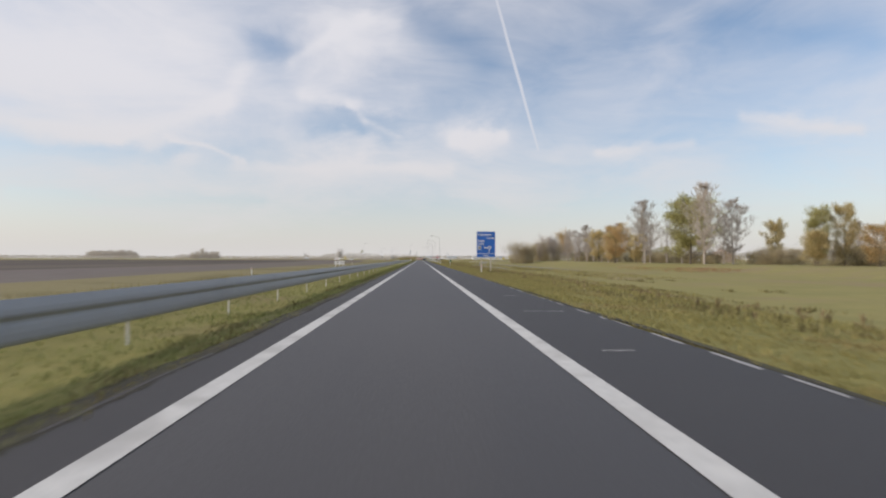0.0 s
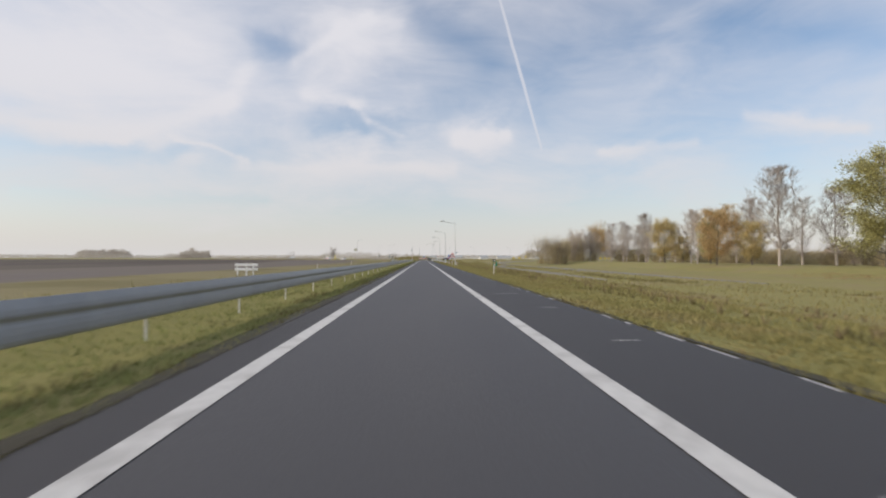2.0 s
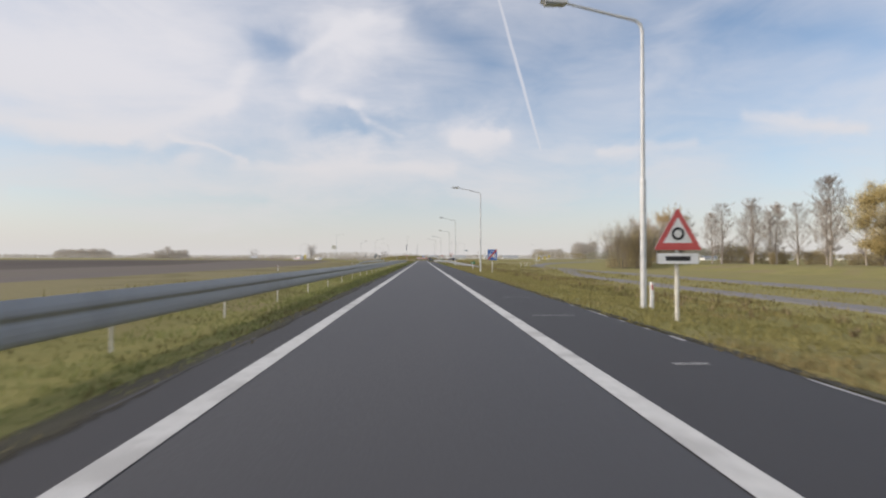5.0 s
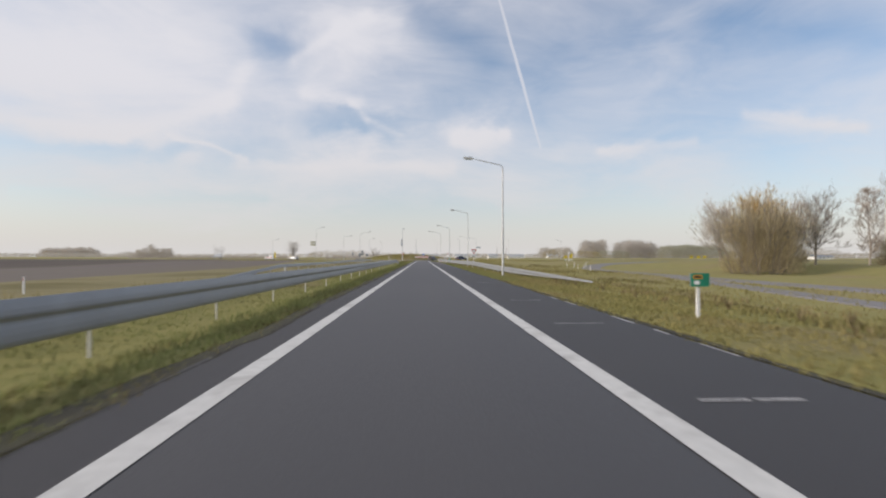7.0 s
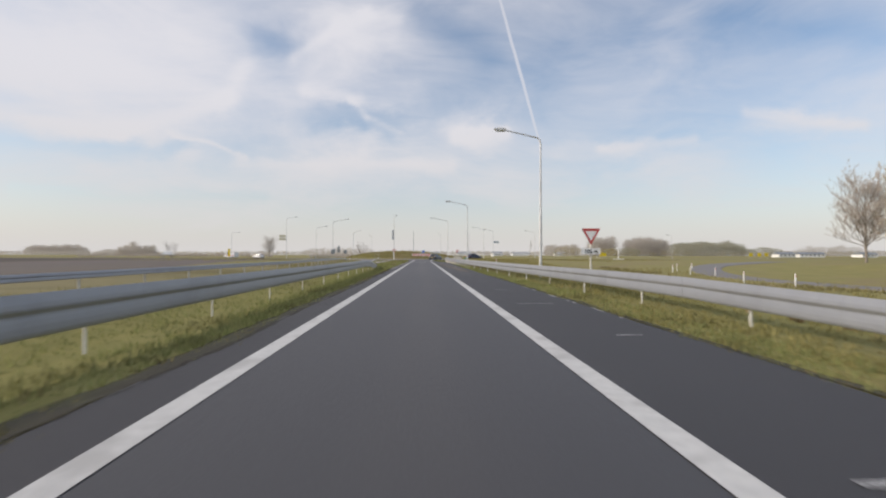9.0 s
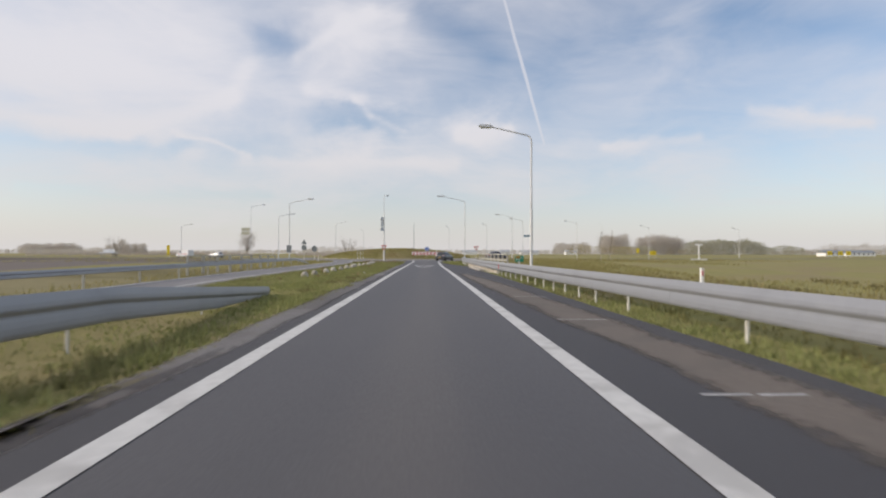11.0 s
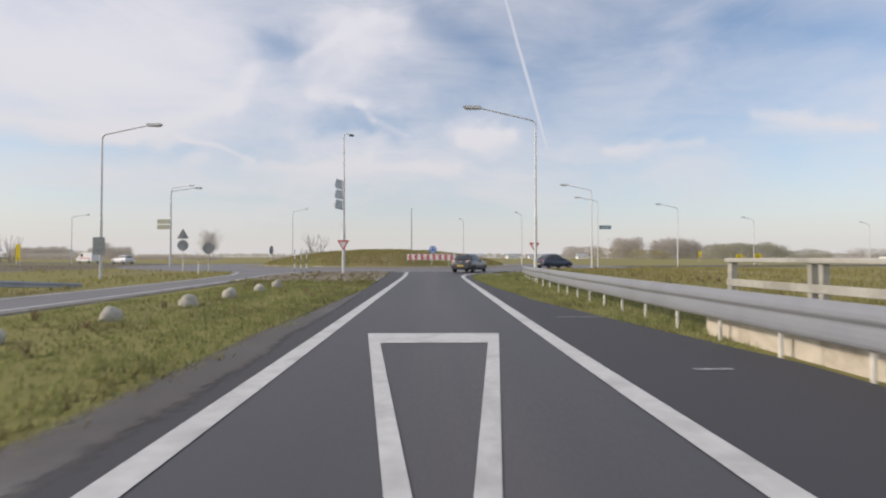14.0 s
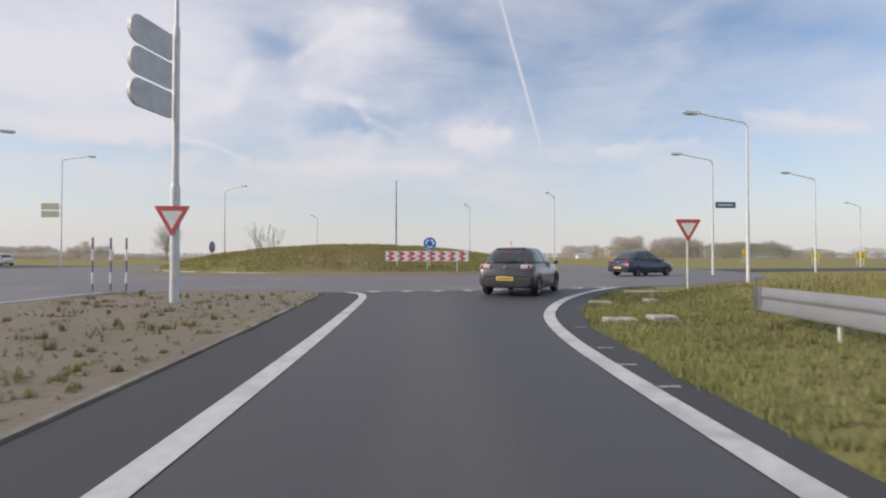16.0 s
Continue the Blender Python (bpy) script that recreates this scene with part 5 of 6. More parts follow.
# ---- cars ----
def wheel(parent, x, y, r=0.30, w=0.19):
    s = 1 if x > 0 else -1
    n = 20
    def turn_profile(pr):
        g = Geo()
        v = [(x + s * o, y + rr * math.cos(2 * math.pi * j / n), r + rr * math.sin(2 * math.pi * j / n)) for o, rr in pr for j in range(n)]
        f = [(i * n + j, i * n + (j + 1) % n, (i + 1) * n + (j + 1) % n, (i + 1) * n + j) for i in range(len(pr) - 1) for j in range(n)]
        f += [tuple(range(n)), tuple(range((len(pr) - 1) * n, len(pr) * n))]
        return g.add(v, f)
    wh = part("wheel", turn_profile([(-w, r * 0.7), (-w, r * 0.93), (-w * 0.85, r), (-w * 0.15, r), (0, r * 0.93), (0.0, r * 0.70), (-0.03, r * 0.66)]), RUBBER, parent,
              "black rubber tyre with an alloy rim")
    rim = part("rim", turn_profile([(-0.06, r * 0.66), (-0.02, r * 0.66), (-0.035, r * 0.58), (-0.05, r * 0.2), (-0.02, r * 0.14)]), RIM, wh)


def car(at, turn, paint, label, hatch=True, plate=True, L=3.95, W=1.70, H=1.44):
    """A car that faces +y: lofted body and cabin, then glass, lamps, bumpers, wheels."""
    s = thing("car", at, label, "car", "cars", turn)
    h = L / 2
    # body sections along the length: y, half width, floor, belt
    ys = [(-1.00, 0.80, 0.34, 0.60), (-0.985, 0.93, 0.30, 0.78), (-0.95, 0.98, 0.26, 0.90), (-0.80, 1.0, 0.22, 0.955), (-0.45, 1.0, 0.20, 0.945), (0.0, 1.0, 0.20, 0.93),
          (0.40, 1.0, 0.20, 0.915), (0.62, 0.985, 0.21, 0.88), (0.85, 0.94, 0.24, 0.76), (0.955, 0.86, 0.28, 0.66), (1.0, 0.72, 0.34, 0.52)]
    if not hatch:
        ys[3] = (-0.80, 1.0, 0.22, 0.97)
    g = Geo()
    ring = []
    for yy, ww, lo, hi in ys:
        a = W / 2 * ww
        ring.append([(-a * 0.90, lo), (-a, lo + 0.12), (-a * 1.0, (lo + hi) / 2), (-a * 0.985, hi - 0.08), (-a * 0.90, hi), (0, hi + 0.02), (a * 0.90, hi), (a * 0.985, hi - 0.08),
                     (a, (lo + hi) / 2), (a, lo + 0.12), (a * 0.90, lo)])
    n = len(ring[0])
    v = [(x, yy * h, z) for (yy, *_), r in zip(ys, ring) for x, z in r]
    f = [(i * n + j, i * n + (j + 1) % n, (i + 1) * n + (j + 1) % n, (i + 1) * n + j) for i in range(len(ys) - 1) for j in range(n)]
    f += [tuple(range(n)), tuple(range((len(ys) - 1) * n, len(ys) * n))]
    body = part("body", g.add(v, f), paint, s, smooth=True)
    # cabin: a rounded shell that leans in towards the roof
    back_b, back_r, front_r, front_b = (-0.93, -0.68, 0.02, 0.52) if hatch else (-0.92, -0.46, 0.02, 0.66)
    zb, zr, wb, wr = 0.90, H, W / 2 * 0.955, W / 2 * 0.68

    def level(t):
        """Middle, half length, half width and height of the shell at the share t from belt to roof."""
        inset = 0.11 * (1 - math.sqrt(max(0.0, 1 - (max(0.0, t - 0.78) / 0.22) ** 2)))
        y0, y1 = h * (back_b + (back_r - back_b) * t ** 1.2) + inset, h * (front_b + (front_r - front_b) * t ** 0.95) - inset
        return (y0 + y1) / 2, (y1 - y0) / 2, wb + (wr - wb) * t ** 1.2 - inset, zb + (zr - zb) * t

    def shell(side, u, t, off=0.0):
        """A point of the shell: side is back, front, or +1 / -1; u runs -1 to 1 along that side."""
        mid, l, a, z = level(t)
        k = (1 - min(1.0, abs(u)) ** 6) ** (1 / 6)
        if side == "back":
            return (u * a, mid - l * k - off, z)
        if side == "front":
            return (u * a, mid + l * k + off, z + off)
        return (side * (a * k + off), mid + u * l, z)

    cab, n = Geo(), 48
    levels = (0.0, 0.2, 0.4, 0.6, 0.74, 0.82, 0.88, 0.93, 0.97, 1.0)
    v = []
    for t in levels:
        mid, l, a, z = level(t)
        for j in range(n):
            c, q = math.cos(2 * math.pi * j / n), math.sin(2 * math.pi * j / n)
            v.append((a * math.copysign(abs(c) ** (1 / 3), c), mid + l * math.copysign(abs(q) ** (1 / 3), q), z))
    mid, l, a, z = level(1.0)
    for k in (0.8, 0.4):
        v += [(x * k, mid + (y - mid) * k, z + 0.03 * (1 - k * k)) for x, y, z_ in v[(len(levels) - 1) * n:len(levels) * n]]
    m = len(levels) + 2
    f = [(i * n + j, i * n + (j + 1) % n, (i + 1) * n + (j + 1) % n, (i + 1) * n + j) for i in range(m - 1) for j in range(n)] + [tuple(range((m - 1) * n, m * n))]
    part("cabin", cab.add(v, f), paint, s, smooth=True)

    def pane(side, u0, u1, t0, t1, name, lean=0.0, lean1=0.0):
        """Curved glass just proud of the shell, its rim let into it."""
        nu, nt = 9, 6
        us = [0.0, *np.linspace(0, 1, nu), 1.0]
        ts = [0.0, *np.linspace(0, 1, nt), 1.0]
        v = []
        for i, q in enumerate(ts):
            for j, p in enumerate(us):
                rim = i in (0, len(ts) - 1) or j in (0, len(us) - 1)
                a, b = u0 + lean * q, u1 + lean1 * q
                v.append(shell(side, a + (b - a) * p, t0 + (t1 - t0) * q, -0.006 if rim else 0.009))
        w = len(us)
        f = [(i * w + j, i * w + j + 1, (i + 1) * w + j + 1, (i + 1) * w + j) for i in range(len(ts) - 1) for j in range(w - 1)]
        part(name, Geo().add(v, f), GLASS, s, "dark tinted glass", smooth=True)
    pane("back", -0.84, 0.84, 0.14, 0.80, "rear_window", 0.03, -0.03)
    pane("front", -0.88, 0.88, 0.04, 0.84, "windscreen", 0.03, -0.03)
    for sgn in (1, -1):
        pane(sgn, -0.88, -0.60, 0.14, 0.82, "side_window", 0.05, 0.0)
        pane(sgn, -0.55, -0.02, 0.12, 0.82, "side_window")
        pane(sgn, 0.03, 0.86, 0.10, 0.82, "side_window", 0.0, -0.28)
    # tail
    yb = -h
    part("rear_bumper", Geo().box(-W * 0.46, yb - 0.035, 0.30, W * 0.46, yb + 0.20, 0.56, 0.05), paint, s)
    part("bumper_trim", Geo().box(-W * 0.40, yb - 0.045, 0.255, W * 0.40, yb + 0.12, 0.345, 0.03), PLASTIC, s)
    if plate:
        p = part("licence_plate", Geo().box(-0.26, yb - 0.055, 0.46, 0.26, yb - 0.030, 0.585, 0.006), PLATE, s, "yellow licence plate with a dark bar")
        part("bar", Geo().box(-0.20, yb - 0.058, 0.505, 0.20, yb - 0.0555, 0.540), PLATE_INK, p)
    zl = 0.87
    for q in (-1, 1):
        lamp = part("tail_lamp", Geo().box(q * W * 0.27, yb - 0.008, zl - 0.075, q * W * 0.455, yb + 0.22, zl + 0.065, 0.03), LAMP_RED if not hatch else LAMP_CLEAR, s, "tail lamp")
        part("red_lens", Geo().box(q * W * (0.40 if hatch else 0.36), yb - 0.016, zl - 0.05, q * W * 0.44, yb - 0.006, zl + 0.04, 0.004), LAMP_RED, lamp)
        part("head_lamp", Geo().box(q * W * 0.24, h * 0.90, 0.56, q * W * 0.42, h * 0.975, 0.70, 0.03), LAMP_CLEAR, s)
        m = part("mirror", Geo().box(q * W * 0.50, h * 0.36, 0.93, q * W * 0.585, h * 0.36 + 0.11, 1.05, 0.03), paint, s)
        part("door_handle", Geo().box(q * W * 0.485, h * 0.02, 0.80, q * W * 0.505, h * 0.02 + 0.16, 0.83, 0.006), paint, s)
        part("sill", Geo().box(q * W * 0.47, -h * 0.5, 0.19, q * W * 0.5, h * 0.5, 0.27, 0.01), PLASTIC, s)
        part("arch", Geo().tube([(q * W * 0.497, -h * 0.64 + 0.36 * math.cos(a), 0.31 + 0.36 * math.sin(a)) for a in np.linspace(0.15, 2.99, 12)], 0.022, 6), PLASTIC, s)
        part("arch", Geo().tube([(q * W * 0.497, h * 0.62 + 0.36 * math.cos(a), 0.31 + 0.36 * math.sin(a)) for a in np.linspace(0.15, 2.99, 12)], 0.022, 6), PLASTIC, s)
        wheel(s, q * W * 0.505, -h * 0.64)
        wheel(s, q * W * 0.505, h * 0.62)
    part("badge", Geo().prism(disc(0, 0.86, 0.045, 12), yb - 0.018, yb + 0.02), RIM, s)
    part("tailgate_seam", Geo().box(-W * 0.40, yb - 0.012, 0.585, W * 0.40, yb + 0.05, 0.597), BLACK, s)
    if hatch:
        part("roof_spoiler", Geo().box(-W * 0.27, h * back_r - 0.05, H - 0.055, W * 0.27, h * back_r + 0.18, H - 0.012, 0.02), paint, s)
        part("high_brake_lamp", Geo().box(-0.11, h * back_r - 0.056, H - 0.047, 0.11, h * back_r - 0.04, H - 0.025), LAMP_RED, s)
        part("rear_wiper", Geo().tube([(0.0, h * back_b + 0.005, 1.0), (0.30, h * back_b + 0.055, 1.06)], 0.010, 5), BLACK, s)
        part("aerial", Geo().tube([(0, h * back_r + 0.12, H), (0, h * back_r - 0.04, H + 0.20)], 0.006, 5), BLACK, s)
    return s


def van(at, turn):
    s = thing("van", at, "white delivery van with a red stripe on the side road", "van", turn=turn)
    side = [(-2.3, 0.35), (2.35, 0.35), (2.4, 0.75), (2.2, 1.05), (1.5, 1.25), (0.95, 1.92), (0.6, 2.0), (-2.2, 2.0), (-2.32, 1.9)]
    g = Geo().prism(side, -0.92, 0.92)
    g.v = [(y, x, z) for x, y, z in g.v]
    part("body", g, CAR_WHITE, s)
    for q in (-1, 1):
        part("side_window", Geo().box(q * 0.915, 0.35, 1.22, q * 0.93, 1.05, 1.75, 0.004), GLASS, s)
        part("stripe", Geo().box(q * 0.915, -2.1, 0.85, q * 0.928, 1.5, 1.0, 0.003), RED, s)
        wheel(s, q * 0.93, -1.4, 0.33)
        wheel(s, q * 0.93, 1.5, 0.33)
    w = Geo().add([(-0.8, 1.48, 1.29), (0.8, 1.48, 1.29), (0.75, 1.0, 1.88), (-0.75, 1.0, 1.88)], [(0, 1, 2, 3)])
    w.v = [(x, y + 0.02, z + 0.015) for x, y, z in w.v]
    part("windscreen", w, GLASS, s)


def vehicles():
    car((3.22, 267.4, 0.03), radians(-26), CAR_GREY, "dark grey hatchback waiting at the yield line")
    car((13.8, 283.1, 0.03), radians(-62), CAR_BLUE, "dark blue family car turning through the roundabout", False, L=4.3, W=1.74, H=1.58)
    car((-53.5, 318.5, 0.03), radians(62), CAR_WHITE, "small white car on the side arm of the roundabout", L=4.1, H=1.45)
    van((-66.0, 329.0, 0.03), radians(64))
    trailer((-92.0, 338.0, ground_z(-92.0, 338.0)))


def trailer(at):
    s = thing("trailer", at, "white flat trailer with a raised board parked in the field", "trailer", turn=0.1)
    part("bed", Geo().box(-2.2, -0.9, 1.15, 2.2, 0.9, 1.45, 0.04), CAR_WHITE, s)
    part("board", Geo().box(-1.5, -0.06, 1.45, 1.7, 0.06, 2.35, 0.03), WHITE, s)
    part("drawbar", Geo().tube([(-2.2, 0, 1.2), (-3.1, 0, 0.8)], 0.06, 6), ALU, s)
    for x in (-1.5, 1.5):
        for y in (-0.75, 0.75):
            part("leg", Geo().box(x - 0.07, y - 0.07, -0.2, x + 0.07, y + 0.07, 1.15, 0.01), ALU, s)


small_signs()
place_sign()
roundabout_signs()
lamps()
boulders()
loose_stone(-3.45, 213.3, 0.085)
vehicles()


# ---- trees and shrubs ----
def grow(g, leaves, rnd, p, d, length, r, depth, lift, bushy, split):
    """One limb with its side shoots; leaf places are collected at the thin ends."""
    pts, radii = [p], [r]
    steps = 3 if depth > 1 else 2
    for i in range(steps):
        d = (d + Vector((rnd.uniform(-1, 1), rnd.uniform(-1, 1), rnd.uniform(-0.4, 0.6) + lift)) * 0.16).normalized()
        p = p + d * length / steps
        pts.append(p)
        radii.append(r * (1 - 0.45 * (i + 1) / steps))
    g.tube(pts, radii, 6 if depth > 3 else 4 if depth > 1 else 3, caps=False)
    if depth <= 1:
        leaves += [(pts[1], d), (pts[-1], d)]
    if depth == 0:
        return
    for i in range(split + (1 if rnd.random() < 0.4 else 0)):
        at = pts[rnd.choice((-1, -1, -2))] if i else pts[-1]
        side = Vector((rnd.uniform(-1, 1), rnd.uniform(-1, 1), rnd.uniform(-0.3, 0.5))).normalized()
        nd = (d * (1.0 if i else 1.6) + side * bushy + Vector((0, 0, lift * 0.5))).normalized()
        grow(g, leaves, rnd, at, nd, length * rnd.uniform(0.62, 0.82), max(radii[-1] * (0.85 if i == 0 else 0.6), 0.022), depth - 1, lift, bushy, split)


def tree_parts(seed, h, kind):
    """Trunk and limbs, and crown, of a tree h metres tall at the origin: a leader with rising side limbs in an oval outline."""
    rnd = random.Random(seed)
    g, c = Geo(), Geo()
    r = h * (0.0082 if kind == "bare" else 0.0115)
    lead, p = [], Vector((0, 0, -0.3))
    for i in range(9):
        lead.append(p.copy())
        p = p + Vector((rnd.uniform(-1, 1) * 0.02 * h * 0.4, rnd.uniform(-1, 1) * 0.02 * h * 0.4, h / 8 * (1.0 if i else 1.02)))
    g.tube(lead, [r * 1.4 * max(0.10, 1 - i / 8.3) ** 0.9 for i in range(9)], 8, caps=False)
    full = kind == "leafy"
    def on(t):
        q = t * 8
        i = min(int(q), 7)
        return lead[i].lerp(lead[i + 1], q - i)
    def shoot(at, d, l, rad, level):
        pts, q = [at], at
        for i in range(3):
            d = (d + Vector((rnd.uniform(-1, 1), rnd.uniform(-1, 1), rnd.uniform(0.0, 1.1))) * 0.13).normalized()
            q = q + d * l / 3
            pts.append(q)
        g.tube(pts, [rad, rad * 0.75, rad * 0.5, max(rad * 0.25, 0.006)], 5 if level == 0 else 3, caps=False)
        if level < 2:
            for i in range(5 if level == 0 else 4):
                u = rnd.uniform(0.25, 1.0) * 3
                k = min(int(u), 2)
                w = pts[k].lerp(pts[k + 1], u - k)
                side = Vector((rnd.uniform(-1, 1), rnd.uniform(-1, 1), rnd.uniform(-0.2, 0.7)))
                shoot(w, (d + side * 0.85).normalized(), l * rnd.uniform(0.36, 0.58), max(rad * 0.42, 0.009 if full else 0.006), level + 1)
        else:
            twig(pts[1], d)
            twig(pts[3], d)
    def twig(q, d):
        if not full:
            for i in range(9 if kind == "tan" else 0):
                o = q + Vector((rnd.gauss(0, 0.16), rnd.gauss(0, 0.16), rnd.gauss(0, 0.16)))
                a = Vector((rnd.uniform(-1, 1), rnd.uniform(-1, 1), rnd.uniform(-0.7, 1))).normalized() * rnd.uniform(0.03, 0.07)
                b = a.orthogonal().normalized() * rnd.uniform(0.02, 0.045)
                c.add([o - a, o + b, o + a, o - b], [(0, 1, 2, 3)])
            for i in range(4 if kind == "bare" else 7):
                t = (d + Vector((rnd.uniform(-1, 1), rnd.uniform(-1, 1), rnd.uniform(-0.3, 1))) * 0.6).normalized()
                b = t.orthogonal().normalized() * 0.0085
                c.add([q - b, q + b, q + t * rnd.uniform(0.3, 0.7)], [(0, 1, 2)])
            return
        for i in range(20):
            o = q + Vector((rnd.gauss(0, 0.34), rnd.gauss(0, 0.34), rnd.gauss(0, 0.30)))
            a = Vector((rnd.uniform(-1, 1), rnd.uniform(-1, 1), rnd.uniform(-0.7, 1))).normalized() * rnd.uniform(0.05, 0.12)
            b = a.orthogonal().normalized() * rnd.uniform(0.03, 0.07)
            c.add([o - a, o + b, o + a, o - b], [(0, 1, 2, 3)])
    n = 60 if kind in ("round", "tan") else 36
    for i in range(n):
        t = 0.14 + 0.82 * ((i + rnd.random()) / n) ** 1.25 if not full else 0.08 + 0.88 * (i + rnd.random()) / n
        shape = math.sin(math.pi * min(1.0, 0.20 + 0.80 * (1 - t)) ** 1.15) ** 0.7
        a = i * 2.4 + rnd.uniform(-0.5, 0.5)
        rise = rnd.uniform(0.25, 1.0)
        if full and t < 0.5:
            shape = max(shape, 0.78)
        if kind == "bare":
            shape, rise = 1.22 * (1 - t) ** 0.55 * smooth(0.05, 0.34, t), rnd.uniform(0.8, 1.5) + 1.1 * t
        d = Vector((math.cos(a), math.sin(a), rise)).normalized()
        if kind in ("round", "tan"):
            t, d = 0.20 + 0.5 * rnd.random() ** 1.3, Vector((math.cos(a), math.sin(a), rnd.uniform(-0.1, 2.3))).normalized()
            shoot(on(t), d, h * (0.28 + 0.09 * d.z) * rnd.uniform(0.85, 1.1), r * 0.40 * (1.15 - t), 0)
            continue
        shoot(on(t), d, h * (0.30 if not full else 0.32) * shape * rnd.uniform(0.75, 1.12), r * 0.40 * (1.15 - t), 0)
    return g, c


def tree_template(seed, h, kind, bark, leaf, label, category="tree", group="trees beyond the meadow"):
    g, c = tree_parts(seed, h, kind)
    k = h / max(v[2] for v in g.v)
    for q in (g, c):
        q.v = [(x * (1 if kind == "bare" else k), y * (1 if kind == "bare" else k), z * k) for x, y, z in q.v]
    t = thing("tree", (0, 0, -60), label, category, group)
    part("trunk", g, bark, t, tidy=False)
    part("crown", c, leaf, t, tidy=False)
    return t


def shrub_template(seed, h, w, leaf, label, name="shrub"):
    rnd = random.Random(seed)
    g, leaves = Geo(), []
    for i in range(44):
        a, q = rnd.uniform(0, 6.28), rnd.random() ** 0.5 * w * 0.32
        p = Vector((q * math.cos(a), q * math.sin(a), -0.2))
        out = q / (w * 0.32)
        grow(g, leaves, rnd, p, Vector((math.cos(a) * 0.7 * out, math.sin(a) * 0.7 * out, 1)).normalized(), h * rnd.uniform(0.30, 0.42), 0.07, 3, 0.25, 0.6, 2)
    k = h / max(v[2] for v in g.v)
    g.v = [(x, y, z * k) for x, y, z in g.v]
    c = Geo()
    for p, d in leaves:
        p = Vector((p.x, p.y, p.z * k))
        for i in range(6):
            q = p + Vector((rnd.gauss(0, 0.8), rnd.gauss(0, 0.8), rnd.gauss(-0.5, 1.0)))
            if q.z < 0.2:
                continue
            t = (d + Vector((rnd.uniform(-1, 1), rnd.uniform(-1, 1), rnd.uniform(-0.5, 1))) * 0.7).normalized()
            b = t.orthogonal().normalized() * rnd.uniform(0.02, 0.055)
            c.add([q - b, q + t * 0.3 + b, q + t * rnd.uniform(0.4, 0.8)], [(0, 1, 2)])
    for i in range(10500):                       # twigs filling an uneven dome down to the ground
        a, u = rnd.uniform(0, 6.28), rnd.random()
        e = math.asin(u) if i % 3 else rnd.uniform(0, 0.5)
        d = Vector((math.cos(a) * math.cos(e), math.sin(a) * math.cos(e), math.sin(e)))
        k = rnd.uniform(0.45, 1.0) ** 0.6 * (0.85 + 0.35 * noise.noise(d * 2.3 + Vector((seed, 0, 0))))
        q = Vector((d.x * w * 0.5 * k, d.y * w * 0.5 * k, d.z * h * 0.95 * k + 0.2))
        t = (d * 0.6 + Vector((rnd.uniform(-0.6, 0.6), rnd.uniform(-0.6, 0.6), rnd.uniform(0.1, 1.0)))).normalized()
        b = t.orthogonal().normalized() * rnd.uniform(0.016, 0.045)
        c.add([q - b, q + b, q + t * rnd.uniform(0.35, 0.75)], [(0, 1, 2)])
    s = thing(name, (0, 0, -60), label, "shrub", "shrubs at the meadow")
    part("trunk", g, PALEBARK, s, tidy=False)
    part("foliage", c, leaf, s, tidy=False)
    return s


def plant(template, x, y, h, k=1.0, wide=1.0, turn=None):
    """Sets a copy on the ground at x, y, scaled from the template's 10 m."""
    rnd = random.Random(int(x * 7 + y * 13))
    a = rnd.uniform(0, 6.28) if turn is None else turn
    f = h / 10.0
    return copy_thing(template, pose(x, y, ground_z(x, y) - 0.05, 0, 0, math.degrees(a)) @ Matrix.Diagonal((f * wide, f * wide, f, 1)))


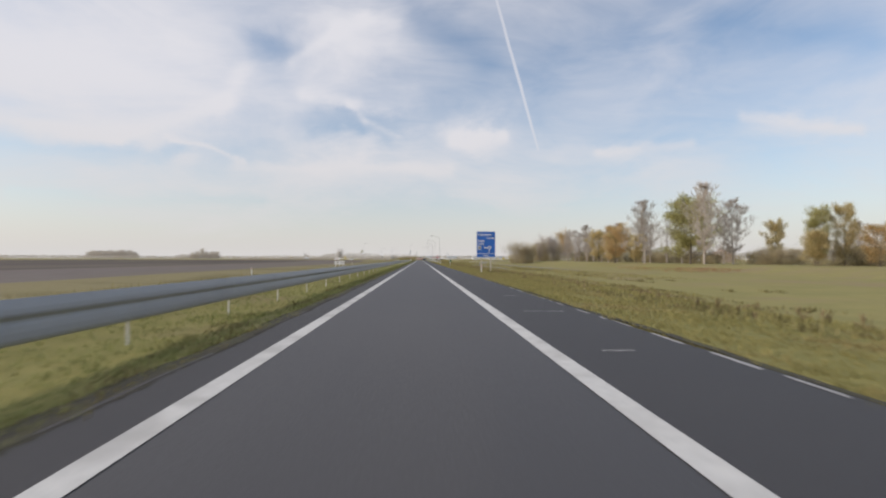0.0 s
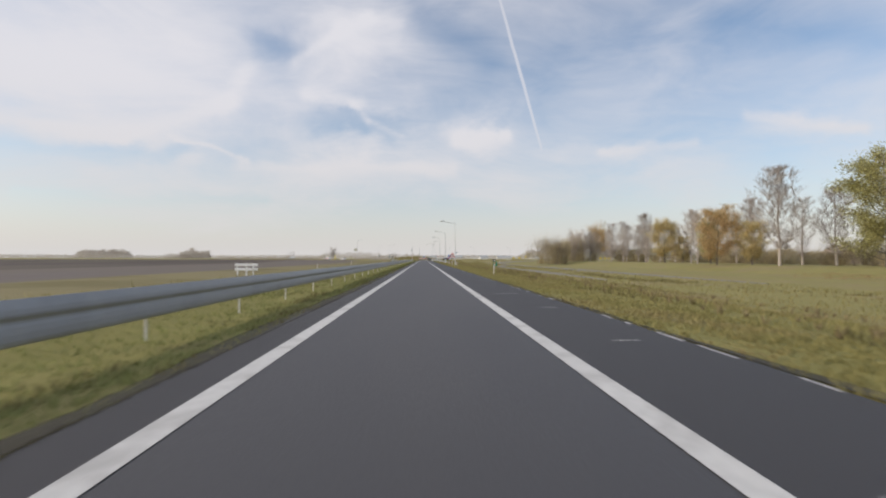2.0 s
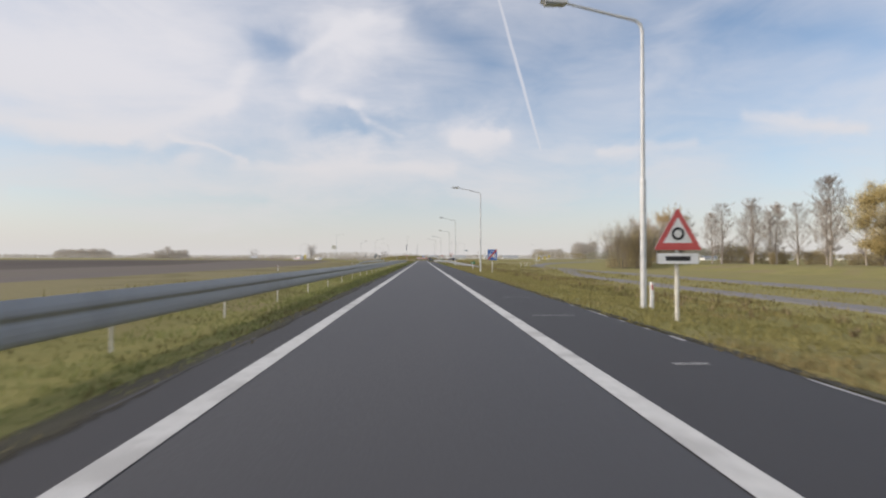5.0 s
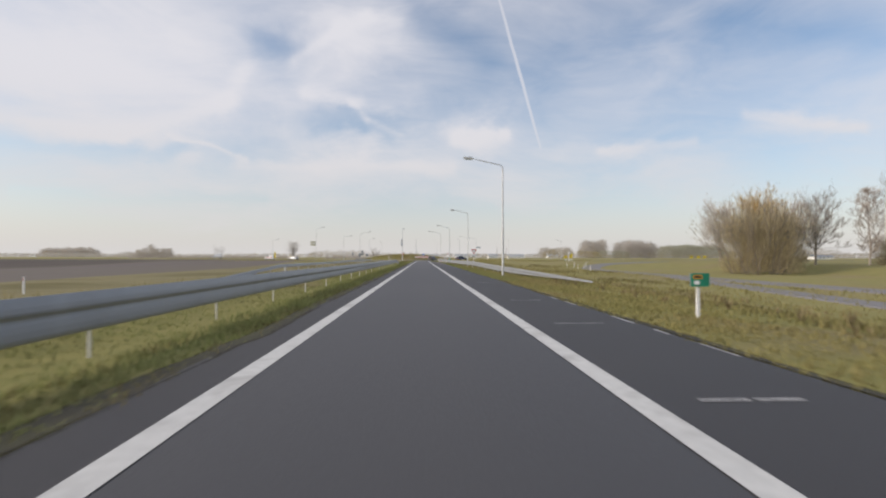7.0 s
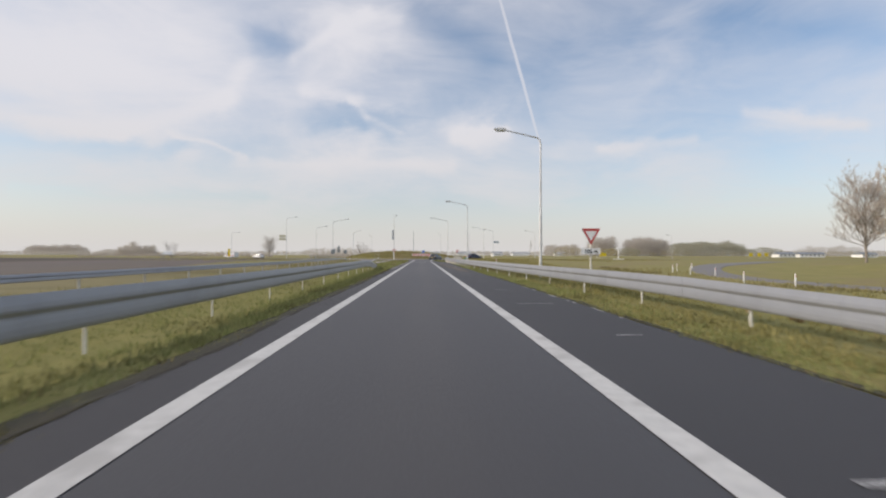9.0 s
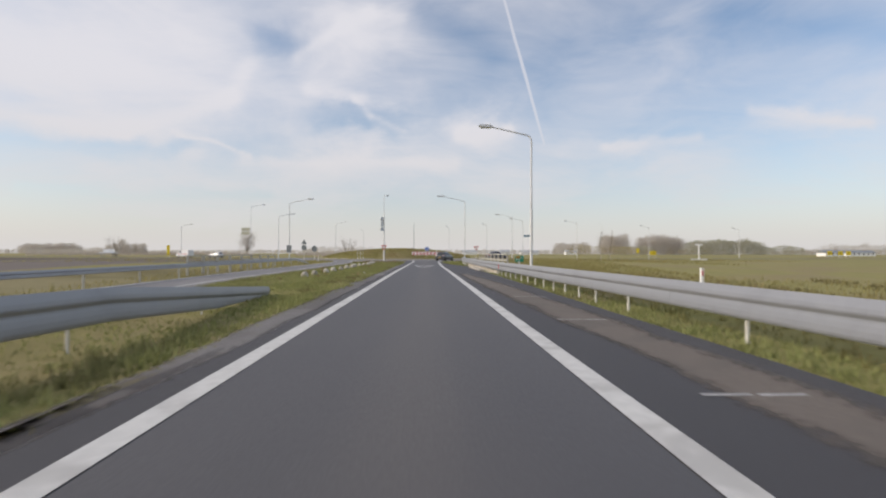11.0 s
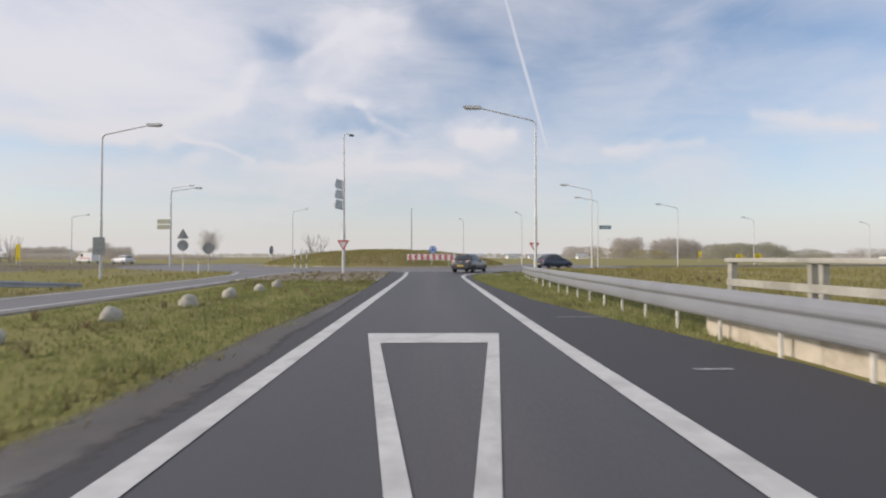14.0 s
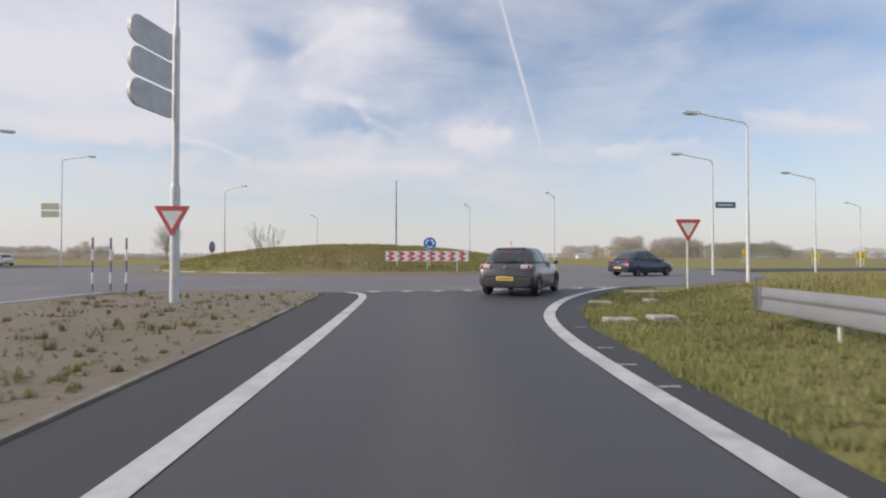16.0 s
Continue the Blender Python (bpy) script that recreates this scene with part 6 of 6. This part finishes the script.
def trees():
    bare = [tree_template(s, 10, "bare", TWIG, TWIG, "tall bare autumn tree with upright branches") for s in (11, 12, 13)]
    ball = tree_template(14, 10, "round", PALEBARK, TWIG, "bare autumn tree with a round twiggy crown")
    gold = [tree_template(s, 10, "leafy", BARK, LEAF_GOLD, "autumn tree with thinning golden leaves") for s in (21, 22)]
    rust = [tree_template(31, 10, "leafy", BARK, LEAF_RUST, "autumn tree with rusty orange leaves")]
    tan = tree_template(23, 10, "tan", TWIG, LEAF_RUST, "tall autumn tree with sparse tan leaves")
    green = [tree_template(41, 10, "leafy", BARK, LEAF_GREEN, "broad tree still in olive green leaf")]
    shrub = [shrub_template(s, 10, 15, LEAF_TAN, "large tangled willow shrub in tan autumn colour") for s in (51, 52)]
    plan = [  # template, x, y, height, width
        (bare[0], 71.5, 36.3, 20.6, 0.95), (bare[1], 84, 44.7, 17.6, 1.1), (bare[2], 68.4, 64.2, 19.2, 1.05), (bare[0], 79.7, 73.5, 14.5, 1.1), (bare[1], 80.6, 65.5, 15.7, 1.05),
        (bare[2], 77.4, 86.6, 15.6, 0.9), (bare[1], 67.5, 92.8, 12.6, 0.9), (bare[0], 75.0, 140.6, 16.6, 1.0), (bare[2], 84.0, 127.7, 16.6, 1.0), (bare[1], 84.4, 169, 14.6, 1.0),
        (bare[0], 78, 168, 15.9, 1.0), (bare[2], 78, 181, 16.1, 1.1), (bare[1], 86, 100, 14.5, 1.0), (bare[0], 89, 112, 13.5, 1.1), (bare[2], 90, 150, 14, 1.1), (bare[1], 88, 158, 14.5, 1.0),
        (bare[2], 87, 54, 14.5, 1.1), (bare[0], 82, 175, 15, 1.0), (bare[1], 86, 164, 14.5, 1.1), (bare[2], 80, 189, 14, 1.0), (bare[0], 91, 181, 14, 1.1), (bare[0], 110, 34, 11.0, 1.0), (bare[1], 98, 20, 9.0, 1.1),
        (green[0], 73, 46, 18.6, 1.20), (rust[0], 65.6, 81, 13.2, 1.15), (gold[1], 71, 77, 9.5, 1.2), (green[0], 67, 86, 10.5, 1.0), (gold[0], 77.7, 132, 14.4, 1.25), (gold[1], 82, 129, 8.5, 1.1),
        (gold[0], 105, 58, 13.5, 0.75), (green[0], 82.5, 12.5, 12.6, 0.75), (gold[1], 87, 11, 12.8, 0.70), (gold[0], 79.5, 9.5, 7.5, 1.3), (rust[0], 88, 4, 8.5, 1.3),
        (tan, 91.5, 237, 21.0, 0.95), (ball, 73, 193, 15.2, 0.95), (ball, 65, 190, 13.2, 0.9), (ball, 79.3, 235, 18.0, 1.0), (ball, -75.5, 408, 12.0, 1.0)]
    for t, x, y, h, w in plan:
        plant(t, x, y, h, wide=w * (1.3 if t in bare else 1.0))
    for k, x, y, h, w, a in ((0, 51, 175.5, 12.2, 0.70, 0.4), (1, 57, 184, 10.8, 0.52, 1.4), (0, 68, 200, 11.0, 0.62, 2.0), (1, 76, 206, 12.0, 0.60, 0.3)):
        plant(shrub[k], x, y, h, wide=w, turn=a)
    rnd = random.Random(61)
    for i in range(22):                         # undergrowth between the trees
        x, y = rnd.uniform(84, 95), -18 + i * 9.6 + rnd.uniform(-3, 3)
        plant(shrub[i % 2], x, y, rnd.uniform(2.4, 5.2), wide=rnd.uniform(0.8, 1.5))
    plant(shrub[1], 88, 190, 6.0, wide=1.3)
    plant(shrub[0], 92, 118, 5.0, wide=1.3)
    plant(shrub[1], 90, 70, 5.5, wide=1.5)
    plant(shrub[0], 93, 98, 4.5, wide=1.5)
    plant(shrub[1], 91, 35, 5.0, wide=1.6)
    plant(shrub[0], 92, 12, 4.5, wide=1.6)
    for t in (*bare, ball, tan, *gold, *rust, *green, *shrub):
        for o in (*t.children, t):
            bpy.data.objects.remove(o)
    # young trees near the junction
    rnd = random.Random(77)
    for x, y, h in ((23.9, 250.0, 2.75), (20.5, 243.5, 2.6)):
        s = thing("sapling", (x, y, ground_z(x, y)), "thin young tree with a few leaves and a stake", "sapling", "saplings")
        g, lv = Geo(), []
        grow(g, lv, rnd, Vector((0, 0, -0.1)), Vector((0.01, 0, 1)), h * 0.62, 0.024, 2, 0.6, 0.22, 2)
        part("stem", g, BARK, s, tidy=False)
        c = Geo()
        for p, d in lv:
            for i in range(5):
                q = p + Vector((rnd.gauss(0, 0.12), rnd.gauss(0, 0.12), rnd.gauss(-0.3, 0.5)))
                a = Vector((rnd.uniform(-1, 1), rnd.uniform(-1, 1), rnd.uniform(-1, 1))).normalized() * 0.04
                b = a.orthogonal().normalized() * 0.028
                c.add([q - a, q + b, q + a, q - b], [(0, 1, 2, 3)])
        part("leaves", c, LEAF_TAN, s, tidy=False)
        part("stake", Geo().tube([(0.25, 0, -0.2), (0.25, 0, 1.3)], 0.035, 6), TIMBER, s)


def bare_shrub(x, y, h):
    s = thing("shrub", (x, y, ground_z(x, y)), "bare shrub of upright fanning stems beside the roundabout", "shrub")
    rnd = random.Random(83)
    for i in range(13):
        a, lean = rnd.uniform(0, 6.28), rnd.uniform(0.15, 0.75)
        d = Vector((math.cos(a) * lean, math.sin(a) * lean, 1)).normalized()
        g, tips = Geo(), []
        grow(g, tips, rnd, Vector((0.3 * math.cos(a), 0.3 * math.sin(a), -0.1)), d, h * rnd.uniform(0.4, 0.62), 0.04, 2, 0.25, 0.35, 2)
        part("stem", g, PALEBARK, s, tidy=False)


def wood_clump(g, rnd, x, y, w, d, h, dense, fine=7, size=1.0):
    """Many small twig cards heaped into crowns with an uneven top."""
    n = int(dense * w)
    for i in range(n):
        cx, cy = x + rnd.uniform(-w / 2, w / 2), y + rnd.uniform(-d / 2, d / 2)
        edge = 1 - abs((cx - x) / (w / 2)) ** 8
        hh = h * (0.55 + 0.45 * edge) * (0.90 + 0.30 * noise.noise((cx * 0.11, cy * 0.02, 3.0)))
        z0 = ground_z(cx, cy) if abs(cx) < 400 else -0.9
        for j in range(fine):
            z = z0 + hh * (rnd.random() ** 0.7)
            s = h * rnd.uniform(0.05, 0.13) * size
            q = Vector((cx + rnd.gauss(0, h * 0.10), cy + rnd.gauss(0, h * 0.1), max(z, z0 + s * 0.5)))
            lean, thin = (0.3, 0.16) if size < 0.5 else (0.7, 0.35)
            a = Vector((rnd.uniform(-lean, lean), rnd.uniform(-0.3, 0.3), 1)).normalized() * s * (0.7 / lean) ** 0.7
            b = Vector((rnd.uniform(0.4, 1), rnd.uniform(-0.6, 0.6), rnd.uniform(-0.3, 0.3))) * s * thin
            g.add([q - a * 0.6, q + b, q + a, q - b], [(0, 1, 2, 3)])


def far_woods():
    rnd = random.Random(101)
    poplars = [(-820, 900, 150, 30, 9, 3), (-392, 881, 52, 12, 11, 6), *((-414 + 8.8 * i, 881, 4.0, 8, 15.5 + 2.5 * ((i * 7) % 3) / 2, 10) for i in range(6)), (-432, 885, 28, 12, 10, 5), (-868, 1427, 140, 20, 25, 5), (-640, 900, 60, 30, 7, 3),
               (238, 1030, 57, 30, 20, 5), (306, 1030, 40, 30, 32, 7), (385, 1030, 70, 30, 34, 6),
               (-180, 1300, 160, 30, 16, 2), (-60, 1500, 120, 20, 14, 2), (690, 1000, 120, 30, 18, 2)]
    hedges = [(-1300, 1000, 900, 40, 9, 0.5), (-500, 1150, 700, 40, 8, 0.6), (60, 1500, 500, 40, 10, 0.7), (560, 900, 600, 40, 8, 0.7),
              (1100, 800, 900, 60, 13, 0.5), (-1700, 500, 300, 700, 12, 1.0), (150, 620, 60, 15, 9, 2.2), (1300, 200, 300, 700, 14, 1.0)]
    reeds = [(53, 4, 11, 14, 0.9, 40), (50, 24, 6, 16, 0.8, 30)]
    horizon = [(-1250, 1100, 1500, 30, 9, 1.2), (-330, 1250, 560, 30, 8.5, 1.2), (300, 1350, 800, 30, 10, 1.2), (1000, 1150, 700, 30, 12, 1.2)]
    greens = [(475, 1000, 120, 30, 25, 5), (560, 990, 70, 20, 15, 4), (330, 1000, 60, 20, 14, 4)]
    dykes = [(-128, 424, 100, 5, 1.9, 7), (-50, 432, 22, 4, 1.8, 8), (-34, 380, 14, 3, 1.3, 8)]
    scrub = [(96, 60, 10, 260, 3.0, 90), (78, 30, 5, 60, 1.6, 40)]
    for label, mat, rows in (("bare poplar wood on the horizon, paled for haze", HAZED_WOOD, poplars), ("brown hedges and low trees far across the fields", LEAF_TAN, hedges),
                             ("line of low trees along the horizon, paled for haze", HAZED_WOOD, horizon), ("green wood behind the far farms, paled for haze", HAZED_OLIVE, greens), ("dull brown trimmed hedges beyond the roundabout", TWIG, dykes),
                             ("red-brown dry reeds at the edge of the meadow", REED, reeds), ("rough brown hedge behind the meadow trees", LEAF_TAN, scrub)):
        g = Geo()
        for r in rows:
            fine = mat in (HAZED_WOOD, HAZED_OLIVE) and rows is not horizon
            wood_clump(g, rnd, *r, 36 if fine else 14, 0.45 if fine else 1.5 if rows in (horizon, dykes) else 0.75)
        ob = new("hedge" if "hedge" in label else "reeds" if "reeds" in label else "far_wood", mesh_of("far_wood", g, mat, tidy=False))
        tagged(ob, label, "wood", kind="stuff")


# ---- far buildings ----
def house(at, w, d, h, roof_h, turn, wall, roof, label, name="house"):
    s = thing(name, (at[0], at[1], ground_z(*at) - 0.1), label, "house" if name == "house" else "barn", "far buildings", turn)
    part("wall", Geo().prism([(-w / 2, 0), (w / 2, 0), (w / 2, h), (-w / 2, h)], -d / 2, d / 2), wall, s)
    e = 0.4
    g = Geo()
    g.add([(-w / 2 - e, -d / 2 - e, h - 0.15), (w / 2 + e, -d / 2 - e, h - 0.15), (w / 2 + e, 0, h + roof_h), (-w / 2 - e, 0, h + roof_h), (w / 2 + e, d / 2 + e, h - 0.15),
           (-w / 2 - e, d / 2 + e, h - 0.15)], [(0, 1, 2, 3), (3, 2, 4, 5), (0, 3, 5), (1, 4, 2), (0, 5, 4, 1)])
    r = part("roof", g, roof, s)
    if name == "house":
        part("chimney", Geo().box(w * 0.25, -0.3, h + roof_h * 0.6, w * 0.25 + 0.6, 0.3, h + roof_h + 0.7), BRICK, r)
    n = max(2, int(w / 3))
    for i in range(n):
        x = -w / 2 + w * (i + 0.5) / n
        wd = part("window" if i else "door", Geo().box(x - 0.5, -d / 2 - 0.05, 0.9 if i else 0.1, x + 0.5, -d / 2 + 0.02, 2.2), WHITE, s)
        part("pane", Geo().box(x - 0.4, -d / 2 - 0.06, 1.0, x + 0.4, -d / 2 - 0.045, 2.1), GLASS, wd)


def buildings():
    pale = "far white farmhouse with a low dark roof"
    for x, y, w, t in ((255, 505, 16, 0.1), (285, 520, 24, 0.0), (318, 510, 14, 0.2), (362, 560, 20, -0.1), (410, 540, 14, 0.1),  (124, 118, 11, 1.3), (465, 600, 22, 0.0)):
        house((x, y), w * (0.8 if x > 200 else 1), 7, 2.4, 1.5 if x > 200 else 3.0, t, *((BRICK, TILE, "brick farmhouse with a red-brown tiled roof behind the trees") if x < 200 else (WHITE, ALU, pale)))
    for x, y, w, t in ((60, 900, 20, 0), (105, 880, 14, 0.1), (150, 940, 26, 0), (20, 980, 16, 0), (200, 900, 16, 0.0)):
        house((x, y), w, 10, 3.5, 3.0, t, WHITE, SHED, "far pale shed beside the horizon", "barn")
    s = thing("white_marker_frame", (50.7, 278, 0), "white post on a low white base beam in the grass", "marker")
    part("base_beam", Geo().box(-1.5, -0.1, 0.05, 1.5, 0.1, 0.28, 0.03), WHITE, s)
    part("post", Geo().box(-0.09, -0.09, 0.2, 0.09, 0.09, 3.0, 0.02), WHITE, s)
    part("cross_piece", Geo().box(-0.7, -0.06, 2.75, 0.7, 0.06, 3.05, 0.02), WHITE, s)
    s = thing("field_gate", (-16.35, 15.3, ground_z(-16.35, 15.3)), "white slatted field gate beside the ploughed land", "gate")
    e = -s.location.z
    for q in (-0.82, 0.0, 0.62):
        part("post", Geo().box(q - 0.055, -0.05, -0.3, q + 0.055, 0.05, 0.70 + e, 0.02), WHITE, s)
    for z in (0.02 + e, 0.42 + e):
        part("plank", Geo().box(-1.04, -0.09, z, 1.04, -0.055, z + 0.24, 0.01), WHITE, s)


# ---- grass ----
def blades(zones, rnd, g, tall=1.0, width=0.012, n_blades=3):
    """Tufts of narrow blades scattered over boxes of the plan: x0, x1, y0, y1, tufts to the square metre, height."""
    for x0, x1, y0, y1, dens, h in zones:
        n = int((x1 - x0) * (y1 - y0) * dens)
        for i in range(n):
            x, y = rnd.uniform(x0, x1), rnd.uniform(y0, y1)
            if 0.6 * noise.noise((x * 0.5, y * 0.25, 1.5)) + rnd.uniform(-0.5, 0.5) < -0.38:
                continue
            if -2 < x < bend(RIGHT_EDGE, y) - 0.10 * rnd.random() ** 2 and y < 273:
                continue
            if y < 273 and (bend(OPP_FAR, y) - 0.1 < x < bend(OPP_NEAR, y) + 0.1 or (x > bend(LEFT_EDGE, y) + 0.10 * rnd.random() ** 2 - 0.03 and x < 0)):
                continue
            if 16.9 < math.hypot(x - RING.x, y - RING.y) < 33.2:
                continue
            z = 0.02 if -10.2 < x < -2.6 and 249.3 < y < 268.2 else ground_z(x, y) - 0.02
            hh = h * rnd.uniform(0.45, 1.25) * (0.75 + 0.6 * (noise.noise((x * 0.8, y * 0.5, 7)) + 0.4)) * tall
            for b in range(n_blades):
                a = rnd.uniform(0, 6.28)
                lean = rnd.uniform(0.1, 0.75) * hh
                ca, sa = math.cos(a), math.sin(a)
                w = width * rnd.uniform(0.7, 1.8)
                px, py = x + rnd.uniform(-0.05, 0.05), y + rnd.uniform(-0.05, 0.05)
                k = len(g.v)
                g.v += [(px - sa * w, py + ca * w, z), (px + sa * w, py - ca * w, z), (px + ca * lean, py + sa * lean, z + hh)]
                g.f.append((k, k + 1, k + 2))


def stuff(name, g, mat, label):
    g.m = [0] * len(g.f)
    tagged(new(name, mesh_of(name, g, mat, tidy=False)), label, "grass", kind="stuff")


def grass():
    rnd = random.Random(7)
    g = Geo()
    blades([(-3.9, -2.44, -100, 197, 105, 0.085), (-5.9, -3.9, -100, 197, 60, 0.09), (-4.1, -2.8, 60, 197, 45, 0.17), (-8.4, -2.4, 196, 250, 95, 0.11), (2.3, 7.5, 232, 251, 110, 0.11), (2.3, 8.5, 251, 270, 125, 0.125), (3.7, 5.2, 125, 218, 85, 0.12)], rnd, g, width=0.010)
    stuff("verge_grass", g, LUSH, "green tufted grass on the verge along the road")
    g = Geo()
    blades([(3.6, 7.5, -100, 160, 75, 0.10), (7.5, 13.0, -95, 215, 22, 0.17), (6.5, 16.0, 215, 268, 22, 0.16), (5.0, 7.5, 160, 235, 30, 0.16), (13.0, 19.0, -60, 240, 13, 0.22), (19.0, 34.0, -30, 215, 3.5, 0.26),
            (-19, -12.8, 196, 272, 6, 0.22), (-22, 10, 283.5, 305, 34, 0.22), (16, 36, 238, 275, 3, 0.3), (15, 60, 262, 288, 2, 0.32), (-60, -22, 250, 296, 1, 0.35), (-16, -9.4, -90, 200, 2.5, 0.35)], rnd, g, width=0.014)
    stuff("meadow_grass", g, BLADES, "long yellowing autumn grass on the banks")
    g = Geo()
    blades([(7.5, 18.0, -95, 210, 0.4, 0.34), (-8.0, -2.9, 205, 249, 0.25, 0.26), (4.2, 12, 236, 266, 0.15, 0.28), (-9.6, -2.9, 250, 267.6, 1.1, 0.12)], rnd, g, 1.0, 0.02, 12)
    stuff("dry_weeds", g, STRAW, "dry brown weeds standing in the grass")
    g = Geo()
    blades([(-9.6, -2.9, 250.2, 267.6, 0.35, 0.07), (-9.3, -2.6, 249.2, 252, 12, 0.10), (-3.6, -2.75, 251, 267, 2.2, 0.08)], rnd, g, 1.0, 0.02, 8)
    stuff("gravel_weeds", g, LUSH, "low green weeds between the gravel")
    # patches of rank dark weeds on the bank and in the meadow
    g = Geo()
    for i in range(26000):
        x, y = rnd.uniform(7.4, 30.0), rnd.uniform(-90, 215)
        if noise.noise((x * 0.22, y * 0.07, 12.0)) + 0.6 * noise.noise((x * 0.7, y * 0.3, 5.0)) < 0.12 + 0.02 * max(0, x - 16) or any(
                abs(x - bend(line, y)) < 2.0 for line in (SIDE, [(38, 21.2), (96, 21.8), (118, 22.6), (142, 27.0), (166, 32.0)])):
            continue
        z, hh = ground_z(x, y) - 0.02, rnd.uniform(0.12, 0.34)
        for b in range(6):
            a, w = rnd.uniform(0, 6.28), rnd.uniform(0.015, 0.045)
            px, py, ca, sa = x + rnd.gauss(0, 0.14), y + rnd.gauss(0, 0.14), math.cos(a), math.sin(a)
            k, l = len(g.v), hh * rnd.uniform(0.1, 0.7)
            g.v += [(px - sa * w, py + ca * w, z), (px + sa * w, py - ca * w, z), (px + ca * l, py + sa * l, z + hh * rnd.uniform(0.6, 1.1))]
            g.f.append((k, k + 1, k + 2))
    for i in range(9000):
        x, y = rnd.uniform(-3.9, -2.46), rnd.uniform(-95, 246)
        if noise.noise((x * 0.9, y * 0.22, 21.0)) + 0.6 * noise.noise((x * 2.1, y * 0.8, 8.0)) < 0.12 - 0.35 * smooth(-2.75, -2.46, x):
            continue
        z, hh = ground_z(x, y) - 0.02, rnd.uniform(0.05, 0.15)
        for b in range(6):
            a, w = rnd.uniform(0, 6.28), rnd.uniform(0.010, 0.026)
            px, py, ca, sa = x + rnd.gauss(0, 0.08), y + rnd.gauss(0, 0.12), math.cos(a), math.sin(a)
            k, l = len(g.v), hh * rnd.uniform(0.2, 0.9)
            g.v += [(px - sa * w, py + ca * w, z), (px + sa * w, py - ca * w, z), (px + ca * l, py + sa * l, z + hh * rnd.uniform(0.6, 1.1))]
            g.f.append((k, k + 1, k + 2))
    for i in range(300):                        # low brown weeds between the gravel
        x, y = rnd.uniform(-9.3, -3.0), 250 + 17.5 * rnd.random() ** 1.2
        if noise.noise((x * 0.9, y * 0.9, 3.0)) < 0.0:
            continue
        for b in range(14):
            a, w = rnd.uniform(0, 6.28), rnd.uniform(0.008, 0.02)
            px, py, ca, sa = x + rnd.gauss(0, 0.10), y + rnd.gauss(0, 0.06), math.cos(a), math.sin(a)
            k, l, hh = len(g.v), rnd.uniform(0.02, 0.10), rnd.uniform(0.03, 0.13)
            g.v += [(px - sa * w, py + ca * w, 0.02), (px + sa * w, py - ca * w, 0.02), (px + ca * l, py + sa * l, 0.02 + hh)]
            g.f.append((k, k + 1, k + 2))
    stuff("rank_weeds", g, WEED, "dark rank weeds in patches on the verge and meadow bank")
    # small stones strewn on the splitter island and the roadside
    g = Geo()
    for i in range(900):
        x, y = rnd.uniform(-9.4, -2.85), rnd.uniform(250, 267.6)
        s = rnd.uniform(0.012, 0.045)
        p = [(x + s * rnd.uniform(0.6, 1) * math.cos(a), y + s * rnd.uniform(0.6, 1) * math.sin(a), 0.04) for a in (0, 1.57, 3.14, 4.71)]
        g.add(p + [(x, y, 0.05 + s * 0.6)], [(0, 1, 4), (1, 2, 4), (2, 3, 4), (3, 0, 4)])
    stuff("loose_stones", g, GRAVEL, "small loose stones on the splitter island")


trees()
bare_shrub(-19.3, 316.0, 4.2)
bare_shrub(-94.0, 346.0, 5.0)
far_woods()
buildings()
grass()
